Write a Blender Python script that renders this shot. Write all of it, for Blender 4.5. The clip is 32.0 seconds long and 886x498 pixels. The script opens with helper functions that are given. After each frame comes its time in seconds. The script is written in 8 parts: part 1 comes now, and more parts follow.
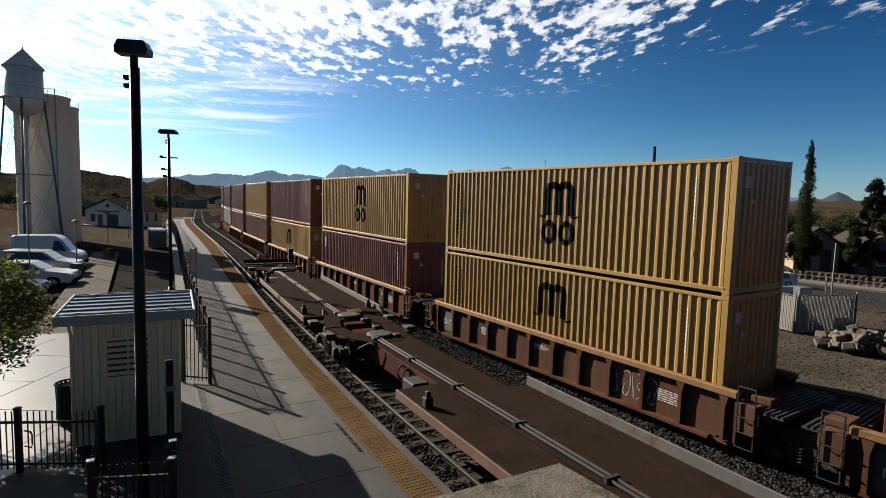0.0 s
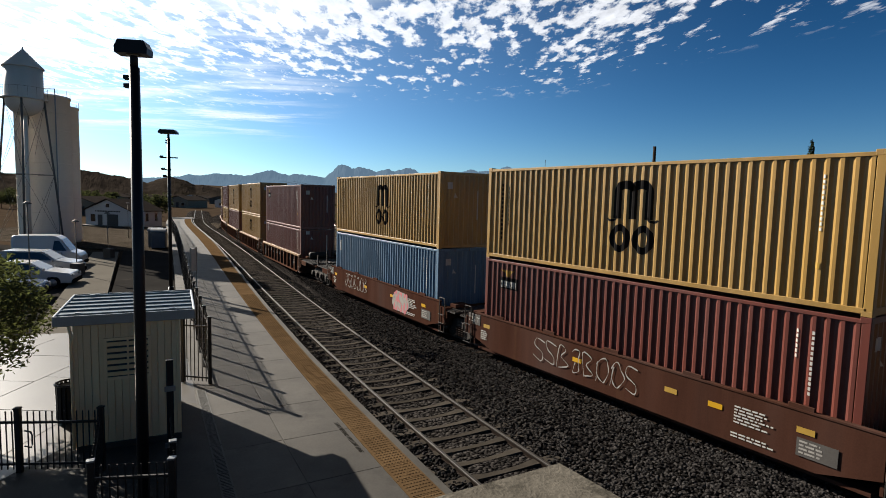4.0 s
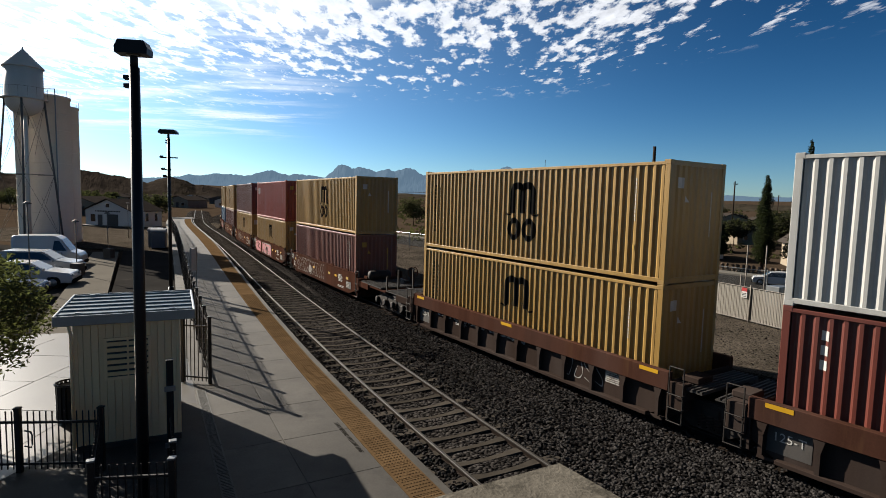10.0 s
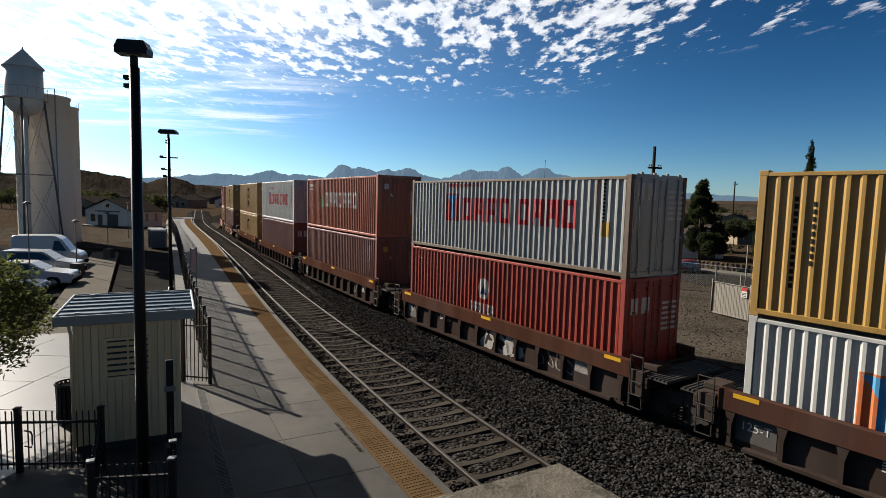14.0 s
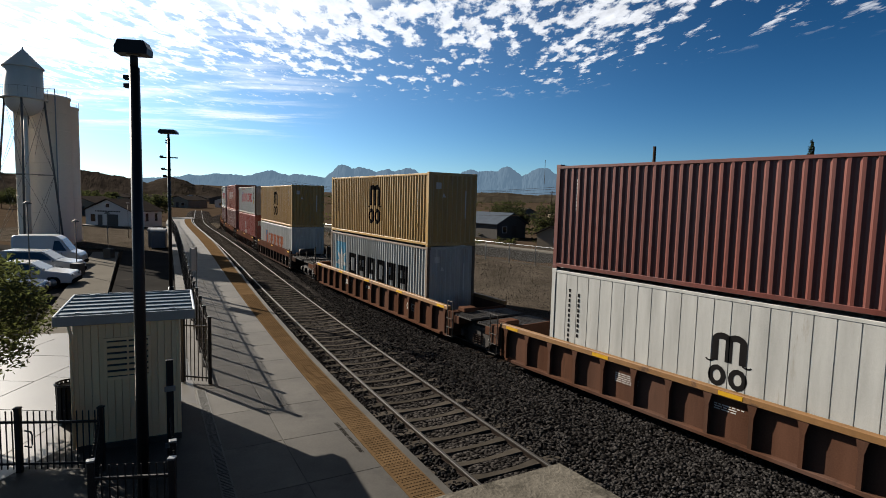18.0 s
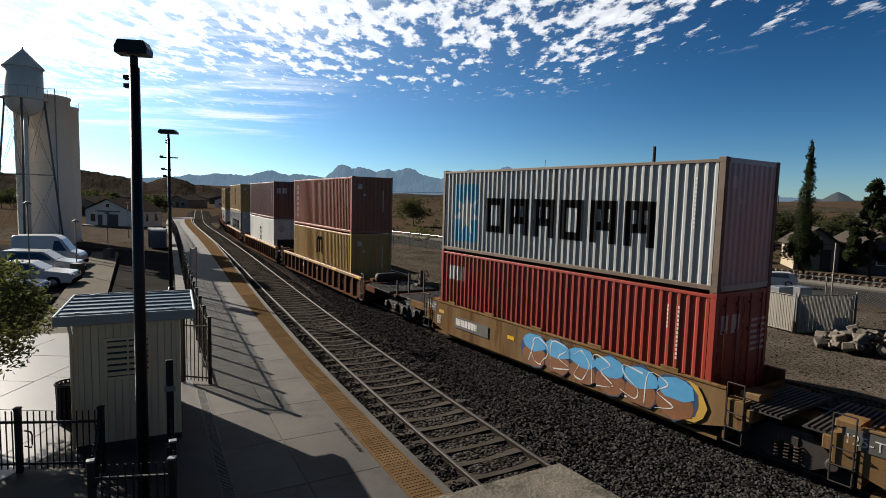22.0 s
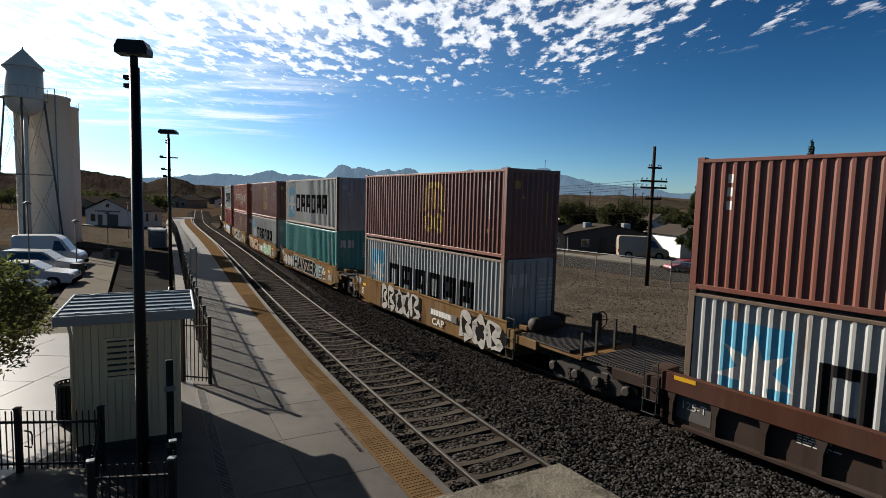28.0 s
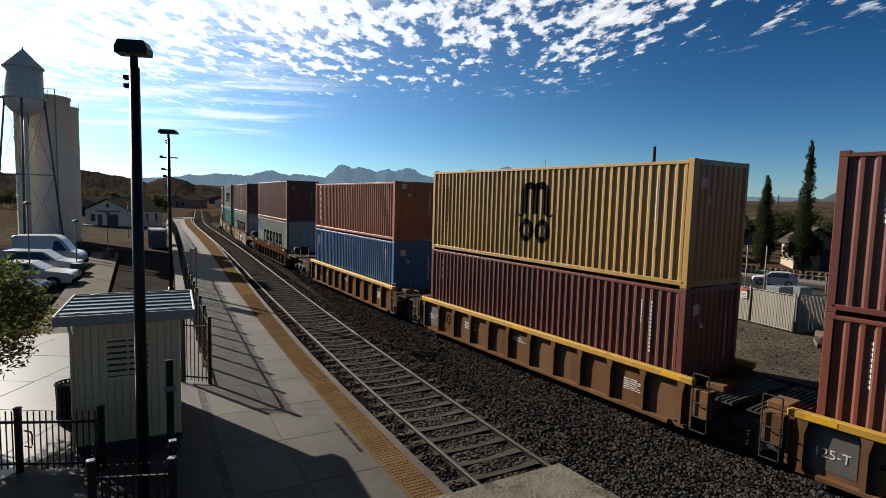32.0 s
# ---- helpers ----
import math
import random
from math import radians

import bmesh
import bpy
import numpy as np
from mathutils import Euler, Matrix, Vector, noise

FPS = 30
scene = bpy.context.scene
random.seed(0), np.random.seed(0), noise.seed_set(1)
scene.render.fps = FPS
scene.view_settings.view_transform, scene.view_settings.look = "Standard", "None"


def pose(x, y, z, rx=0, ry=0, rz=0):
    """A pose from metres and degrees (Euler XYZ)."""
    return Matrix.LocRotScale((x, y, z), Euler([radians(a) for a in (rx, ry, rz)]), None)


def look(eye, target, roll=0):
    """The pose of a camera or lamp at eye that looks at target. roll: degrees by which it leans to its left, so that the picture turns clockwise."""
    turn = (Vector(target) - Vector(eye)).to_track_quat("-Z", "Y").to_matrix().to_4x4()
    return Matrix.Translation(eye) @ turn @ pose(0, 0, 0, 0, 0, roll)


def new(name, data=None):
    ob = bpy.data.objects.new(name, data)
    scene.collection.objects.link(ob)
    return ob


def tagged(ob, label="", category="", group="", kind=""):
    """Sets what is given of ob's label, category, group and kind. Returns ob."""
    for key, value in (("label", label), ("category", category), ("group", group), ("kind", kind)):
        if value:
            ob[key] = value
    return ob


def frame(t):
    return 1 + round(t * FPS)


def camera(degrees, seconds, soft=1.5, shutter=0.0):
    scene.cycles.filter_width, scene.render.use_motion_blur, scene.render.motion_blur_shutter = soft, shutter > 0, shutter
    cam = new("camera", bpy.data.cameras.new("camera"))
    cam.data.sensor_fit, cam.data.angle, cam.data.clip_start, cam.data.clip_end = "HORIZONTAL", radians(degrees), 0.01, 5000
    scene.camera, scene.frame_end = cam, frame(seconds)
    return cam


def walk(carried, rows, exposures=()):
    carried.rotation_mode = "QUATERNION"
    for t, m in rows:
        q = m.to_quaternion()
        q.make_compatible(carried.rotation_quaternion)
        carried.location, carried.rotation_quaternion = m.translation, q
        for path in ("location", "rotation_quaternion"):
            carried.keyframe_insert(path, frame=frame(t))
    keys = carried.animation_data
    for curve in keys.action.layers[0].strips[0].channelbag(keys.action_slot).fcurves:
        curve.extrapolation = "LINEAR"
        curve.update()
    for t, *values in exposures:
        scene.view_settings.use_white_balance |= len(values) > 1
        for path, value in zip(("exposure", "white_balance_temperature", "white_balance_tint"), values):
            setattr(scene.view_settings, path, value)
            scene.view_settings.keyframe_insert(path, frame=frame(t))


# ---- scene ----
EYE = (0.0, 0.0, 5.222)
cam = camera(77.32, 32.0, soft=0.9)
CAM_POSE = pose(*EYE, 84.886, 0, 0) @ pose(0, 0, 0, 0, 0, 1.5)
walk(cam, [(0.0, CAM_POSE), (32.0, CAM_POSE)], exposures=[(0.0, 1.6, 6400, 10), (32.0, 1.6, 6400, 10)])

# ---- light ----
SUN_AZ, SUN_EL = -55.0, 27.0      # degrees from the y axis towards x, and above the horizon
SKY_GAMMA, SKY_LIFT, CLOUD = 1.66, 1.05, 14.5
world = bpy.data.worlds.new("world")
scene.world = world
world.use_nodes = True


def sky_nodes():
    nt = world.node_tree
    nt.nodes.clear()
    N, K = nt.nodes.new, nt.links.new
    out, bg = N("ShaderNodeOutputWorld"), N("ShaderNodeBackground")
    sky = N("ShaderNodeTexSky")
    sky.sky_type = "NISHITA"
    sky.sun_disc = False
    sky.sun_elevation, sky.sun_rotation = radians(SUN_EL), radians(SUN_AZ)
    sky.air_density, sky.dust_density, sky.ozone_density, sky.altitude = 1.0, 0.15, 3.0, 600
    # clouds on a flat layer high above: direction divided by its height
    co, sep = N("ShaderNodeTexCoord"), N("ShaderNodeSeparateXYZ")
    K(co.outputs["Generated"], sep.inputs[0])

    def mth(op, a, b=None, clamp=False):
        n = N("ShaderNodeMath")
        n.operation, n.use_clamp = op, clamp
        for i, v in enumerate((a, b)):
            if v is None:
                continue
            if isinstance(v, (int, float)):
                n.inputs[i].default_value = v
            else:
                K(v, n.inputs[i])
        return n.outputs[0]

    zc = mth("MAXIMUM", sep.outputs[2], 0.02)
    u, v = mth("DIVIDE", sep.outputs[0], zc), mth("DIVIDE", sep.outputs[1], zc)
    comb = N("ShaderNodeCombineXYZ")
    K(u, comb.inputs[0])
    K(v, comb.inputs[1])

    def cloud_noise(scale, detail, rough, stretch=(1, 1, 1), turn=0.0, dist=0.0):
        mp = N("ShaderNodeMapping")
        mp.inputs["Scale"].default_value, mp.inputs["Rotation"].default_value = stretch, (0, 0, radians(turn))
        K(comb.outputs[0], mp.inputs[0])
        n = N("ShaderNodeTexNoise")
        n.inputs["Scale"].default_value, n.inputs["Detail"].default_value, n.inputs["Roughness"].default_value = scale, detail, rough
        n.inputs["Distortion"].default_value = dist
        K(mp.outputs[0], n.inputs["Vector"])
        return n.outputs[0]

    def ramp(x, lo, hi):
        n = N("ShaderNodeMapRange")
        n.interpolation_type = "SMOOTHSTEP"
        n.inputs[1].default_value, n.inputs[2].default_value = lo, hi
        K(x, n.inputs[0])
        return n.outputs[0]

    # an altocumulus bank overhead that thins out towards the mountains and to the right, and streaks low on the left
    far = mth("ADD", v, mth("ADD", mth("MULTIPLY", u, 0.38), mth("MULTIPLY", ramp(u, 0.9, 2.2), 1.7)))
    thick = mth("SUBTRACT", mth("MULTIPLY", mth("SUBTRACT", 1.0, ramp(far, 2.2, 5.0)), 0.17), 0.06)
    lumps = mth("ADD", cloud_noise(9.0, 7, 0.62, (1, 0.42, 1), 6, 0.0), mth("MULTIPLY", mth("SUBTRACT", cloud_noise(1.6, 3, 0.5, (1, 0.5, 1)), 0.5), 0.45))
    near = mth("MULTIPLY", mth("SUBTRACT", 1.0, ramp(far, 4.6, 6.0)), ramp(v, 1.2, 2.3))
    altocumulus = mth("MULTIPLY", ramp(mth("ADD", lumps, thick), 0.49, 0.61), near)
    streaks = ramp(cloud_noise(1.3, 7, 0.62, (0.45, 1.0, 1), 18, 0.5), 0.44, 0.66)
    left = mth("SUBTRACT", 1.0, ramp(mth("ADD", u, mth("MULTIPLY", v, 0.30)), -0.3, 0.9))
    wisps = mth("MULTIPLY", mth("MULTIPLY", streaks, left), mth("MULTIPLY", ramp(v, 0.7, 1.8), mth("SUBTRACT", 1.0, ramp(v, 6.5, 11.0))))
    cover = mth("MAXIMUM", altocumulus, mth("MULTIPLY", wisps, 0.8), True)
    # never below the horizon
    cover = mth("MULTIPLY", cover, ramp(sep.outputs[2], 0.05, 0.10))
    # the clear sky, with the deep contrast of dry desert air
    grey, lift = N("ShaderNodeRGBToBW"), N("ShaderNodeVectorMath")
    lift.operation = "SCALE"
    K(sky.outputs[0], grey.inputs[0])
    K(sky.outputs[0], lift.inputs[0])
    K(mth("MULTIPLY", mth("POWER", mth("MULTIPLY", grey.outputs[0], 0.17), SKY_GAMMA - 1), SKY_LIFT), lift.inputs["Scale"])
    # thin bright veil round the sun
    aim = N("ShaderNodeVectorMath")
    aim.operation = "DOT_PRODUCT"
    aim.inputs[1].default_value = (math.sin(radians(SUN_AZ)) * math.cos(radians(SUN_EL)), math.cos(radians(SUN_AZ)) * math.cos(radians(SUN_EL)), math.sin(radians(SUN_EL)))
    K(co.outputs["Generated"], aim.inputs[0])
    near_sun = mth("MAXIMUM", aim.outputs["Value"], 0.0)
    tight = mth("MULTIPLY", mth("POWER", near_sun, 11.0), 15.0)
    broad = N("ShaderNodeVectorMath")
    broad.operation = "SCALE"
    broad.inputs[0].default_value = (3.9, 4.9, 5.3)
    K(mth("POWER", near_sun, 3.2), broad.inputs["Scale"])
    both = N("ShaderNodeVectorMath")
    both.operation = "ADD"
    K(broad.outputs[0], both.inputs[0])
    K(tight, both.inputs[1])
    veil = both.outputs[0]
    bright = N("ShaderNodeMix")
    bright.data_type = "RGBA"
    bright.inputs["Factor"].default_value = 0.85
    hue = N("ShaderNodeVectorMath")
    hue.operation = "MULTIPLY"
    hue.inputs[1].default_value = (0.74, 0.98, 1.24)
    K(lift.outputs[0], hue.inputs[0])
    vivid = N("ShaderNodeHueSaturation")
    vivid.inputs["Saturation"].default_value = 1.16
    K(hue.outputs[0], vivid.inputs["Color"])
    K(vivid.outputs[0], bright.inputs["A"])
    # lumps lit unevenly: thin edges and grey bellies
    shade = N("ShaderNodeVectorMath")
    shade.operation = "SCALE"
    shade.inputs[0].default_value = (CLOUD, CLOUD * 1.01, CLOUD * 1.04)
    K(mth("ADD", 0.45, mth("MULTIPLY", cloud_noise(14.0, 5, 0.6, (1, 0.42, 1), 6), 0.95)), shade.inputs["Scale"])
    K(shade.outputs[0], bright.inputs["B"])
    mix = N("ShaderNodeMix")
    mix.data_type = "RGBA"
    K(cover, mix.inputs["Factor"])
    K(vivid.outputs[0], mix.inputs["A"])
    K(bright.outputs["Result"], mix.inputs["B"])
    glow = N("ShaderNodeVectorMath")
    glow.operation = "ADD"
    K(mix.outputs["Result"], glow.inputs[0])
    K(veil, glow.inputs[1])
    K(glow.outputs[0], bg.inputs[0])
    bg.inputs[1].default_value = 0.0243
    K(bg.outputs[0], out.inputs[0])


sky_nodes()
sun = new("sun", bpy.data.lights.new("sun", "SUN"))
sun.data.energy, sun.data.angle, sun.data.color = 5.0, radians(0.53), (1.0, 0.90, 0.76)
sun_way = Vector((math.sin(radians(SUN_AZ)) * math.cos(radians(SUN_EL)), math.cos(radians(SUN_AZ)) * math.cos(radians(SUN_EL)), math.sin(radians(SUN_EL))))
sun.matrix_basis = look(sun_way * 60, (0, 0, 0))

# ---- materials ----
MATS = {}
TONE = 0.465     # one scale for all base colours


def mat(name, base, rough=0.6, metal=0.0, vary=0.25, scale=6.0, fine=60.0, bump=0.15, dirt=None, dirt_amount=0.0, streak=False, per_piece=0.0, spec=0.25):
    """Painted or raw surface: a base colour that varies at two scales, optional dirt or rust, fine relief."""
    if name in MATS:
        return MATS[name]
    base, dirt = tuple(c * TONE for c in base), dirt and tuple(c * TONE for c in dirt)
    m = bpy.data.materials.new(name)
    m.use_nodes = True
    nt = m.node_tree
    N, K = nt.nodes.new, nt.links.new
    bsdf = nt.nodes["Principled BSDF"]
    bsdf.inputs["Roughness"].default_value, bsdf.inputs["Metallic"].default_value = rough, metal
    bsdf.inputs["Specular IOR Level"].default_value = spec if rough < 0.78 else 0.0     # bare mineral and earth have no sheen
    co = N("ShaderNodeTexCoord")
    mp = N("ShaderNodeMapping")
    K(co.outputs["Object"], mp.inputs[0])
    mp.inputs["Scale"].default_value = (1, 1, 0.12) if streak else (1, 1, 1)
    info = N("ShaderNodeObjectInfo")
    shift = N("ShaderNodeVectorMath")
    shift.operation = "SCALE"
    shift.inputs[0].default_value = (37.0, 19.0, 53.0)
    K(info.outputs["Random"], shift.inputs["Scale"])
    K(shift.outputs[0], mp.inputs["Location"])
    n1, n2 = N("ShaderNodeTexNoise"), N("ShaderNodeTexNoise")
    for n, sc, de in ((n1, scale, 4), (n2, fine, 3)):
        n.inputs["Scale"].default_value, n.inputs["Detail"].default_value, n.inputs["Roughness"].default_value = sc, de, 0.6
    K(mp.outputs[0], n1.inputs["Vector"])
    K(co.outputs["Object"], n2.inputs["Vector"])
    dark = tuple(c * (1 - vary) for c in base) + (1,)
    light = tuple(min(0.95, c * (1 + vary * 0.7)) for c in base) + (1,)
    r1 = N("ShaderNodeMix")
    r1.data_type = "RGBA"
    r1.inputs["A"].default_value, r1.inputs["B"].default_value = dark, light
    add = N("ShaderNodeMath")
    add.operation = "ADD"
    half = N("ShaderNodeMath")
    half.operation, half.inputs[1].default_value = "MULTIPLY", 0.45
    K(n2.outputs[0], half.inputs[0])
    K(n1.outputs[0], add.inputs[0])
    K(half.outputs[0], add.inputs[1])
    rng = N("ShaderNodeMapRange")
    rng.inputs[1].default_value, rng.inputs[2].default_value = 0.42, 1.05
    K(add.outputs[0], rng.inputs[0])
    K(rng.outputs[0], r1.inputs["Factor"])
    colour = r1.outputs["Result"]
    if dirt:
        n3 = N("ShaderNodeTexNoise")
        n3.inputs["Scale"].default_value, n3.inputs["Detail"].default_value, n3.inputs["Roughness"].default_value = scale * 0.8, 7, 0.72
        K(mp.outputs[0], n3.inputs["Vector"])
        rd = N("ShaderNodeMapRange")
        edge = 0.72 - 0.30 * dirt_amount
        rd.inputs[1].default_value, rd.inputs[2].default_value = edge, edge + 0.10
        K(n3.outputs[0], rd.inputs[0])
        r2 = N("ShaderNodeMix")
        r2.data_type = "RGBA"
        r2.inputs["B"].default_value = (*dirt, 1)
        K(rd.outputs[0], r2.inputs["Factor"])
        K(colour, r2.inputs["A"])
        colour = r2.outputs["Result"]
    if streak:       # pale sun-fading in broad patches
        n4, fade, r3 = N("ShaderNodeTexNoise"), N("ShaderNodeMapRange"), N("ShaderNodeMix")
        n4.inputs["Scale"].default_value, n4.inputs["Detail"].default_value = 0.55, 3
        K(mp.outputs[0], n4.inputs["Vector"])
        fade.inputs[1].default_value, fade.inputs[2].default_value, fade.inputs[4].default_value = 0.45, 0.75, 0.16
        K(n4.outputs[0], fade.inputs[0])
        r3.data_type = "RGBA"
        grey_ = sum(base) / 3
        r3.inputs["B"].default_value = tuple(min(0.9, 0.55 * c + 0.45 * grey_ + 0.06) for c in base) + (1,)
        K(fade.outputs[0], r3.inputs["Factor"])
        K(colour, r3.inputs["A"])
        colour = r3.outputs["Result"]
    if per_piece:
        hsv = N("ShaderNodeHueSaturation")
        rp = N("ShaderNodeMapRange")
        rp.inputs[3].default_value, rp.inputs[4].default_value = 1 - per_piece, 1 + per_piece
        K(info.outputs["Random"], rp.inputs[0])
        K(rp.outputs[0], hsv.inputs["Value"])
        K(colour, hsv.inputs["Color"])
        colour = hsv.outputs["Color"]
    K(colour, bsdf.inputs["Base Color"])
    if bump:
        b = N("ShaderNodeBump")
        b.inputs["Strength"].default_value, b.inputs["Distance"].default_value = bump, 0.02
        K(add.outputs[0], b.inputs["Height"])
        K(b.outputs[0], bsdf.inputs["Normal"])
    MATS[name] = m
    return m


def stone_mat(name, base, scale, lo, hi, bump=1.0, patch=None):
    """Crushed stone: every cell a stone of its own tone, with deep relief between."""
    base = tuple(c * TONE for c in base)
    m = bpy.data.materials.new(name)
    m.use_nodes = True
    nt = m.node_tree
    N, K = nt.nodes.new, nt.links.new
    bsdf = nt.nodes["Principled BSDF"]
    bsdf.inputs["Roughness"].default_value = 0.9
    bsdf.inputs["Specular IOR Level"].default_value = 0.0
    co, vo, no = N("ShaderNodeTexCoord"), N("ShaderNodeTexVoronoi"), N("ShaderNodeTexNoise")
    vo.inputs["Scale"].default_value, no.inputs["Scale"].default_value, no.inputs["Detail"].default_value = scale, 0.35, 5
    K(co.outputs["Object"], vo.inputs["Vector"])
    K(co.outputs["Object"], no.inputs["Vector"])
    sep, rng, wide = N("ShaderNodeSeparateColor"), N("ShaderNodeMapRange"), N("ShaderNodeMapRange")
    K(vo.outputs["Color"], sep.inputs[0])
    rng.inputs[3].default_value, rng.inputs[4].default_value = lo, hi
    K(sep.outputs[0], rng.inputs[0])
    wide.inputs[1].default_value, wide.inputs[2].default_value, wide.inputs[3].default_value, wide.inputs[4].default_value = 0.3, 0.7, 0.7, 1.25
    K(no.outputs[0], wide.inputs[0])
    mul = N("ShaderNodeMath")
    mul.operation = "MULTIPLY"
    K(rng.outputs[0], mul.inputs[0])
    K(wide.outputs[0], mul.inputs[1])
    hsv = N("ShaderNodeHueSaturation")
    hsv.inputs["Color"].default_value = (*base, 1)
    K(mul.outputs[0], hsv.inputs["Value"])
    K(hsv.outputs[0], bsdf.inputs["Base Color"])
    b, inv = N("ShaderNodeBump"), N("ShaderNodeMath")
    inv.operation, inv.inputs[0].default_value = "SUBTRACT", 1.0
    K(vo.outputs["Distance"], inv.inputs[1])
    b.inputs["Strength"].default_value, b.inputs["Distance"].default_value = bump, 0.06
    K(inv.outputs[0], b.inputs["Height"])
    K(b.outputs[0], bsdf.inputs["Normal"])
    MATS[name] = m
    return m


RUST = (0.12, 0.055, 0.028)
PAINT = {
    "yellow": mat("yellow_paint", (0.445, 0.262, 0.060), 0.42, 0, 0.30, 2.6, 55, 0.07, (0.15, 0.065, 0.02), 0.35, True, spec=0.38),
    "maroon": mat("maroon_paint", (0.158, 0.037, 0.024), 0.42, 0, 0.34, 2.6, 55, 0.10, (0.09, 0.04, 0.03), 0.42, True, spec=0.38),
    "red": mat("red_paint", (0.34, 0.034, 0.014), 0.42, 0, 0.34, 2.6, 55, 0.10, (0.12, 0.03, 0.02), 0.32, True, spec=0.38),
    "orange": mat("orange_red_paint", (0.36, 0.075, 0.022), 0.42, 0, 0.34, 2.6, 55, 0.10, (0.2, 0.07, 0.03), 0.37, True, spec=0.38),
    "copper": mat("faded_copper_paint", (0.31, 0.086, 0.030), 0.42, 0, 0.34, 2.6, 55, 0.10, (0.13, 0.05, 0.03), 0.4, True, spec=0.38),
    "brown": mat("red_brown_paint", (0.195, 0.053, 0.030), 0.46, 0, 0.34, 2.6, 55, 0.10, RUST, 0.42, True, spec=0.38),
    "blue": mat("blue_paint", (0.035, 0.125, 0.28), 0.42, 0, 0.34, 2.6, 55, 0.10, (0.08, 0.06, 0.05), 0.32, True, spec=0.38),
    "paleblue": mat("faded_blue_paint", (0.11, 0.21, 0.33), 0.46, 0, 0.34, 2.6, 55, 0.10, (0.1, 0.07, 0.05), 0.37, True, spec=0.38),
    "white": mat("white_paint", (0.58, 0.58, 0.55), 0.42, 0, 0.34, 2.6, 55, 0.10, (0.30, 0.22, 0.15), 0.32, True, spec=0.38),
    "grey": mat("grey_paint", (0.42, 0.43, 0.42), 0.42, 0, 0.34, 2.6, 55, 0.10, (0.24, 0.15, 0.09), 0.42, True, spec=0.38),
    "teal": mat("teal_paint", (0.03, 0.25, 0.24), 0.42, 0, 0.34, 2.6, 55, 0.10, (0.1, 0.08, 0.05), 0.32, True, spec=0.38),
}
TRIM = {
    "black": mat("black_lettering", (0.022, 0.021, 0.021), 0.8, 0, 0.2, 5, 60, 0),
    "white": mat("white_lettering", (0.66, 0.65, 0.61), 0.6, 0, 0.15, 5, 60, 0, (0.3, 0.2, 0.15), 0.2),
    "red": mat("red_lettering", (0.52, 0.03, 0.035), 0.6, 0, 0.15, 5, 60, 0),
    "navy": mat("dark_blue_lettering", (0.03, 0.06, 0.15), 0.6, 0, 0.15, 5, 60, 0),
    "sky": mat("light_blue_lettering", (0.13, 0.42, 0.60), 0.6, 0, 0.15, 5, 60, 0),
    "gold": mat("ochre_lettering", (0.52, 0.32, 0.05), 0.6, 0, 0.15, 5, 60, 0),
    "orange": mat("orange_lettering", (0.62, 0.17, 0.05), 0.6, 0, 0.15, 5, 60, 0),
    "green": mat("green_lettering", (0.06, 0.30, 0.12), 0.6, 0, 0.15, 5, 60, 0),
    "pink": mat("pink_spray", (0.62, 0.19, 0.21), 0.7, 0, 0.15, 5, 60, 0),
    "blue": mat("blue_spray", (0.08, 0.33, 0.60), 0.7, 0, 0.15, 5, 60, 0),
    "spray": mat("grey_white_spray", (0.46, 0.44, 0.41), 0.8, 0, 0.3, 5, 60, 0),
    "violet": mat("wine_spray", (0.13, 0.04, 0.045), 0.8, 0, 0.3, 5, 60, 0),
    "reflective": mat("yellow_reflector", (0.75, 0.42, 0.02), 0.4, 0, 0.1, 5, 60, 0),
}
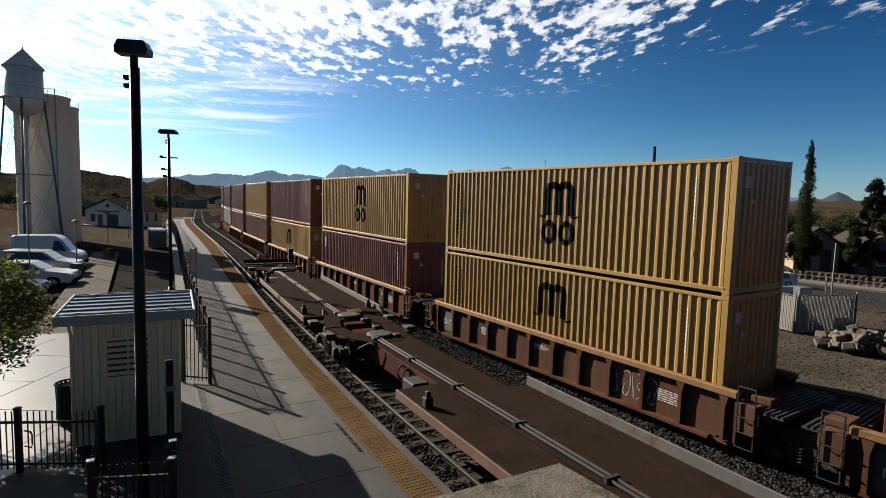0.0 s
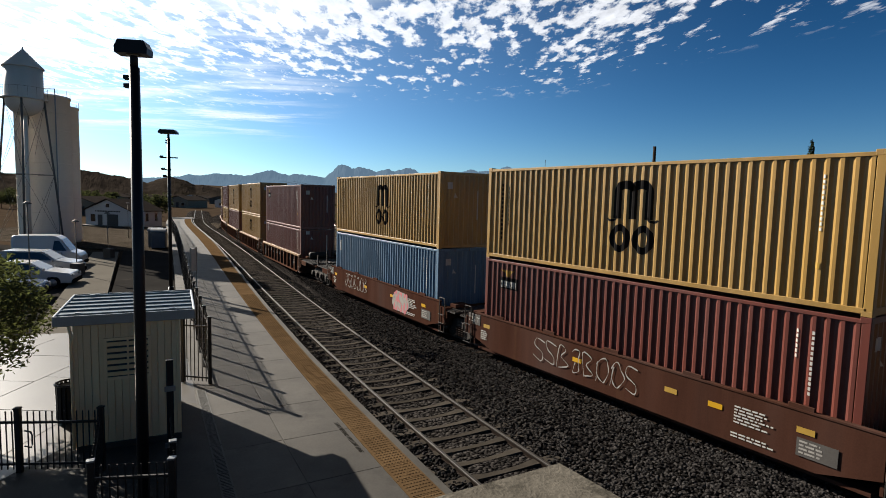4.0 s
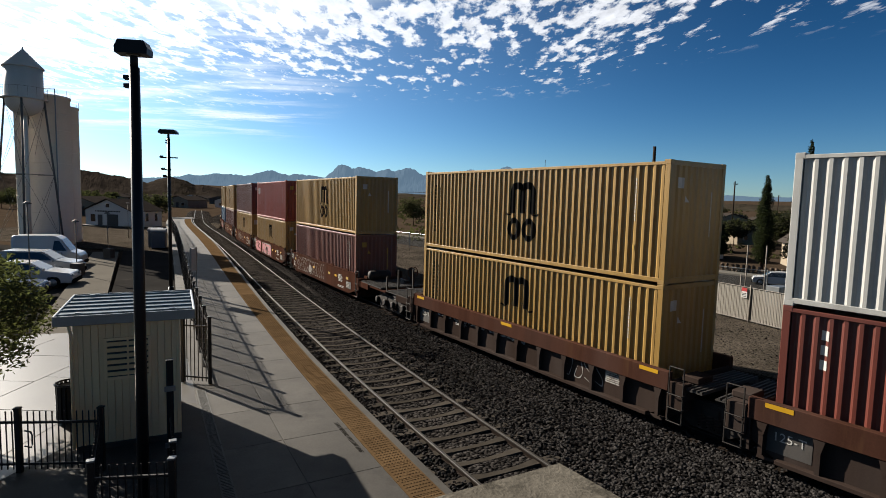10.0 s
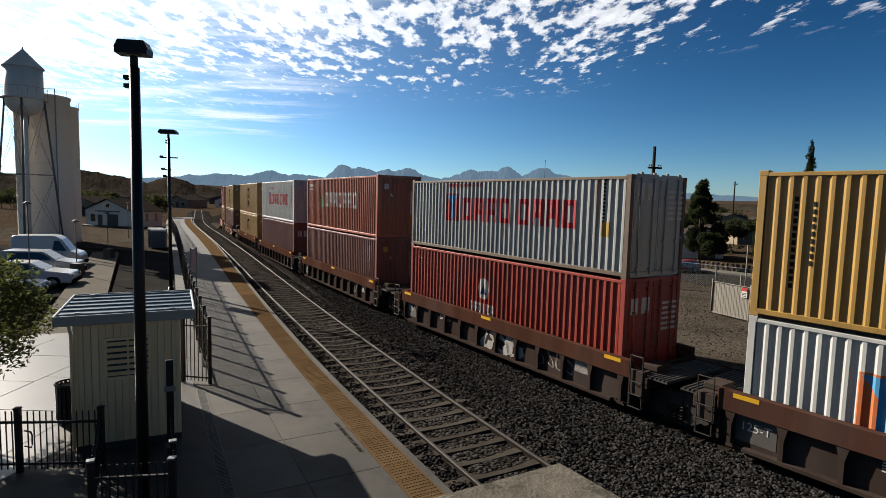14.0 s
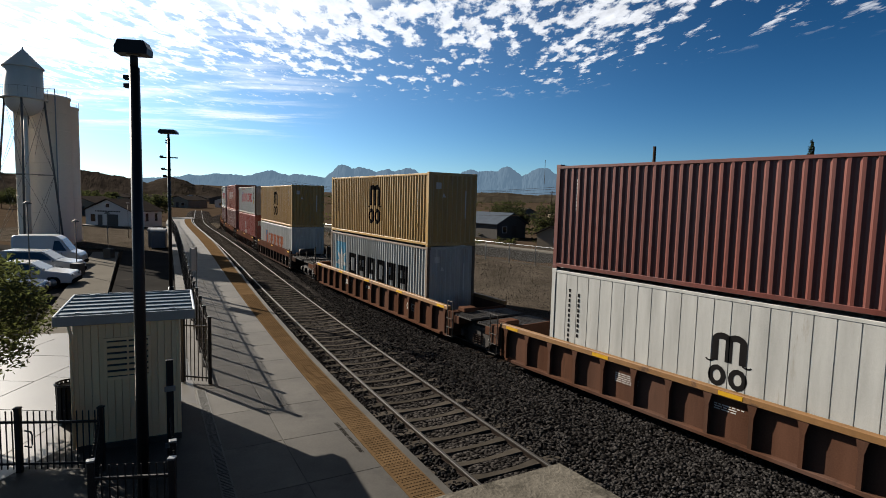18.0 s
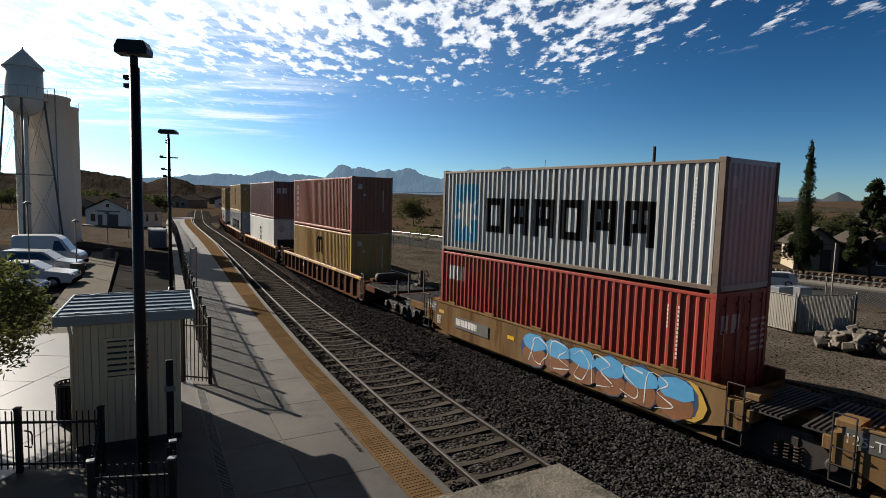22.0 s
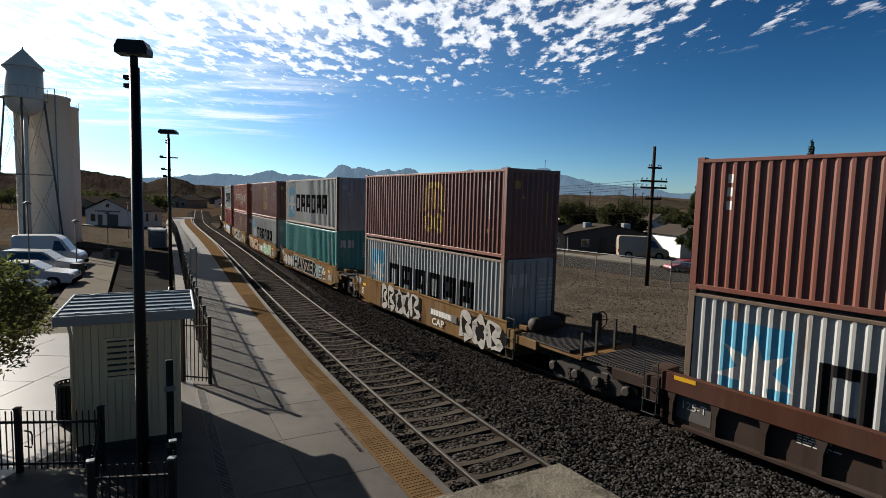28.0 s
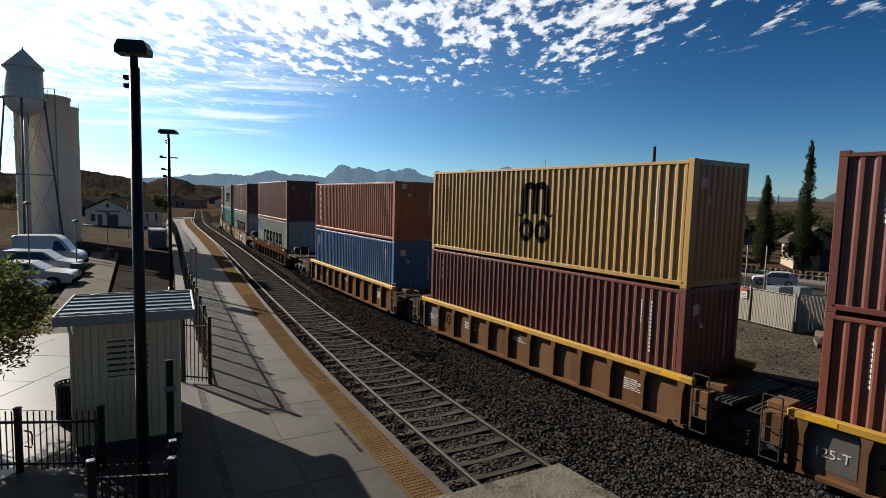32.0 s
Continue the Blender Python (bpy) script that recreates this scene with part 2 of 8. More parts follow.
CAR = {
    "brown": mat("brown_car_paint", (0.125, 0.062, 0.040), 0.80, 0, 0.45, 1.6, 30, 0.15, (0.08, 0.045, 0.03), 0.5, True),
    "dark": mat("dark_brown_car_paint", (0.060, 0.043, 0.036), 0.80, 0, 0.3, 1.6, 30, 0.15, (0.05, 0.035, 0.028), 0.4, True),
    "rust": mat("rust_red_car_paint", (0.085, 0.039, 0.027), 0.80, 0, 0.36, 1.6, 30, 0.12, (0.10, 0.05, 0.03), 0.5, True),
    "buff": mat("buff_car_paint", (0.20, 0.122, 0.056), 0.80, 0, 0.42, 1.6, 30, 0.12, (0.10, 0.052, 0.025), 0.62, True),
    "tan": mat("tan_car_paint", (0.17, 0.090, 0.046), 0.80, 0, 0.45, 1.6, 30, 0.12, (0.10, 0.06, 0.04), 0.5, True),
    "chord": mat("ochre_top_chord_paint", (0.30, 0.155, 0.055), 0.6, 0, 0.25, 3, 30, 0.1, (0.12, 0.06, 0.03), 0.5),
    "yellowchord": mat("yellow_top_chord_paint", (0.50, 0.28, 0.03), 0.6, 0, 0.2, 3, 30, 0.1, (0.16, 0.08, 0.03), 0.4),
    "frame": mat("rusty_container_frame", (0.15, 0.105, 0.072), 0.7, 0, 0.35, 3, 40, 0.1, (0.09, 0.045, 0.025), 0.5),
    "iron": mat("dusty_black_iron", (0.034, 0.028, 0.024), 0.75, 0.2, 0.35, 5, 50, 0.2, (0.09, 0.05, 0.03), 0.3),
    "steel": mat("polished_wheel_tread", (0.25, 0.23, 0.21), 0.35, 0.9, 0.2, 5, 50, 0.05),
    "panel": mat("grey_stencil_panel", (0.10, 0.092, 0.085), 0.7, 0, 0.3, 3, 40, 0.1),
    "deck": mat("worn_deck_steel", (0.036, 0.024, 0.019), 0.8, 0.1, 0.35, 1.2, 25, 0.2, (0.045, 0.027, 0.02), 0.6),
    "grating": mat("walkway_grating", (0.055, 0.050, 0.046), 0.7, 0.2, 0.3, 6, 60, 0.3),
}

# ---- building helpers ----


def box(bm, x0, x1, y0, y1, z0, z1, m=None, bevel=0.0):
    """A box between two corners; m moves it."""
    g = bmesh.ops.create_cube(bm, size=1.0)["verts"]
    for v in g:
        v.co = Vector(((x0 + x1) / 2 + v.co.x * (x1 - x0), (y0 + y1) / 2 + v.co.y * (y1 - y0), (z0 + z1) / 2 + v.co.z * (z1 - z0)))
    if m is not None:
        for v in g:
            v.co = m @ v.co
    if bevel:
        edges = {e for v in g for e in v.link_edges}
        bmesh.ops.bevel(bm, geom=list(edges), offset=bevel, segments=1, affect="EDGES", clamp_overlap=True)
    return bm


def boxes(*specs, bevel=0.0):
    """One bmesh from several boxes (x0, x1, y0, y1, z0, z1)."""
    bm = bmesh.new()
    for s in specs:
        box(bm, *s, bevel=bevel)
    return bm


def tube(bm, pts, r, sides=8, r_end=None, caps=True):
    """A tube along points, tapering from r to r_end."""
    pts = [Vector(p) for p in pts]
    r_end = r if r_end is None else r_end
    rings = []
    for i, p in enumerate(pts):
        d = (pts[min(i + 1, len(pts) - 1)] - pts[max(i - 1, 0)]).normalized()
        ref = Vector((0, 0, 1)) if abs(d.z) < 0.9 else Vector((1, 0, 0))
        a = d.cross(ref).normalized()
        b = d.cross(a).normalized()
        k = i / max(1, len(pts) - 1)
        rr = r + (r_end - r) * k
        rings.append([bm.verts.new(p + (a * math.cos(2 * math.pi * j / sides) + b * math.sin(2 * math.pi * j / sides)) * rr) for j in range(sides)])
    for r0, r1 in zip(rings, rings[1:]):
        for j in range(sides):
            f = bm.faces.new((r0[j], r0[(j + 1) % sides], r1[(j + 1) % sides], r1[j]))
            f.smooth = sides > 6
    if caps:
        bm.faces.new(rings[0][::-1])
        bm.faces.new(rings[-1])
    return bm


def lathe(bm, profile, sides=24, axis=None):
    """Turns (radius, height) points about z."""
    rings = []
    for r, z in profile:
        rings.append([bm.verts.new((r * math.cos(2 * math.pi * j / sides), r * math.sin(2 * math.pi * j / sides), z)) for j in range(sides)])
    for r0, r1 in zip(rings, rings[1:]):
        for j in range(sides):
            f = bm.faces.new((r0[j], r0[(j + 1) % sides], r1[(j + 1) % sides], r1[j]))
            f.smooth = True
    bm.faces.new(rings[0][::-1])
    bm.faces.new(rings[-1])
    if axis is not None:
        bmesh.ops.transform(bm, matrix=axis, verts=bm.verts[:])
    return bm


def extrude_poly(bm, pts, x0, x1):
    """A prism: the outline pts (y, z) drawn from x0 to x1."""
    a = [bm.verts.new((x0, y, z)) for y, z in pts]
    b = [bm.verts.new((x1, y, z)) for y, z in pts]
    n = len(pts)
    bm.faces.new(a[::-1])
    bm.faces.new(b)
    for i in range(n):
        bm.faces.new((a[i], a[(i + 1) % n], b[(i + 1) % n], b[i]))
    return bm


def mesh_of(name, bm, material, smooth=False):
    bmesh.ops.recalc_face_normals(bm, faces=bm.faces[:])
    me = bpy.data.meshes.new(name)
    bm.to_mesh(me)
    bm.free()
    if material:
        me.materials.append(material)
    if smooth:
        for p in me.polygons:
            p.use_smooth = True
    return me


def part(name, bm, material, parent=None, label="", at=None):
    """Links a bmesh (or a finished mesh) as one object under a thing or part."""
    me = mesh_of(name, bm, material) if isinstance(bm, bmesh.types.BMesh) else bm
    ob = new(name, me)
    if parent is not None:
        ob.parent = parent
    if at is not None:
        ob.matrix_basis = at
    if label:
        ob["label"] = label
    return ob


def empty(name, m, label="", category="", group="", kind=""):
    ob = new(name)
    ob.matrix_basis = m
    ob.empty_display_size = 0.2
    return tagged(ob, label, category, group, kind)


# ---- the two railway lines ----


class Line:
    """A curve on the ground whose heading is a cubic of the way along it; straight before and after."""

    def __init__(self, x0, y0, a, b, c, d, lo=-30.0, hi=115.0):
        self.s = np.linspace(-620, 420, 10401)
        t = np.clip(self.s, lo, hi)
        th = np.radians(a + b * t + c * t * t / 100 + d * t ** 3 / 1e4)
        th = np.maximum(th, np.radians(-20))
        ds = self.s[1] - self.s[0]
        dx, dy = -np.sin(th), np.cos(th)
        x = np.concatenate([[0], np.cumsum((dx[1:] + dx[:-1]) / 2 * ds)])
        y = np.concatenate([[0], np.cumsum((dy[1:] + dy[:-1]) / 2 * ds)])
        self.x, self.y, self.th = x + x0 - np.interp(0, self.s, x), y + y0 - np.interp(0, self.s, y), th

    def at(self, s, off=0.0, z=0.0):
        """A point at s, off metres to the side away from the platform."""
        th = np.interp(s, self.s, self.th)
        return Vector((np.interp(s, self.s, self.x) + off * math.cos(th), np.interp(s, self.s, self.y) + off * math.sin(th), z))

    def turn(self, s):
        return math.degrees(np.interp(s, self.s, self.th))

    def wagon_pose(self, s, reach=4.5, off=0.0, z=0.0):
        """Pose of a vehicle on two bogies, reach metres either side of s; its y axis points away along the line."""
        p, q = self.at(s - reach, off), self.at(s + reach, off)
        d = q - p
        m = (p + q) / 2
        return pose(m.x, m.y, z, 0, 0, math.degrees(math.atan2(-d.x, d.y)))


MAIN = Line(3.8819 + 1.22 * math.cos(radians(33.92)), 16.305 + 1.22 * math.sin(radians(33.92)), 33.9235, -0.1985, 0.2076, -0.1405)
NEAR = Line(-1.5, 15.79, 27.98, -0.1491, 0.4267, -0.3188, -12.0, 100.0)

# ---- ground, tracks and platform ----
DROP = 2.17      # the street past the yard lies lower than the rails
LOW = -0.30      # rail level of the far track, below the near one
GROUND = {
    "dirt": mat("dry_brown_dirt", (0.085, 0.062, 0.044), 0.95, 0, 0.35, 0.25, 3.0, 0.5, (0.05, 0.038, 0.027), 0.5),
    "gravel": stone_mat("tan_grey_gravel_lot", (0.088, 0.074, 0.059), 20.0, 0.4, 1.7, 0.45),
    "ballast": stone_mat("dark_grey_crushed_stone", (0.031, 0.028, 0.0262), 13.0, 0.15, 2.5, 1.0),
    "asphalt": mat("worn_asphalt", (0.048, 0.046, 0.044), 0.9, 0, 0.25, 0.4, 30.0, 0.25, (0.064, 0.060, 0.056), 0.4),
    "concrete": mat("brushed_concrete", (0.094, 0.087, 0.077), 0.75, 0, 0.38, 0.8, 28.0, 0.2, (0.060, 0.055, 0.048), 0.55, per_piece=0.10, spec=0.15),
    "paleconcrete": mat("pale_concrete", (0.21, 0.195, 0.17), 0.85, 0, 0.15, 0.6, 30.0, 0.15, (0.16, 0.147, 0.125), 0.35, per_piece=0.05),
    "plaza": mat("smooth_pale_plaza_concrete", (0.080, 0.071, 0.056), 0.40, 0, 0.35, 0.6, 30.0, 0.15, (0.050, 0.044, 0.035), 0.45, per_piece=0.10, spec=0.4),
    "tactile": mat("ochre_tactile_paving", (0.150, 0.096, 0.050), 0.8, 0, 0.3, 2.0, 30.0, 0.1, (0.10, 0.058, 0.032), 0.4, per_piece=0.08),
    "sleeper": mat("weathered_concrete_sleeper", (0.085, 0.074, 0.062), 0.9, 0, 0.3, 3.0, 30.0, 0.3, (0.10, 0.085, 0.07), 0.5, per_piece=0.2),
    "railside": mat("rusty_rail_side", (0.040, 0.030, 0.025), 0.8, 0.3, 0.3, 4, 40, 0.1),
    "railhead": mat("polished_rail_head", (0.065, 0.058, 0.052), 0.55, 0.4, 0.15, 2, 40, 0.02),
}


def grid_sheet(name, xs, ys, height, material, label, category, kind="structure"):
    vs = [(x, y, height(x, y)) for y in ys for x in xs]
    n = len(xs)
    fs = [(j * n + i, j * n + i + 1, (j + 1) * n + i + 1, (j + 1) * n + i) for j in range(len(ys) - 1) for i in range(n - 1)]
    me = bpy.data.meshes.new(name)
    me.from_pydata(vs, [], fs)
    me.materials.append(material)
    for p in me.polygons:
        p.use_smooth = True
    return tagged(new(name, me), label, category, "", kind)


def ribbon(line, s_list, offs, zs, closed=True):
    """A strip along a line with the cross-section (offset, height)."""
    bm = bmesh.new()
    rows = []
    for s in s_list:
        rows.append([bm.verts.new(line.at(s, o(s) if callable(o) else o, z)) for o, z in zip(offs, zs)])
    n = len(offs)
    for a, b in zip(rows, rows[1:]):
        for j in range(n if closed else n - 1):
            bm.faces.new((a[j], a[(j + 1) % n], b[(j + 1) % n], b[j]))
    if closed:
        bm.faces.new(rows[0])
        bm.faces.new(rows[-1][::-1])
    return bm


def far_height(x, y):
    """The land: level round the station, rolling up towards the hills."""
    d = math.hypot(x, y)
    k = max(0.0, min(1.0, (d - 130) / 500))
    i = int(np.argmin((MAIN.x[4000:8000:10] - x) ** 2 + (MAIN.y[4000:8000:10] - y) ** 2))
    off = math.hypot(MAIN.x[4000 + 10 * i] - x, MAIN.y[4000 + 10 * i] - y)
    across = (x - 12.6) * 0.768 + (y - 41.4) * 0.64
    drop = DROP * max(0.0, min(1.0, (across - 0.5) / 14)) * max(0.0, min(1.0, (300 - d) / 120)) * (1.0 if x > -0.3 * y else 0.0)
    z = -0.22 - drop - 0.7 * max(0.0, min(1.0, (14 - off) / 6)) + k * k * 16 * (0.5 + noise.noise(Vector((x * 0.004, y * 0.004, 0.3)))) + k * 3 * noise.noise(Vector((x * 0.02, y * 0.02, 1.7)))
    return z


axis = sorted({round(v, 2) for v in [*np.linspace(-90, 90, 37), *[s * (90 + 2910 * (k / 30) ** 2) for s in (-1, 1) for k in range(31)]]})
grid_sheet("ground", axis, axis, far_height, GROUND["dirt"], "dry brown desert ground with scattered gravel", "ground")

steps_near = [*np.arange(-40, 60, 1.5), *np.arange(60, 170, 4)]
BEDS = {
    "near": (NEAR, (-2.9, -1.75, 1.75, 2.9, 2.9, -2.9), (-0.5, -0.13, -0.13, -0.5, -0.9, -0.9)),
    "far": (MAIN, (-5.5, -4.3, -2.0, 1.9, 2.9, 6.0, 6.0, -5.5), (-0.5, -0.15, -0.15 + LOW, -0.15 + LOW, -0.212, -0.23, -1.1, -1.1)),
}
for line, offs, zs in BEDS.values():
    tagged(part("trackbed", ribbon(line, steps_near, offs, zs), GROUND["ballast"]), "dark grey crushed-stone ballast bed under the rails", "ballast", "", "structure")


def rails():
    for line, half, dz in ((NEAR, 0.83, 0.0), (MAIN, 0.75, LOW)):
        for x in (-1, 1):
            c = x * half
            rail = part("rail", ribbon(line, steps_near, (c - 0.07, c - 0.07, c - 0.012, c - 0.035, c + 0.035, c + 0.012, c + 0.07, c + 0.07), [dz + v for v in (-0.16, -0.14, -0.125, -0.02, -0.02, -0.125, -0.14, -0.16)]), GROUND["railside"])
            tagged(rail, "long steel rail with rusty sides and a polished head", "rail", "rails", "structure")
            part("rail_head", ribbon(line, steps_near, (c - 0.036, c - 0.036, c - 0.026, c + 0.026, c + 0.036, c + 0.036), [dz + v for v in (-0.035, -0.006, 0.0, 0.0, -0.006, -0.035)]), GROUND["railhead"], rail)


rails()


def sleepers():
    bed = empty("sleepers", Matrix(), "concrete sleepers half buried in dark ballast", "sleepers", "", "structure")
    bm = bmesh.new()
    rings = []       # the waist between the rails is lower and narrower than the seats
    for x, w, z in ((-1.38, 0.10, -0.10), (-0.95, 0.115, -0.085), (-0.68, 0.10, -0.088), (-0.4, 0.072, -0.112), (0.0, 0.065, -0.122), (0.4, 0.072, -0.112), (0.68, 0.10, -0.088), (0.95, 0.115, -0.085), (1.38, 0.10, -0.10)):
        rings.append([bm.verts.new(v) for v in ((x, -w - 0.02, -0.3), (x, w + 0.02, -0.3), (x, w, z), (x, -w, z))])
    for a, b in zip(rings, rings[1:]):
        for i in range(4):
            bm.faces.new((a[i], b[i], b[(i + 1) % 4], a[(i + 1) % 4]))
    bm.faces.new(rings[0])
    bm.faces.new(rings[-1][::-1])
    bmesh.ops.recalc_face_normals(bm, faces=bm.faces)
    me = mesh_of("sleeper", bm, GROUND["sleeper"])
    s = -9.0
    count = 0
    while s < 110 and count < 200:
        p = NEAR.at(s)
        part("sleeper", me, None, bed, "", pose(p.x, p.y, random.uniform(-0.012, 0.008), 0, 0, NEAR.turn(s) + random.uniform(-0.8, 0.8)))
        s += 0.61
        count += 1
    bm = bmesh.new()
    extrude_poly(bm, [(-0.12, -0.3), (0.12, -0.3), (0.12, -0.10), (-0.12, -0.10)], -1.45, 1.45)
    me = mesh_of("sleeper", bm, mat("dark_creosoted_sleeper", (0.040, 0.031, 0.025), 0.9, 0, 0.4, 3, 40, 0.3, per_piece=0.25))
    s = -14.0
    while s < 60:
        p = MAIN.at(s)
        part("sleeper", me, None, bed, "", pose(p.x, p.y, LOW + random.uniform(-0.03, -0.01), 0, 0, MAIN.turn(s)))
        s += 0.62


sleepers()


def edge(s):
    """Platform edge, metres from the near track's middle."""
    return -1.6 + 0.5 * max(0.0, min(1.0, (s - 2) / 45))


PLAT = 0.2
plat_steps = [*np.arange(-14, 60, 1.5), *np.arange(60, 112, 3)]
platform = part("platform", ribbon(NEAR, plat_steps, (edge, edge, -5.2, -5.2), (-0.95, PLAT - 0.012, PLAT - 0.012, -0.95)), GROUND["concrete"])
tagged(platform, "long concrete station platform with an ochre tactile edge", "platform", "", "structure")

# ---- the container train ----
CL, CW = 11.56, 2.44             # container length and width
TALL, SHORT = 3.15, 2.81         # high-cube and standard heights
STANDARD = {9: "low", 18: "up", 19: "low", 29: "up"}   # units with one standard-height container
SPEED = 11.356                     # metres a second, away along the line
PITCH_RIB = 0.25                  # one corrugation


def rib_profile(length, pitch=PITCH_RIB, depth=0.050):
    """Breakpoints (y, depth) of a trapezoidal corrugation that fills the length."""
    n = max(2, round(length / pitch))
    p = length / n
    pts = []
    for i in range(n):
        y = -length / 2 + i * p
        pts += [(y, 0.0), (y + 0.26 * p, 0.0), (y + 0.5 * p, depth), (y + 0.76 * p, depth)]
    pts.append((length / 2, 0.0))
    return pts


def groove_profile(length, pitch):
    """Flat panels with a narrow joint between."""
    n = round(length / pitch)
    p = length / n
    pts = []
    for i in range(n):
        y = -length / 2 + i * p
        pts += [(y, 0.0), (y + 0.94 * p, 0.0), (y + 0.955 * p, 0.014), (y + 0.985 * p, 0.014)]
    return pts + [(length / 2, 0.0)]


SIDE_PROFILE = rib_profile(CL - 0.36)
END_PROFILE = rib_profile(CW - 0.30, 0.24, 0.040)


def corrugated(profile, z0, z1, x, sign, along="y"):
    """A sheet of vertical corrugations; its outer ribs stand at x, the troughs lie inwards."""
    bm = bmesh.new()
    rows = []
    for y, d in profile:
        xx = x - sign * d
        co = [(xx, y, z0), (xx, y, z1)] if along == "y" else [(y, xx, z0), (y, xx, z1)]
        rows.append([bm.verts.new(c) for c in co])
    for r0, r1 in zip(rows, rows[1:]):
        bm.faces.new((r0[0], r1[0], r1[1], r0[1]))
    return bm


def clip_strip(poly, lo, hi):
    """Cuts a convex polygon of (y, z) to lo <= y <= hi."""
    for bound, keep in ((lo, 1), (hi, -1)):
        out = []
        for i, p in enumerate(poly):
            q = poly[(i + 1) % len(poly)]
            a, b = (p[0] - bound) * keep, (q[0] - bound) * keep
            if a >= 0:
                out.append(p)
            if a * b < 0:
                k = a / (a - b)
                out.append((p[0] + k * (q[0] - p[0]), p[1] + k * (q[1] - p[1])))
        poly = out
        if len(poly) < 3:
            return []
    return poly


def painted(polys, profile, x, sign, along="y", proud=0.004):
    """Paint shapes laid on a corrugated wall: each polygon follows the corrugation."""
    bm = bmesh.new()
    for poly in polys:
        for (y0, d0), (y1, d1) in zip(profile, profile[1:]):
            cut = clip_strip(poly, y0, y1)
            if len(cut) < 3:
                continue
            vs = []
            for y, z in cut:
                d = d0 + (d1 - d0) * (y - y0) / (y1 - y0)
                xx = x - sign * (d - proud)
                vs.append(bm.verts.new((xx, y, z) if along == "y" else (y, xx, z)))
            try:
                bm.faces.new(vs)
            except ValueError:
                pass
    bmesh.ops.remove_doubles(bm, verts=bm.verts[:], dist=0.0004)
    return bm


def rect(y0, y1, z0, z1, lean=0.0):
    return [(y0, z0), (y1, z0), (y1 + lean, z1), (y0 + lean, z1)]


def blocks(y, z, w, h, n, gap=0.22, bar=0.26):
    """A word as n plain blocks, one group each: uprights and bars. It runs towards the near end of the container (falling y)."""
    out, step = [], w / n
    for i in range(n):
        a = y - i * step
        b = a - step * (1 - gap)
        k = step * (1 - gap) * bar
        t = h * 0.2
        lo, hi = z + h * 0.30, z + h * (0.62 if i % 2 else 0.7)
        g = [rect(a - k, a, z, z + h), rect(b, b + k, z, z + h), rect(b + k, a - k, z + h - t, z + h)]
        g += [rect(b + k, a - k, z, z + t)] if i % 3 == 0 else [rect(b + k, a - k, lo, lo + t), rect((a + b) / 2 - k * 0.5, (a + b) / 2 + k * 0.5, lo + t, z + h - t)]
        out.append(g)
    return out


def column(y, z_top, size, n):
    """Small writing set one mark above another."""
    return [rect(y - size * 0.36, y + size * 0.36, z_top - i * size * 1.5 - size, z_top - i * size * 1.5) for i in range(n)]


def rosette(y, z, r, n=7):
    """A star of n pointed rays."""
    out = []
    for i in range(n):
        a = 2 * math.pi * i / n + math.pi / 2
        b = math.pi / n
        out.append([(y, z), (y + 0.42 * r * math.cos(a - b), z + 0.42 * r * math.sin(a - b)), (y + r * math.cos(a), z + r * math.sin(a)), (y + 0.42 * r * math.cos(a + b), z + 0.42 * r * math.sin(a + b))])
    return out


def ring(y, z, ry, rz, a0, a1, thick, n=9):
    """A bent bar: part of an oval ring, as quads."""
    q = [radians(a0 + (a1 - a0) * k / n) for k in range(n + 1)]
    edge_ = [((y + ry * math.cos(a), z + rz * math.sin(a)), (y + (ry - thick) * math.cos(a), z + (rz - thick) * math.sin(a))) for a in q]
    return [[p[0], r[0], r[1], p[1]] for p, r in zip(edge_, edge_[1:])]


def mark_triple(y, z, s, both=True):
    """Three heavy uprights joined by two arches on a thin curved line, over two rings."""
    out = [rect(y + s * k - 0.135 * s, y + s * k + 0.135 * s, z, z + 0.80 * s) for k in (-0.54, 0.0, 0.54)]
    for k in (-0.27, 0.27):
        out += ring(y + k * s, z + 0.80 * s, 0.405 * s, 0.32 * s, 0, 180, 0.25 * s)
    out += ring(y + 0.72 * s, z + 0.06 * s, 0.22 * s, 0.16 * s, 180, 330, 0.07 * s, 5) + ring(y - 0.72 * s, z + 0.06 * s, 0.22 * s, 0.16 * s, 210, 360, 0.07 * s, 5)
    if both:
        for k in (0.40, -0.40):
            out += ring(y + k * s, z - 0.58 * s, 0.36 * s, 0.42 * s, 0, 360, 0.20 * s, 12)
    return out


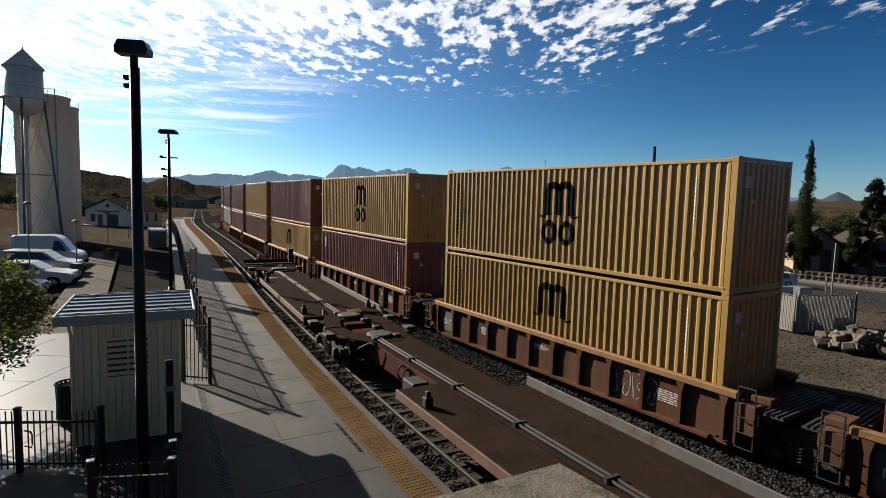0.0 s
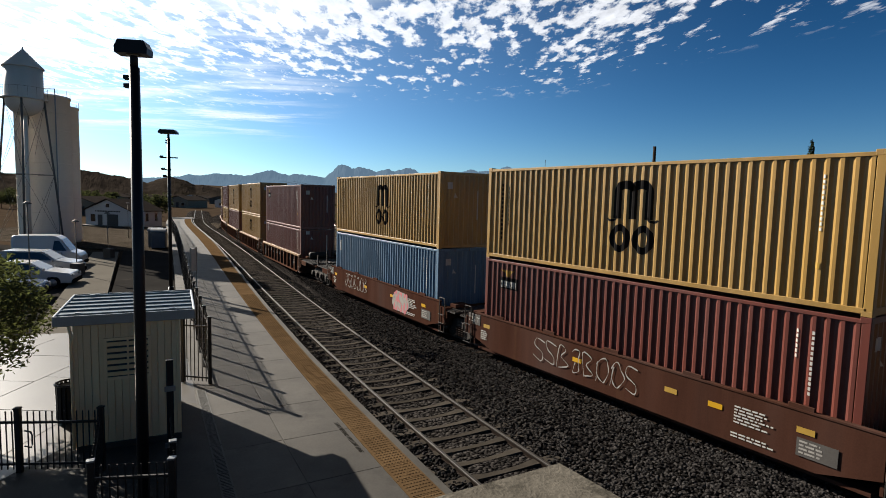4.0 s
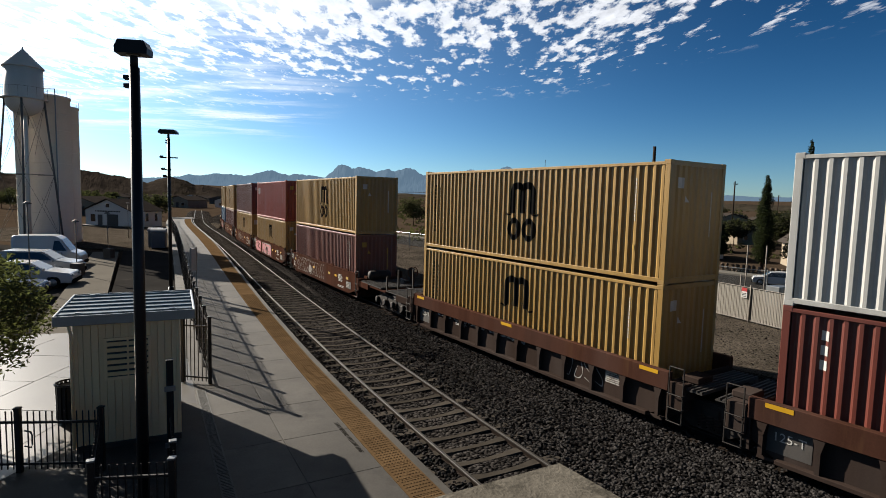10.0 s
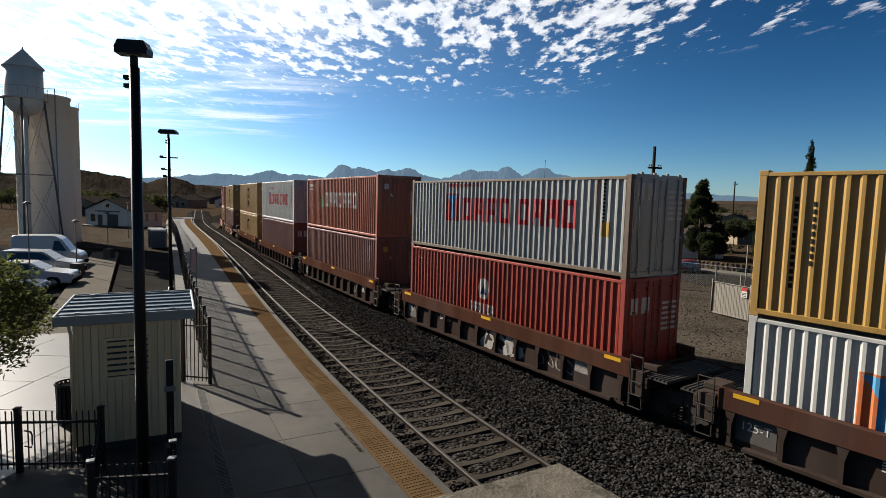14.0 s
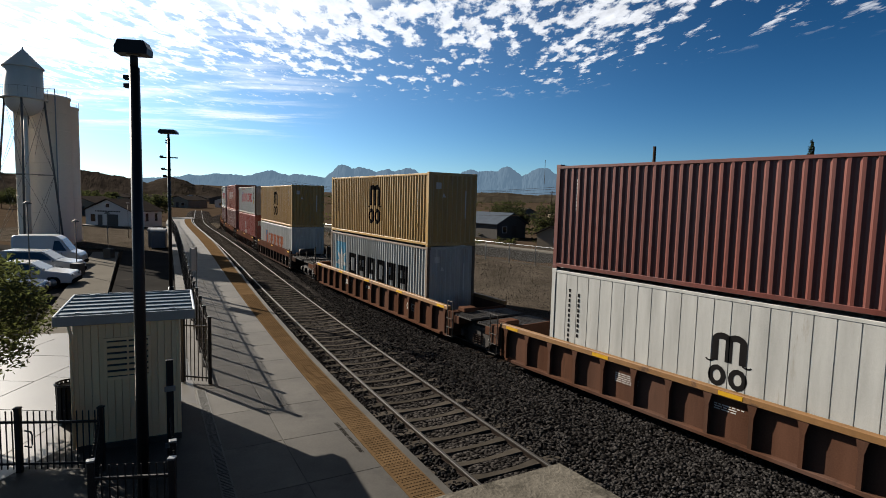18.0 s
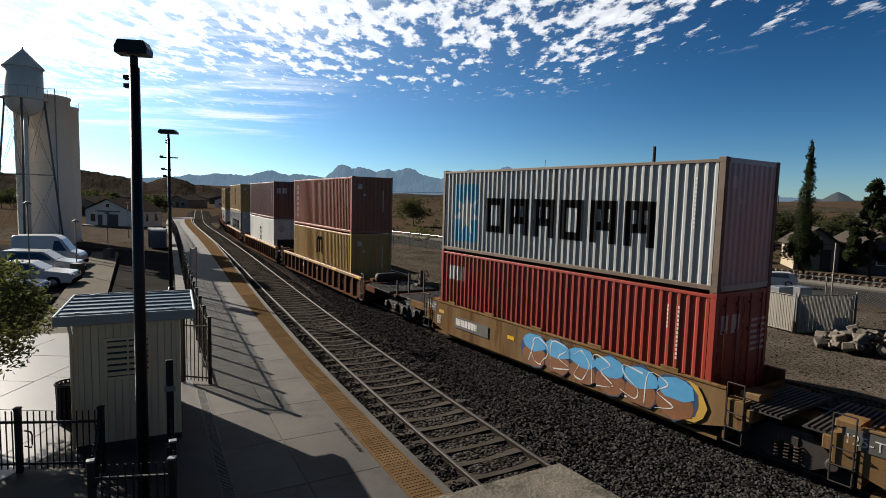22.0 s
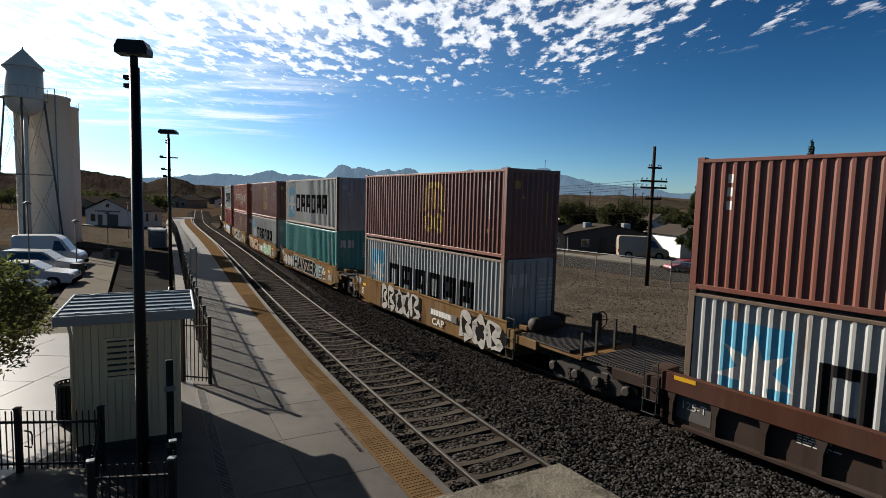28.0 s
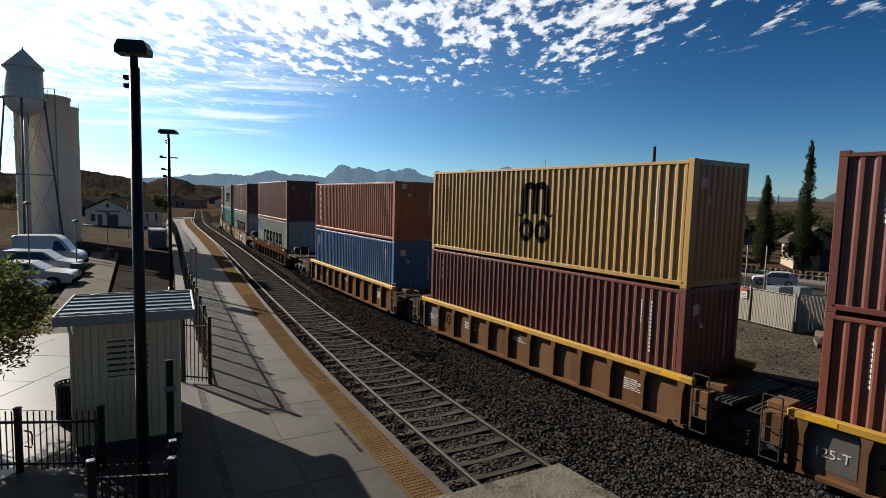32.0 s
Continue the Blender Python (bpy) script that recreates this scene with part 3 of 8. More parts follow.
# what stands on the sides: name -> list of (colour, polygons); y falls towards the container's near end
# each entry: colour, list of groups of polygons (one painted mark each); small writing stays one group
def logo_shapes(kind):
    h = CL / 2

    def small(y, z, size, n):
        return ("white", [column(y, z, size, n)])

    ends = [small(-h + 0.95, 2.7, 0.07, 13), small(-h + 1.25, 2.7, 0.07, 6)]
    black_cols = [("black", [column(h - 0.75, 2.6, 0.10, 13)]), ("black", [column(h - 1.1, 2.5, 0.10, 9)])]
    if kind == "triple_black":
        return [("black", [mark_triple(-0.3, 1.62, 0.92)]), *black_cols, small(-h + 1.0, 2.7, 0.07, 11), ("gold", [column(-h + 1.0, 0.95, 0.13, 1)])]
    if kind == "triple_black_low":
        return [("black", [mark_triple(-0.2, 1.62, 0.92, False)]), *black_cols, small(-h + 1.0, 2.7, 0.07, 11)]
    if kind == "triple_reefer":
        return [("black", [mark_triple(0.2, 1.6, 0.6)]), *black_cols]
    if kind == "triple_gold":
        return [("gold", [mark_triple(-1.0, 1.62, 1.0)]), *ends, ("gold", [column(-h + 1.1, 1.0, 0.14, 1)])]
    if kind == "triple_gold_low":
        return [("gold", [mark_triple(-0.4, 1.6, 0.95, False)]), *ends]
    if kind == "star_word":
        return [("sky", [[rect(h - 2.35, h - 0.85, 0.45, 2.6)]]), ("star", [rosette(h - 1.6, 1.5, 0.9)]), ("black", blocks(h - 2.85, 0.9, 7.2, 1.2, 6)), small(-h + 0.7, 2.7, 0.07, 12)]
    if kind == "shield_word":
        return [("red", [[rect(2.2, 3.1, 1.2, 2.25)]]), ("blue", [[[(2.28, 2.2), (2.65, 1.7), (3.02, 2.2)], rect(2.55, 2.77, 1.24, 1.75)]]), ("red", blocks(1.95, 1.25, 2.95, 0.85, 4) + blocks(-1.25, 1.25, 2.75, 0.85, 4)), ("red", [[p for g in blocks(3.0, 2.5, 2.2, 0.13, 16, 0.4) for p in g]]), ("black", [column(-h + 0.9, 2.7, 0.07, 14)]), ("gold", [column(-h + 0.8, 1.5, 0.4, 1)])]
    if kind == "shield_word_orange":
        return [("orange", [[rect(2.8, 3.7, 0.9, 2.1)]]), ("blue", [[[(2.85, 2.05), (3.25, 1.5), (3.65, 2.05)], rect(3.14, 3.36, 0.95, 1.6)]]), ("orange", blocks(2.4, 1.0, 5.6, 0.9, 9))]
    if kind == "arrow_word":
        return [("green", [[[(2.3, 1.35), (3.05, 1.35), (2.7, 2.15)]]]), ("white", blocks(2.1, 1.4, 5.3, 0.85, 7)), ("white", [[rect(h - 1.3, h - 0.5, 2.62, 2.78), rect(h - 1.3, h - 0.5, 2.42, 2.5)]]), ("white", [column(-h + 0.9, 2.7, 0.07, 12)])]
    if kind == "sail_word":
        curve = [[(0.75, 2.5), (0.95, 2.55), (-0.15, 1.5), (-0.25, 1.62)], [(0.62, 0.95), (0.75, 0.92), (-0.1, 1.75), (-0.25, 1.62)], [(0.62, 0.85), (0.5, 1.02), (-0.35, 1.25), (-0.4, 1.05)], [(-0.15, 1.68), (-0.1, 1.4), (-0.85, 1.5), (-0.9, 1.85)], [(-0.35, 1.25), (-0.55, 1.35), (-1.35, 0.72), (-1.2, 0.66)]]
        return [("white", blocks(3.75, 1.35, 4.5, 0.65, 7, 0.3, 0.13) + blocks(-2.7, 1.2, 1.7, 0.72, 3, 0.3, 0.13)), ("white", [[[(y - 1.55, z) for y, z in p] for p in curve]]), ("white", [column(-h + 0.75, 2.3, 0.07, 13)]), ("white", [column(-h + 0.45, 2.3, 0.07, 9)]), ("gold", [column(-h + 0.5, 1.1, 0.16, 1)])]
    if kind == "three_block":
        return [("white", [[rect(h - 0.95, h - 0.6, 2.05, 2.6)], [rect(h - 1.35, h - 1.05, 2.05, 2.6, 0.1)], [rect(h - 1.6, h - 1.45, 2.05, 2.6)]]), *ends]
    if kind == "round_word":
        ring = [[(0.62 * math.cos(a) * 0.55 + 0.5, 1.95 + 0.40 * math.sin(a)) for a in [2 * math.pi * i / 14 for i in range(14)]]]
        return [("white", [ring]), ("navy", [[[(0.33, 1.75), (0.67, 1.75), (0.5, 2.2)]]]), ("white", blocks(1.3, 1.05, 1.5, 0.36, 8, 0.3, 0.22))]
    if kind == "corner_word":
        return [("black", [[rect(h - 1.7, h - 0.8, 2.15, 2.55)]]), ("gold", [[[(h - 0.85, 2.8), (h - 1.5, 2.8), (h - 1.2, 2.56)]]]), ("white", [[p for g in blocks(h - 0.85, 2.2, 0.8, 0.22, 6) for p in g]]), *ends, ("gold", [column(-h + 0.95, 1.1, 0.14, 1)])]
    if kind == "upright_word":
        return [("white", [[p] for p in column(h - 0.95, 2.75, 0.26, 6)]), ("white", [column(-h + 0.9, 2.7, 0.07, 12)])]
    if kind == "upright_small":
        return [("white", [[p] for p in column(h - 0.8, 2.75, 0.2, 3)]), *ends]
    if kind == "plate":
        return [("white", [[rect(h - 0.85, h - 0.55, 2.1, 2.7)]]), *ends]
    return [*ends, ("white", [column(h - 0.8, 2.7, 0.07, 9)])]


CONTAINER_MESH = {}


def container_parts(colour, logo, door_end, reefer=False, CH=TALL):
    """Meshes of one kind of container, made once: (name, mesh, label)."""
    key = (colour, logo, door_end, reefer, CH)
    if key in CONTAINER_MESH:
        return CONTAINER_MESH[key]
    paint, hw, hl = PAINT[colour], CW / 2, CL / 2
    trim = CAR["frame"] if colour == "grey" else paint
    side = SIDE_PROFILE if not reefer else groove_profile(CL - 0.36, 0.42)
    made = []

    def keep(name, bm, m, label=""):
        made.append((name, mesh_of(name, bm, m), label))

    for sign, nm in ((-1, "side_wall"), (1, "side_wall")):
        keep(nm, corrugated(side, 0.16, CH - 0.12, sign * (hw - 0.012), sign), paint)
    pts = [(-hl + 0.1, CH - 0.10)]
    for i in range(24):
        k = (CL - 0.2) / 24
        y0 = -hl + 0.1 + i * k
        pts += [(y0, CH - 0.06), (y0 + k * 0.05, CH - 0.048), (y0 + k * 0.5, CH - 0.048), (y0 + k * 0.55, CH - 0.06)]
    pts += [(hl - 0.1, CH - 0.06), (hl - 0.1, CH - 0.10)]
    roof = extrude_poly(bmesh.new(), pts, -hw + 0.06, hw - 0.06)
    keep("roof", roof, paint)
    keep("floor", boxes((-hw + 0.05, hw - 0.05, -hl + 0.1, hl - 0.1, 0.08, 0.15)), paint)
    for x in (-1, 1):
        xa, xb = sorted((x * hw, x * (hw - 0.07)))
        keep("top_rail", boxes((xa, xb, -hl + 0.1, hl - 0.1, CH - 0.13, CH - 0.045), bevel=0.01), trim)
        keep("bottom_rail", boxes((xa, xb, -hl + 0.1, hl - 0.1, 0.055, 0.17), bevel=0.01), trim)
        for y in (-1, 1):
            ya, yb = sorted((y * hl, y * (hl - 0.16)))
            xc, xd = sorted((x * hw, x * (hw - 0.14)))
            keep("corner_post", boxes((xc, xd, ya, yb, 0.1, CH - 0.1), bevel=0.012), trim)
            ya, yb = sorted((y * (hl + 0.003), y * (hl - 0.19)))
            xc, xd = sorted((x * (hw + 0.003), x * (hw - 0.17)))
            for z0, z1 in ((0, 0.12), (CH - 0.12, CH)):
                keep("corner_casting", boxes((xc, xd, ya, yb, z0, z1), bevel=0.012), trim)
    # far end: plain corrugated wall; near end: the same, or two doors with lock rods
    keep("end_wall", corrugated(END_PROFILE, 0.16, CH - 0.12, hl - 0.02, 1, "x"), paint)
    for y0, y1 in ((hl - 0.1, hl - 0.01), (-hl + 0.01, -hl + 0.1)):
        for z0, z1 in ((0.03, 0.17), (CH - 0.13, CH - 0.01)):
            keep("end_beam", boxes((-hw + 0.14, hw - 0.14, y0, y1, z0, z1)), paint)
    if reefer:
        keep("machine_end", boxes((-hw + 0.14, hw - 0.14, -hl + 0.02, -hl + 0.12, 1.45, CH - 0.13), (-hw + 0.14, -hw + 0.3, -hl + 0.02, -hl + 0.12, 0.17, 1.45), (hw - 0.3, hw - 0.14, -hl + 0.02, -hl + 0.12, 0.17, 1.45), bevel=0.01), paint)
        keep("machine_bay", boxes((-hw + 0.3, hw - 0.3, -hl + 0.3, -hl + 0.5, 0.17, 1.45), (-0.2, 0.25, -hl + 0.06, -hl + 0.3, 0.9, 1.25), (-0.8, -0.4, -hl + 0.1, -hl + 0.3, 0.3, 0.8), bevel=0.01), CAR["iron"], "dark refrigeration machinery recess")
        fan = bmesh.new()
        lathe(fan, [(0.27, 0), (0.27, 0.03), (0.22, 0.05), (0.1, 0.03)], 20, Matrix.Translation((-0.55, -hl + 0.02, 2.35)) @ Matrix.Rotation(math.pi / 2, 4, "X"))
        keep("fan_cover", fan, PAINT["grey"])
    elif door_end:
        for x in (-1, 1):
            xa, xb = sorted((x * 0.01, x * (hw - 0.15)))
            bm = boxes((xa, xb, -hl + 0.03, -hl + 0.07, 0.18, CH - 0.14))
            for k in range(5):
                z = 0.28 + k * 0.54
                box(bm, xa + 0.06, xb - 0.06, -hl + 0.018, -hl + 0.03, z, z + 0.40)
            keep("door", bm, paint)
            for k in (0.28, 0.82):
                bm = bmesh.new()
                tube(bm, [(x * k * 1.0, -hl - 0.012, 0.1), (x * k, -hl - 0.012, CH - 0.08)], 0.017, 8)
                for z in (0.25, 1.0, 2.2, 2.85):
                    box(bm, x * k - 0.05, x * k + 0.05, -hl - 0.03, -hl + 0.02, z - 0.03, z + 0.03)
                box(bm, x * k - 0.02, x * k + 0.22, -hl - 0.045, -hl - 0.028, 1.08, 1.12)
                keep("lock_rod", bm, PAINT["grey"] if colour in ("white", "grey") else paint)
        marks = [rect(x, x + 0.3, 2.35 - i * 0.15, 2.42 - i * 0.15) for i in range(7) for x in (0.42, 0.78)][:12] + [rect(-0.95, -0.65, 2.15, 2.6), rect(-0.5, -0.15, 2.15, 2.6)]
        bm = bmesh.new()
        for p in marks:
            bm.faces.new([bm.verts.new((a, -hl + 0.012, b)) for a, b in p])
        keep("small_writing", bm, TRIM["white"])
    else:
        keep("end_wall", corrugated(END_PROFILE, 0.16, CH - 0.12, -hl + 0.02, -1, "x"), paint)
        bm = painted([[(-0.55, 2.1), (-0.35, 2.1), (-0.45, 2.28)], rect(0.62, 0.69, 1.2, 2.4), rect(-0.85, -0.6, 2.45, 2.72)], END_PROFILE, -hl + 0.02, -1, "x")
        keep("small_writing", bm, TRIM["gold" if colour in ("red", "brown") else "white"])
    for i, (col, groups) in enumerate(logo_shapes(logo)):
        for polys in groups:
            bm = painted(polys, side, -(hw - 0.012), -1, proud=0.004 + 0.002 * i)
            keep("painted_mark" if len(polys) < 6 or len(groups) > 1 else "small_writing", bm, TRIM["white" if col == "star" else col])
    CONTAINER_MESH[key] = made
    return made


COLOUR_WORD = {"yellow": "mustard-yellow", "maroon": "dark maroon", "red": "bright red", "orange": "orange-red", "brown": "rusty brown", "copper": "faded copper-orange", "blue": "bright blue", "paleblue": "faded blue", "white": "off-white", "grey": "weathered grey", "teal": "teal-green"}
LOGO_WORD = {"triple_reefer": "with a black mark", "triple_black": "with a large black mark", "triple_black_low": "with a black mark", "triple_gold": "with an ochre mark", "triple_gold_low": "with an ochre mark", "star_word": "with a white star mark", "shield_word": "with red lettering blocks", "shield_word_orange": "with orange lettering blocks", "arrow_word": "with white lettering", "sail_word": "with white sail mark", "three_block": "with corner lettering", "round_word": "with a round white mark", "corner_word": "with a small corner sign", "upright_word": "with upright lettering", "upright_small": "with upright lettering", "plate": "with a white end plate", "": "with white stencils"}


def container(colour, logo, door_end, upper, reefer=False, height=TALL):
    what = "shipping container" if not reefer else "refrigerated container"
    label = f"{COLOUR_WORD[colour]} {what} {LOGO_WORD[logo]}, {'stacked above' if upper else 'in well'}"
    ob = empty("shipping_container", Matrix(), label, "container", "containers on the train")
    for name, me, lb in container_parts(colour, logo, door_end, reefer, height):
        o = part(name, me, None, ob, lb)
        if name == "small_writing":
            o["kind"] = "stuff"
    return ob


def wheel_mesh():
    bm = bmesh.new()
    lathe(bm, [(0.07, -0.08), (0.42, -0.07), (0.46, -0.07), (0.46, 0.05), (0.50, 0.05), (0.50, 0.08), (0.36, 0.07), (0.30, 0.0), (0.14, -0.02), (0.12, 0.1)], 20, Matrix.Rotation(math.pi / 2, 4, "Y"))
    return mesh_of("wheel", bm, CAR["iron"])


WHEEL = wheel_mesh()


def bogie_meshes():
    out = []
    for x in (-1, 1):
        bm = bmesh.new()
        pts = [(-1.15, 0.40), (-1.15, 0.62), (-0.75, 0.66), (-0.42, 0.88), (0.42, 0.88), (0.75, 0.66), (1.15, 0.62), (1.15, 0.40), (0.8, 0.38), (0.45, 0.18), (-0.45, 0.18), (-0.8, 0.38)]
        xa = x * 1.0
        extrude_poly(bm, pts, xa - 0.07, xa + 0.07)
        for y in (-0.88, 0.88):
            lathe(bm, [(0.15, 0), (0.15, 0.14), (0.1, 0.17)], 12, None)
            g = bm.verts[-36:]
            bmesh.ops.transform(bm, matrix=Matrix.Translation((xa + x * 0.05, y, 0.48)) @ Matrix.Rotation(x * math.pi / 2, 4, "Y"), verts=g)
        out.append(("side_frame", mesh_of("side_frame", bm, CAR["iron"])))
        bm = bmesh.new()
        coil = []
        for y in (-0.2, 0, 0.2):
            coil += [(xa + x * 0.075 + 0.08 * math.cos(q), y + 0.08 * math.sin(q), 0.24 + q * 0.0115) for q in np.arange(0, 31.5, 0.9)]
        tube(bm, coil, 0.022, 5)
        out.append(("coil_spring", mesh_of("coil_spring", bm, CAR["dark"])))
    out.append(("bolster", mesh_of("bolster", boxes((-1.1, 1.1, -0.22, 0.22, 0.5, 0.78), bevel=0.03), CAR["iron"])))
    return out


BOGIE = bogie_meshes()


def bogie(parent, y):
    """A two-axle truck: a part of its wagon, wheels and frames are its pieces."""
    m = pose(0, y, 0)
    b = part("bogie", boxes((-0.9, 0.9, -0.12, 0.12, 0.55, 0.7), bevel=0.02), CAR["iron"], parent, "black cast-steel two-axle bogie", m)
    for name, me in BOGIE:
        part(name, me, None, b)
    for yy in (-0.88, 0.88):
        for x in (-0.75, 0.75):
            part("wheel", WHEEL, None, b, "", pose(x, yy, 0.50, 0, 0, 0 if x > 0 else 180))
        ax = bmesh.new()
        tube(ax, [(-0.75, yy, 0.5), (0.75, yy, 0.5)], 0.08, 8)
        part("axle", ax, CAR["iron"], b)
    return b


def strokes(y0, y1, z0, z1, n, seed, width=0.07):
    """Sprayed lettering that cannot be read: one looping ribbon a letter, given as groups of quads."""
    rnd, out = random.Random(seed), []
    w = (y1 - y0) / n
    for i in range(n):
        c = y0 + (i + 0.5) * w
        cz, hz, hw = (z0 + z1) / 2, (z1 - z0) / 2, w * 0.40
        kind = rnd.randint(0, 3)
        if kind == 0:      # a ring with a tail
            ctrl = [(c + hw * math.cos(q), cz + hz * math.sin(q)) for q in np.linspace(0.4, 6.9, 10)] + [(c + hw * 1.15, z0)]
        elif kind == 1:    # an open bow
            ctrl = [(c + hw * math.cos(q), cz + hz * math.sin(q)) for q in np.linspace(0.8, 5.4, 8)] + [(c, cz)]
        elif kind == 2:    # a stem and two bows
            ctrl = [(c + hw, z0), (c + hw * 0.9, z1), (c - hw * 0.7, cz + hz * 0.7), (c + hw * 0.4, cz), (c - hw, cz - hz * 0.6), (c + hw * 0.6, z0)]
        else:              # a double bend
            ctrl = [(c - hw, cz + hz * 0.8), (c + hw * 0.6, z1), (c + hw * 0.8, cz + hz * 0.3), (c - hw * 0.7, cz - hz * 0.3), (c - hw * 0.5, z0), (c + hw, cz - hz * 0.7)]
        ctrl = [(a + rnd.uniform(-0.12, 0.12) * w, max(z0, min(z1, q + rnd.uniform(-0.08, 0.08) * hz))) for a, q in ctrl]
        ctrl = [ctrl[0], *ctrl, ctrl[-1]]
        line = []
        for k in range(1, len(ctrl) - 2):
            p0, p1, p2, p3 = (np.array(q) for q in ctrl[k - 1:k + 3])
            for u in np.linspace(0, 1, 4, endpoint=False):
                line.append(0.5 * (2 * p1 + (p2 - p0) * u + (2 * p0 - 5 * p1 + 4 * p2 - p3) * u * u + (3 * p1 - p0 - 3 * p2 + p3) * u ** 3))
        line.append(np.array(ctrl[-2]))
        sides = []
        for k, q in enumerate(line):
            d = line[min(k + 1, len(line) - 1)] - line[max(k - 1, 0)]
            d = d / (np.hypot(*d) or 1)
            wd = width / 2 * (0.75 + 0.45 * math.sin(k * 0.9 + i))
            sides.append(((q[0] - d[1] * wd, q[1] + d[0] * wd), (q[0] + d[1] * wd, q[1] - d[0] * wd)))
        out.append([[a[0], b[0], b[1], a[1]] for a, b in zip(sides, sides[1:])])
    return out


def flat_marks(polys, x, proud=0.0):
    bm = bmesh.new()
    for p in polys:
        try:
            bm.faces.new([bm.verts.new((x - proud, a, b)) for a, b in p])
        except ValueError:
            pass
    bmesh.ops.remove_doubles(bm, verts=bm.verts[:], dist=0.0005)
    return bm


def text_mesh(words, size, material, m, parent, name="stencil"):
    """Lettering as a flat mesh, thickness a few millimetres."""
    cu = bpy.data.curves.new(name, "FONT")
    cu.body, cu.size, cu.extrude, cu.align_x = words, size, 0.002, "CENTER"
    ob = bpy.data.objects.new(name, cu)
    scene.collection.objects.link(ob)
    bpy.context.view_layer.update()
    me = bpy.data.meshes.new_from_object(ob.evaluated_get(bpy.context.evaluated_depsgraph_get()))
    bpy.data.objects.remove(ob)
    me.materials.clear()
    me.materials.append(material)
    return part(name, me, None, parent, "", m)


SIDE_TEXT = Matrix(((0, 0, -1, 0), (-1, 0, 0, 0), (0, 1, 0, 0), (0, 0, 0, 1)))  # text plane to the wagon's platform-side wall

WELL_CACHE = {}


def cached(key, make, material):
    if key not in WELL_CACHE:
        WELL_CACHE[key] = mesh_of(key[0], make(), material)
    return WELL_CACHE[key]


def grating(x0, x1, y0, y1, z, pitch=0.1):
    """A ridged walkway plate in one piece."""
    n = max(2, int((y1 - y0) / pitch))
    pts = [(y0, z - 0.03)]
    for i in range(n):
        a, k = y0 + i * (y1 - y0) / n, (y1 - y0) / n
        pts += [(a, z), (a + 0.12 * k, z + 0.045), (a + 0.5 * k, z + 0.045), (a + 0.62 * k, z)]
    pts += [(y1, z), (y1, z - 0.03)]
    return extrude_poly(bmesh.new(), pts, x0, x1)


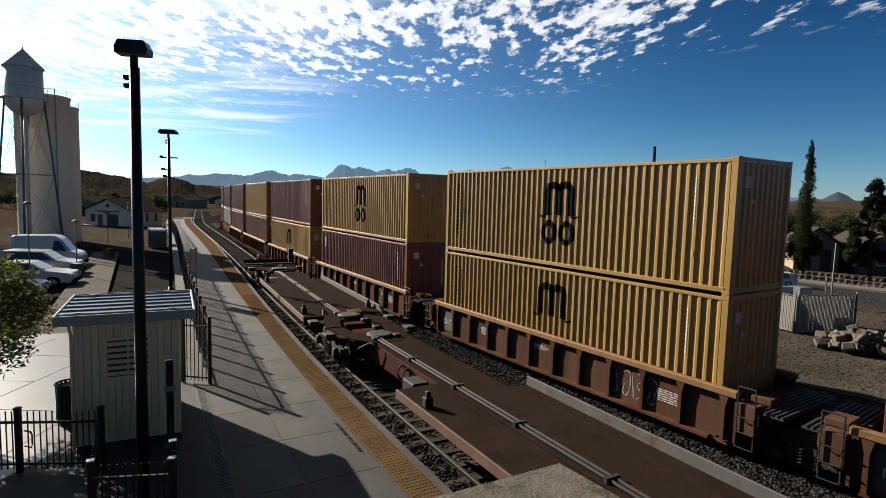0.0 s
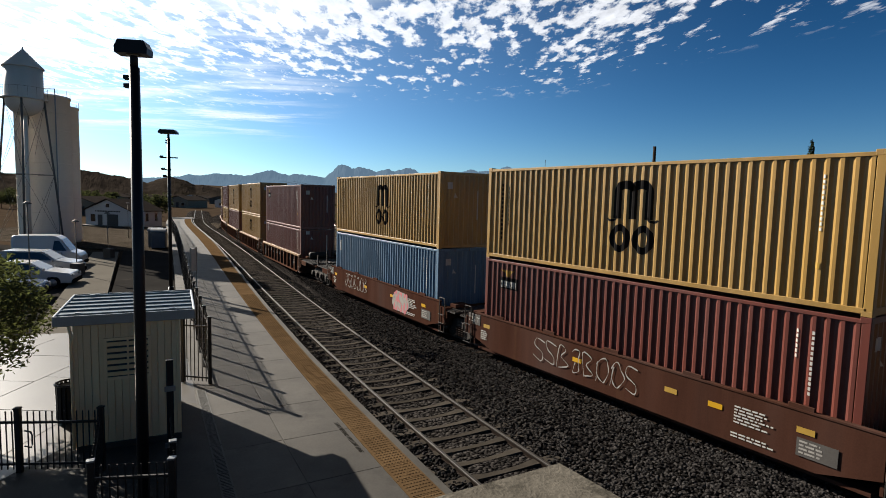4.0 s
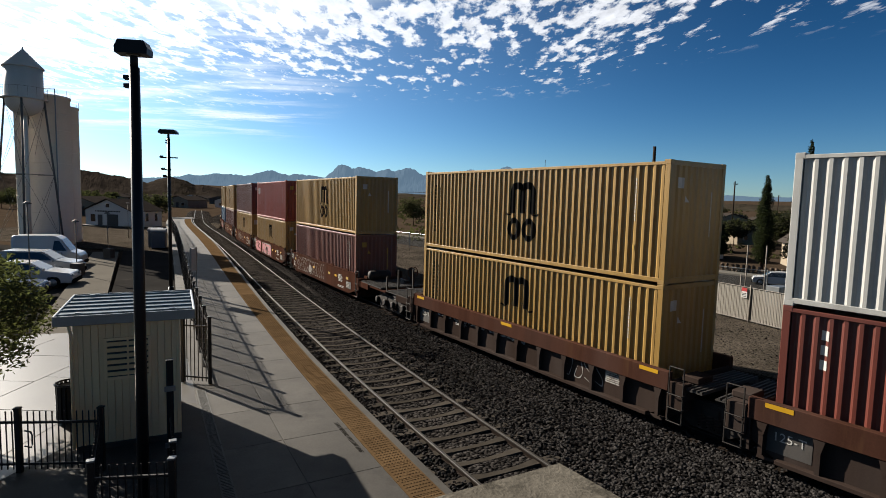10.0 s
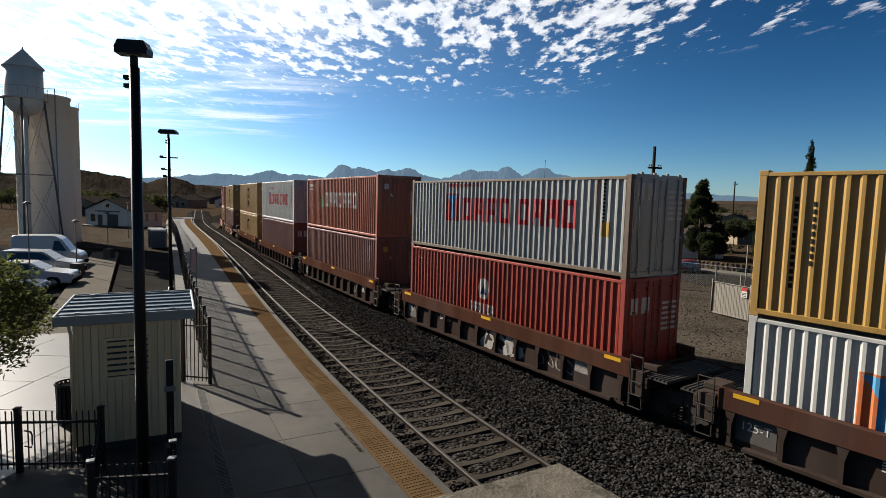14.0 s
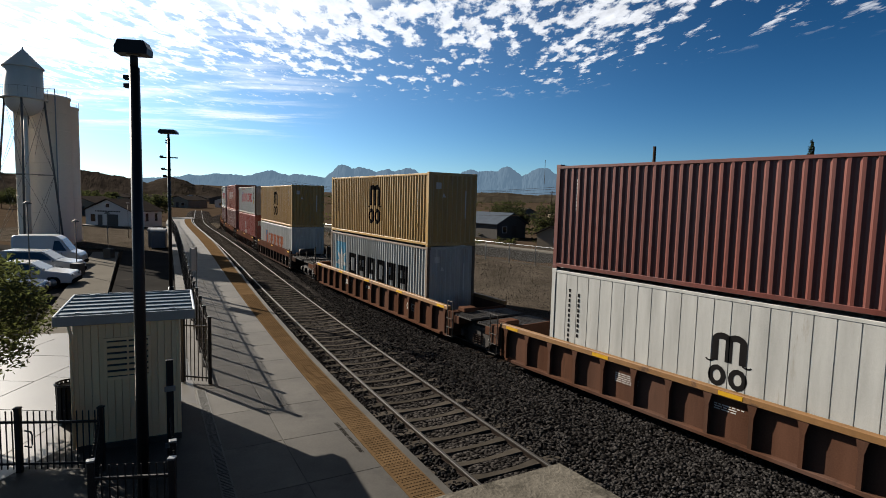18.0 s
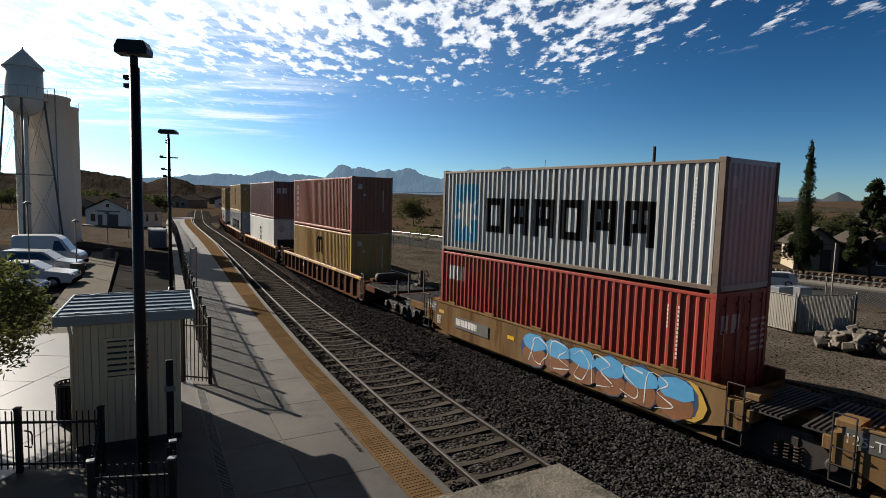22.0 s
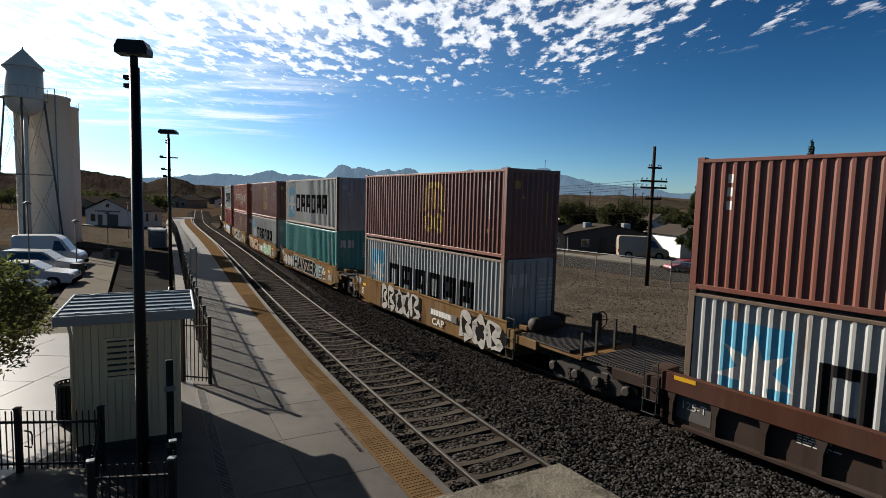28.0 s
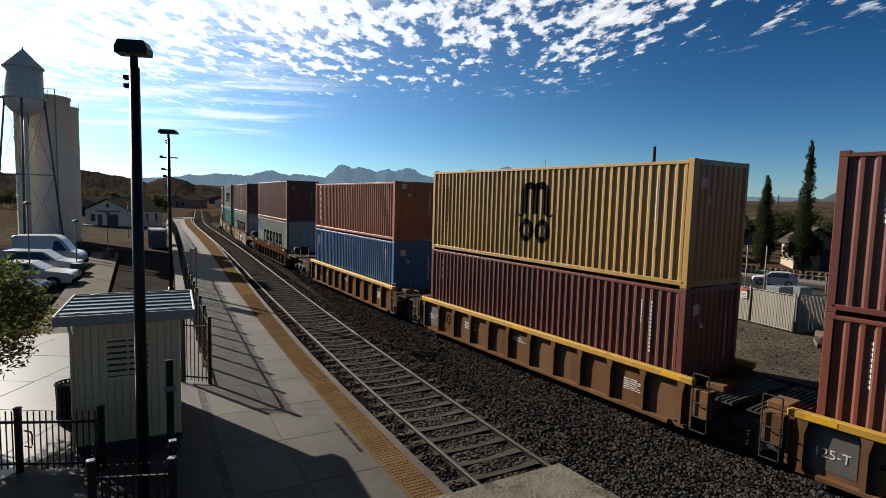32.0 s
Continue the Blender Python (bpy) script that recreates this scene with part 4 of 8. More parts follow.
def well_car(style, half, front_gap, rear_gap, marks=(), seed=0):
    """A well wagon: half its well length, with end platforms reaching over the gaps. style: ribbed, dark, smooth, buff, long, tan."""
    body = {"ribbed": CAR["brown"], "dark": CAR["dark"], "smooth": CAR["rust"], "buff": CAR["buff"], "long": CAR["brown"], "tan": CAR["tan"]}[style]
    chord = {"ribbed": CAR["chord"], "dark": CAR["rust"], "smooth": CAR["rust"], "buff": CAR["buff"], "long": CAR["chord"], "tan": CAR["yellowchord"]}[style]
    word = {"ribbed": "brown ribbed", "dark": "dark brown ribbed", "smooth": "rust-red smooth-sided", "buff": "buff-yellow graffiti-covered", "long": "long brown ribbed", "tan": "tan ribbed yellow-topped"}[style]
    car = empty("well_car", Matrix(), f"{word} steel well car rolling on the far track", "rail wagon", "well cars of the train")
    smooth = style in ("smooth", "buff")
    top = 1.36 if style == "long" else 1.42
    band = 0.48 if style == "dark" else 0.16
    w = 1.36 if smooth else 1.44
    for x in (-1, 1):
        xa, xb = sorted((x * w, x * (w - 0.06)))
        if smooth:
            def make():
                bm = bmesh.new()
                pts = [(-half, 0.55), (-half + 1.1, 0.24), (half - 1.1, 0.24), (half, 0.55), (half, top), (-half, top)]
                extrude_poly(bm, pts, xa, xb)
                return bm
            part("side_sill", cached(("side_sill", style, half, x), make, body), None, car)
            part("top_chord", cached(("top_chord", style, half, x), lambda: boxes((*sorted((x * (w + 0.02), x * (w - 0.09))), -half, half, top - 0.02, top + 0.04), bevel=0.01), chord), None, car)
            lugs = [(*sorted((x * (w + 0.015), x * (w - 0.03))), y, y + 0.5, top, top + 0.13) for y in np.linspace(-half + 1.2, half - 1.7, 5)]
            for k, lug in enumerate(lugs):
                part("guide_lug", cached(("guide_lug", style, half, x, k), lambda: boxes(lug, bevel=0.01), body), None, car)
        else:
            def make():
                bm = bmesh.new()
                pts = [(-half, 0.50), (-half + 0.6, 0.18), (half - 0.6, 0.18), (half, 0.50), (half, top + 0.04 - band), (-half, top + 0.04 - band)]
                extrude_poly(bm, pts, *sorted((x * (w - 0.14), x * (w - 0.18))))
                return bm
            part("side_sill", cached(("side_sill", style, half, x), make, body), None, car)
            part("top_chord", cached(("top_chord", style, half, x), lambda: boxes((*sorted((x * (w + 0.01), x * (w - 0.16))), -half, half, top + 0.02 - band, top + 0.02), bevel=0.015), chord), None, car)
            part("bottom_chord", cached(("bottom_chord", style, half, x), lambda: boxes((*sorted((x * w, x * (w - 0.15))), -half + 0.6, half - 0.6, 0.14, 0.24), bevel=0.012), body), None, car)
            step = 1.02 if style != "long" else 0.98
            n = int(2 * (half - 0.3) / step)

            def rib():
                bm = bmesh.new()
                xa2, xb2 = sorted((x * (w - 0.01), x * (w - 0.14)))
                box(bm, xa2, xb2, -0.045, 0.045, 0.24, top + 0.02 - band)
                extrude_poly(bm, [(-0.11, top + 0.02 - band), (0.11, top + 0.02 - band), (0.045, top - 0.26 - band), (-0.045, top - 0.26 - band)], *sorted((x * (w - 0.005), x * (w - 0.13))))
                return bm
            rib_me = cached(("rib", style, x), rib, body)
            for i in range(n + 1):
                part("rib", rib_me, None, car, "", pose(0, -half + 0.3 + i * 2 * (half - 0.3) / n, 0))
    part("well_floor", cached(("well_floor", style, half), lambda: boxes((-w + 0.1, w - 0.1, -half + 0.2, half - 0.2, 0.13, 0.2)), body), None, car)
    for y, gap in ((1, front_gap), (-1, rear_gap)):
        far = half + gap
        ya, yb = sorted((y * half, y * far))
        part("bulkhead", cached(("bulkhead", style, half, y), lambda: boxes((-w + 0.05, w - 0.05, *sorted((y * (half - 0.06), y * half)), 0.25, 1.2)), body), None, car)
        part("end_sill", boxes((-w, w, *sorted((y * half, y * (half + 0.5 * gap))), 0.82, 1.12), (-0.35, 0.35, ya, yb, 0.62, 1.0), bevel=0.02), body, car)
        part("walkway", grating(-w + 0.03, w - 0.35, ya + 0.05, ya + max(0.3, (yb - ya) * 0.8), 1.14), CAR["grating"], car, "dark steel grating walkway")
        part("corner_bracket", boxes((-w - 0.02, -w + 0.3, *sorted((y * (half + 0.02), y * (half + 0.45))), 0.55, 1.24), (-w + 0.4, -w + 1.0, *sorted((y * (half + 0.1), y * (half + 0.55))), 1.2, 1.36), bevel=0.02), body, car)
        # ladder and grab irons on the platform side
        for z in (0.28, 0.62, 0.96):
            bm = bmesh.new()
            tube(bm, [(-w - 0.01, y * (half + 0.05), z), (-w - 0.11, y * (half + 0.06), z), (-w - 0.11, y * (half + 0.44), z), (-w - 0.01, y * (half + 0.45), z)], 0.014, 6)
            part("ladder_rung", bm, CAR["iron"], car)
        bm = bmesh.new()
        for yy in (0.06, 0.44):
            tube(bm, [(-w - 0.06, y * (half + yy), 0.25), (-w - 0.06, y * (half + yy), 1.62)], 0.018, 6)
        tube(bm, [(-w - 0.06, y * (half + 0.06), 1.62), (-w - 0.06, y * (half + 0.44), 1.62)], 0.016, 6)
        part("grab_iron", bm, CAR["iron"], car)
    bogie(car, -(half + rear_gap))
    if front_gap > 2.0:
        bogie(car, half + front_gap - 0.9)
    if rear_gap > 2.2:  # a separate wagon's end: brake stand, hand wheel, coupler, posts
        yb = -half - rear_gap
        part("end_platform", boxes((-1.3, 1.3, yb - 0.4, -half - 0.5, 0.98, 1.08), bevel=0.01), body, car)
        wheel = bmesh.new()
        ringpts = [(0.75 + 0.28 * math.cos(a), yb + 0.75, 1.75 + 0.28 * math.sin(a)) for a in np.linspace(0, 2 * math.pi, 17)]
        tube(wheel, ringpts, 0.022, 6, caps=False)
        for a in range(3):
            tube(wheel, [(0.75 + 0.28 * math.cos(a * 2.09), yb + 0.75, 1.75 + 0.28 * math.sin(a * 2.09)), (0.75, yb + 0.75, 1.75)], 0.018, 6)
        stand = part("brake_stand", boxes((0.62, 0.88, yb + 0.8, yb + 1.05, 1.05, 1.95), (0.5, 1.0, yb + 0.9, yb + 1.3, 1.05, 1.3), bevel=0.03), CAR["iron"], car)
        part("hand_wheel", wheel, CAR["rust"], stand, "rusty round hand-brake wheel")
        for x in (-1.15, -0.55, 0.25, 1.15):
            bm = bmesh.new()
            box(bm, x - 0.035, x + 0.035, yb - 0.3, yb - 0.23, 1.0, 2.05 if x in (-0.55, 0.25) else 1.75)
            part("platform_post", bm, CAR["iron"], car)
        tank = bmesh.new()
        lathe(tank, [(0.02, -0.62), (0.2, -0.58), (0.24, -0.5), (0.24, 0.5), (0.2, 0.58), (0.02, 0.62)], 16, Matrix.Translation((-0.35, -half - 0.75, 1.45)) @ Matrix.Rotation(math.pi / 2, 4, "Y"))
        part("air_reservoir", tank, CAR["iron"], car, "black cylindrical air reservoir")
        part("coupler", boxes((-0.16, 0.16, yb - 1.2, yb, 0.72, 0.98), (-0.24, 0.24, yb - 1.45, yb - 1.1, 0.66, 1.04), bevel=0.03), CAR["iron"], car)
    if style == "long" or style == "tan" or style == "dark":
        for i, y in enumerate(np.linspace(-half + 0.3, half - 0.9, 5 if style == "long" else 3)):
            part("reflector", boxes((-w - 0.016, -w - 0.008, y, y + 0.55, top - 0.11, top - 0.01)), TRIM["reflective"], car)
    xs = -w - 0.004 if smooth else -(w - 0.14) - 0.004
    for k, (col, groups) in enumerate(marks):
        for polys in groups:
            fit = [[(a, 0.30 + (b - 0.27) * 1.28) for a, b in p] for p in polys] if smooth else polys
            small = len(polys) > 1 and all(len(p) == 4 and abs(p[2][1] - p[1][1]) < 0.035 for p in polys)
            o = part("small_writing" if small else "sprayed_mark", flat_marks(fit, xs, 0.003 * k), TRIM[col], car)
            if small:
                o["kind"] = "stuff"
    return car


# near end of each unit's containers at the start of the clip; colours and marks top and bottom; wagon style
UNITS = [
    (105.5, "brown", "", "maroon", "", "dark"), (92.3, "maroon", "", "white", "", "smooth"), (78.7, "maroon", "", "maroon", "", "dark"), (65.2, "maroon", "", "white", "", "smooth"),
    (51.5, "maroon", "", "maroon", "", "ribbed"), (37.8, "yellow", "", "maroon", "", "ribbed"), (24.0, "maroon", "", "yellow", "triple_black_low", "ribbed"), (10.0, "yellow", "triple_black", "maroon", "plate", "ribbed"),
    (-4.7, "yellow", "triple_black", "yellow", "triple_black_low", "ribbed"), (-19.2, "maroon", "corner_word", "maroon", "plate", "ribbed"),
    (-38.1, "yellow", "triple_black", "paleblue", "plate", "smooth"), (-52.8, "yellow", "triple_black", "maroon", "corner_word", "smooth"), (-68.0, "maroon", "", "yellow", "triple_black_low", "smooth"), (-82.9, "red", "three_block", "yellow", "triple_black_low", "smooth"), (-97.7, "yellow", "triple_black", "brown", "", "smooth"),
    (-116.6, "yellow", "triple_black", "yellow", "triple_black_low", "dark"), (-130.9, "white", "shield_word", "maroon", "upright_small", "dark"), (-145.8, "orange", "arrow_word", "brown", "", "dark"), (-160.9, "grey", "shield_word", "red", "round_word", "dark"), (-175.65, "yellow", "triple_black", "white", "shield_word_orange", "dark"),
    (-196.2, "yellow", "triple_black", "grey", "star_word", "long"), (-215.1, "maroon", "", "white", "triple_reefer", "long"), (-233.3, "copper", "upright_word", "yellow", "triple_black_low", "long"),
    (-254.25, "grey", "star_word", "red", "three_block", "buff"), (-269.2, "orange", "sail_word", "brown", "triple_gold_low", "buff"), (-284.2, "brown", "triple_gold", "grey", "star_word", "buff"), (-299.1, "grey", "star_word", "teal", "upright_small", "buff"), (-314.85, "brown", "triple_gold", "grey", "star_word", "buff"),
    (-333.2, "brown", "upright_small", "grey", "star_word", "dark"),
    (-352.1, "copper", "upright_word", "blue", "plate", "tan"), (-367.05, "yellow", "triple_black", "maroon", "upright_small", "tan"), (-381.5, "maroon", "", "brown", "", "tan"), (-396.2, "yellow", "triple_black", "maroon", "", "tan"),
]
MOVERS = []


def sprayed_word(words, y0, y1, z0, z1, colour, car, x, edge_colour="", bold=0.03, lean=0.0, halo=0.05):
    """Sprayed lettering between y0 (its start) and y1: fat strokes, with an outline a little wider behind them."""
    for k, (col, grow) in enumerate((((edge_colour, halo),) if edge_colour else ()) + ((colour, 0.0),)):
        cu = bpy.data.curves.new("sprayed_word", "FONT")
        cu.body, cu.size, cu.align_x, cu.offset, cu.resolution_u, cu.space_character = words, 1.0, "CENTER", bold + grow, 3, 1.02 + bold
        ob = bpy.data.objects.new("sprayed_word", cu)
        scene.collection.objects.link(ob)
        bpy.context.view_layer.update()
        me = bpy.data.meshes.new_from_object(ob.evaluated_get(bpy.context.evaluated_depsgraph_get()))
        bpy.data.objects.remove(ob)
        n = len(me.vertices)
        co = np.empty(n * 3)
        me.vertices.foreach_get("co", co)
        co = co.reshape(n, 3)
        if k == 0:
            lo, hi = co.min(0), co.max(0)
        u, v = (co[:, 0] - lo[0]) / (hi[0] - lo[0]), (co[:, 1] - lo[1]) / (hi[1] - lo[1])
        wave = 0.03 * np.sin(u * 19.0 + len(words)) * (z1 - z0)
        out = np.stack([np.full(n, x - 0.003 * k), y0 + (y1 - y0) * u - lean * v, 0.30 + (z0 - 0.27 + (z1 - z0) * v + wave) * 1.28], 1)
        me.vertices.foreach_set("co", out.ravel())
        me.materials.clear()
        me.materials.append(TRIM[col])
        part("sprayed_word", me, None, car)


def blob(y, z, ry, rz, n=14, wob=0.0, seed=0):
    """A rounded sprayed patch."""
    rnd = random.Random(seed)
    return [(y + ry * math.cos(q) * (1 + wob * rnd.uniform(-1, 1)), z + rz * math.sin(q) * (1 + wob * rnd.uniform(-1, 1))) for q in [2 * math.pi * k / n for k in range(n)]]


def lines(y, z, w, rows, seed, h=0.028, pitch=0.055):
    """A block of small stencilled lines, too small to read, as bars."""
    rnd, out = random.Random(seed), []
    for r in range(rows):
        a, end = y, y - w * rnd.uniform(0.6, 1.0)
        while a > end:
            b = a - rnd.uniform(0.05, 0.2)
            out.append(rect(max(b, end), a, z - r * pitch - h, z - r * pitch))
            a = b - 0.03
    return out


def side_stencils(style, seed):
    """Small stencils and ochre reflector patches that all wagons of a kind carry."""
    h, out = CL / 2, []
    if style in ("smooth", "buff"):
        for y, z in ((5.45, 0.86), (1.2, 0.76), (-1.86, 0.78), (-3.0, 0.78), (-4.9, 0.84)):
            out.append(("reflective" if (seed + int(y * 3)) % 3 else "gold", [[rect(y - 0.17, y + 0.17, z - 0.05, z + 0.05)]]))
        out.append(("white", [lines(-3.45, 0.90, 0.85, 6, seed), lines(-3.4, 0.42, 1.0, 2, seed + 1), lines(5.75, 0.72, 0.4, 5, seed + 2)]))
        out.append(("panel", [[rect(-5.5, -4.75, 0.42, 0.72)]]))
        out.append(("spray", [lines(-4.8, 0.68, 0.6, 4, seed + 3, 0.03, 0.06)]))
    else:
        out.append(("white", [lines(h - 2.6, 0.95, 0.8, 5, seed), lines(0.4, 1.0, 0.7, 3, seed + 1), lines(-h + 1.6, 0.9, 0.7, 6, seed + 2)]))
    return out


def graffiti(style, seed):
    """Sprayed shapes on a wagon's side, by its style."""
    h = CL / 2
    out = side_stencils(style, seed)
    if style == "smooth":
        if seed == 10:
            return out + [("spray", strokes(1.0, 4.0, 0.5, 1.05, 7, 7, 0.035)), ("spray", [[blob(-2.8, 0.68, 0.85, 0.38, 16, 0.1, 3)]]), ("pink", strokes(-3.5, -2.1, 0.36, 1.0, 3, 8, 0.13))]
        if seed == 14:
            return out + [("spray", strokes(-1.0, 5.4, 0.36, 1.06, 17, 9, 0.028)), ("spray", [[blob(1.9, 0.62, 0.35, 0.22, 6, 0.1, 4)]])]
        if seed == 13:
            return out
        return out + [("spray", strokes(-1.0, 3.0, 0.45, 1.0, 8, seed, 0.03))]
    if style == "buff":
        two = {23: [("panel", [[rect(2.4, 4.5, 0.52, 0.86)]]), ("white", [lines(4.4, 0.80, 1.9, 1, 4, 0.2, 0.3)]), ("gold", [[blob(-5.35, 0.68, 0.45, 0.38, 12, 0.2, 6)]]), ("navy", [[blob(0.0 - 1.0 * k, 0.68, 0.62, 0.43, 12, 0.12, k)] for k in range(6)]), ("tan", [[blob(0.0 - 1.0 * k, 0.54, 0.52, 0.27, 12, 0.12, k)] for k in range(6)]), ("blue", [[blob(0.0 - 1.0 * k, 0.86, 0.54, 0.22, 12, 0.12, k + 9)] for k in range(6)]), ("white", strokes(-5.0, 0.2, 0.36, 1.02, 6, 23, 0.03))],
               24: [("black", [[rect(-1.3, 3.8, 0.27, 1.08)]]), ("spray", strokes(-1.2, 3.7, 0.30, 1.05, 5, 25, 0.27)), ("panel", [[blob(-2.1, 0.66, 0.75, 0.38, 12, 0.15, 8)]]), ("spray", strokes(-4.4, -2.9, 0.30, 0.6, 5, 27, 0.035))],
               25: [("violet", [[rect(1.2, 6.0, 0.27, 1.1)], [blob(-2.9, 0.68, 1.9, 0.42, 18, 0.08, 5)]]), ("panel", [[rect(-0.98, 1.1, 0.36, 0.8)]])],
               26: [("teal", [[rect(1.4, 3.2, 0.4, 0.98)], [rect(-3.6, -1.2, 0.34, 0.96)]]), ("black", [[blob(5.0 - 0.72 * k, 0.62, 0.40, 0.37, 12, 0.05, k)] for k in range(3)]), ("spray", [[blob(5.0 - 0.72 * k, 0.62, 0.34, 0.32, 12, 0.05, k)] for k in range(3)]), ("black", strokes(3.3, 5.3, 0.36, 0.9, 6, 32, 0.03))],
               27: [("black", [[rect(-0.4, 3.5, 0.27, 1.05)], [blob(-4.8, 0.66, 1.5, 0.4, 16, 0.1, 2)]]), ("spray", strokes(-0.3, 3.4, 0.29, 1.03, 5, 34, 0.20)), ("spray", strokes(-6.0, -3.5, 0.3, 1.0, 3, 36, 0.26)), ("panel", [[rect(-3.2, -1.2, 0.62, 0.86)]]), ("white", [lines(-1.3, 0.83, 1.8, 1, 5, 0.17, 0.3)])]}
        return out + two.get(seed, [])
    if style in ("ribbed", "dark"):
        out.append(("spray", strokes(-h + 1.6, -h + 3.2, 0.4, 1.1, 4, seed + 50, 0.035)))
        if seed in (9, 15):
            out.append(("white", strokes(-1.0, 4.5, 0.85, 1.25, 10, seed + 60, 0.06)))
        if seed == 18:
            out.append(("spray", strokes(-1.9, 0.4, 0.3, 1.25, 3, 77, 0.3)))
    return out


# readable sprayed words: start, end, foot, top, colour, outline, weight
WORDS = {
    13: (("AKER", 5.5, 2.95, 0.33, 1.06, "pink", "", 0.06), ("MUTEN", 2.35, -1.4, 0.32, 1.06, "pink", "spray", 0.045)),
    24: (("BYC!", -1.5, -2.75, 0.55, 1.02, "black", "", 0.02), ("BELIEVE", -2.9, -4.5, 0.66, 1.0, "spray", "", 0.0)),
    25: (("PEAT!", 5.7, 1.45, 0.30, 1.07, "olive", "gold", 0.05), ("BK", 0.1, -0.85, 0.42, 0.76, "white", "", 0.04), ("GRABS!", -1.15, -4.4, 0.30, 1.05, "green", "white", 0.05)),
    26: (("HAVZER", 2.85, -2.75, 0.29, 1.07, "black", "spray", 0.05), ("IGLK", -2.9, -3.7, 0.34, 0.9, "black", "white", 0.02)),
    27: (("CAP", -1.4, -2.3, 0.34, 0.56, "white", "", 0.02),),
}
TRIM["olive"] = mat("dark_olive_spray", (0.075, 0.055, 0.02), 0.7, 0, 0.3, 5, 60, 0)
TRIM["tan"] = mat("rust_orange_spray", (0.22, 0.085, 0.03), 0.7, 0, 0.3, 3, 60, 0)
TRIM["teal"] = mat("teal_spray", (0.05, 0.19, 0.22), 0.7, 0, 0.35, 3, 60, 0)
TRIM["panel"] = CAR["panel"]


def build_train():
    for i, (s0, up, up_logo, low, low_logo, style) in enumerate(UNITS):
        mid = s0 + CL / 2
        nxt = UNITS[i + 1][0] if i + 1 < len(UNITS) else s0 - 14.7
        prv = UNITS[i - 1][0] if i else s0 + 14.7
        half = CL / 2 + (0.45 if style != "long" else 2.1)
        gap_rear, gap_front = (s0 - nxt - 2 * (half - CL / 2) - CL) / 2, (prv - s0 - 2 * (half - CL / 2) - CL) / 2
        if UNITS[min(i + 1, len(UNITS) - 1)][5] != style and "long" in (style, UNITS[min(i + 1, len(UNITS) - 1)][5]):
            gap_rear = (s0 - nxt - CL - 0.45 - 2.1) / 2
        if "long" in (style, UNITS[i - 1][5]) and UNITS[i - 1][5] != style:
            gap_front = (prv - s0 - CL - 0.45 - 2.1) / 2
        gap_rear, gap_front = max(0.55, gap_rear), max(0.55, gap_front)
        car = well_car(style, half, gap_front, gap_rear, graffiti(style, i), i)
        if style in ("ribbed", "dark", "tan"):
            for k, (y, words) in enumerate(((half - 0.81, "125-T"), (half - 1.83, "40"))):
                if style != "tan" and k == 1:
                    continue
                part("stencil_panel", boxes((-1.306, -1.294, y - 0.43, y + 0.43, 0.35, 1.2)), CAR["panel"] if k == 0 or style != "tan" else CAR["tan"], car)
                text_mesh(words, 0.27 if k == 0 else 0.55, TRIM["white" if k == 0 else "black"], Matrix.Translation((-1.312, y, 0.62)) @ SIDE_TEXT, car)
        elif style in ("smooth", "buff"):
            part("stencil_panel", boxes((-1.374, -1.362, half - 0.42, half + 0.30, 1.00, 1.38), bevel=0.003), CAR["panel"], car)
            text_mesh("125-T" if style == "buff" else "125 T", 0.27, TRIM["white"], Matrix.Translation((-1.378, half - 0.06, 1.09)) @ SIDE_TEXT, car)
        for words, y0, y1, z0, z1, col, rim, bold in WORDS.get(i, ()):
            sprayed_word(words, y0, y1, z0, z1, col, car, -1.402, rim, bold)
        rnd = random.Random(i * 7 + 1)
        low_h, up_h = (SHORT if STANDARD.get(i) == k else TALL for k in ("low", "up"))
        lower = container(low, low_logo, up != "yellow" and rnd.random() < 0.35, False, i == 21, low_h)
        upper = container(up, up_logo, i in (18, 21), True, False, up_h)
        MOVERS.append((car, mid, LOW))
        MOVERS.append((lower, mid, 0.06))
        MOVERS.append((upper, mid, 0.06 + low_h))


build_train()

# ---- station side ----
BLACK = mat("black_powder_coat", (0.018, 0.018, 0.020), 0.45, 0.2, 0.2, 5, 60, 0.03)
CREAM = mat("cream_siding_paint", (1.30, 0.93, 0.50), 0.75, 0, 0.12, 1.2, 30, 0.08, (1.05, 0.74, 0.40), 0.25, True, per_piece=0.04)
WHITEP = mat("white_wall_paint", (0.92, 0.90, 0.86), 0.8, 0, 0.08, 1.0, 20, 0.05, (0.45, 0.42, 0.38), 0.2)
GALV = mat("galvanised_steel", (0.42, 0.44, 0.45), 0.38, 0.8, 0.15, 3, 40, 0.04)
ROOFM = mat("blue_grey_metal_roof", (0.22, 0.27, 0.30), 0.32, 0.7, 0.15, 2, 30, 0.04)
GLASSD = mat("dark_window_glass", (0.02, 0.025, 0.03), 0.08, 0, 0.1, 3, 20, 0, spec=0.8)
SILO = mat("weathered_silo_concrete", (1.45, 1.27, 1.03), 0.9, 0, 0.12, 0.25, 6, 0.1, (1.2, 1.03, 0.82), 0.4, True)
TANKP = mat("pale_tank_paint", (1.1, 1.0, 0.86), 0.6, 0.1, 0.15, 0.6, 10, 0.05, (0.18, 0.11, 0.07), 0.3, True)
LEGP = mat("weathered_tower_steel", (0.26, 0.23, 0.20), 0.7, 0.2, 0.25, 2, 20, 0.05)
RUBBER = mat("black_rubber", (0.02, 0.02, 0.02), 0.85, 0, 0.2, 8, 60, 0.1)
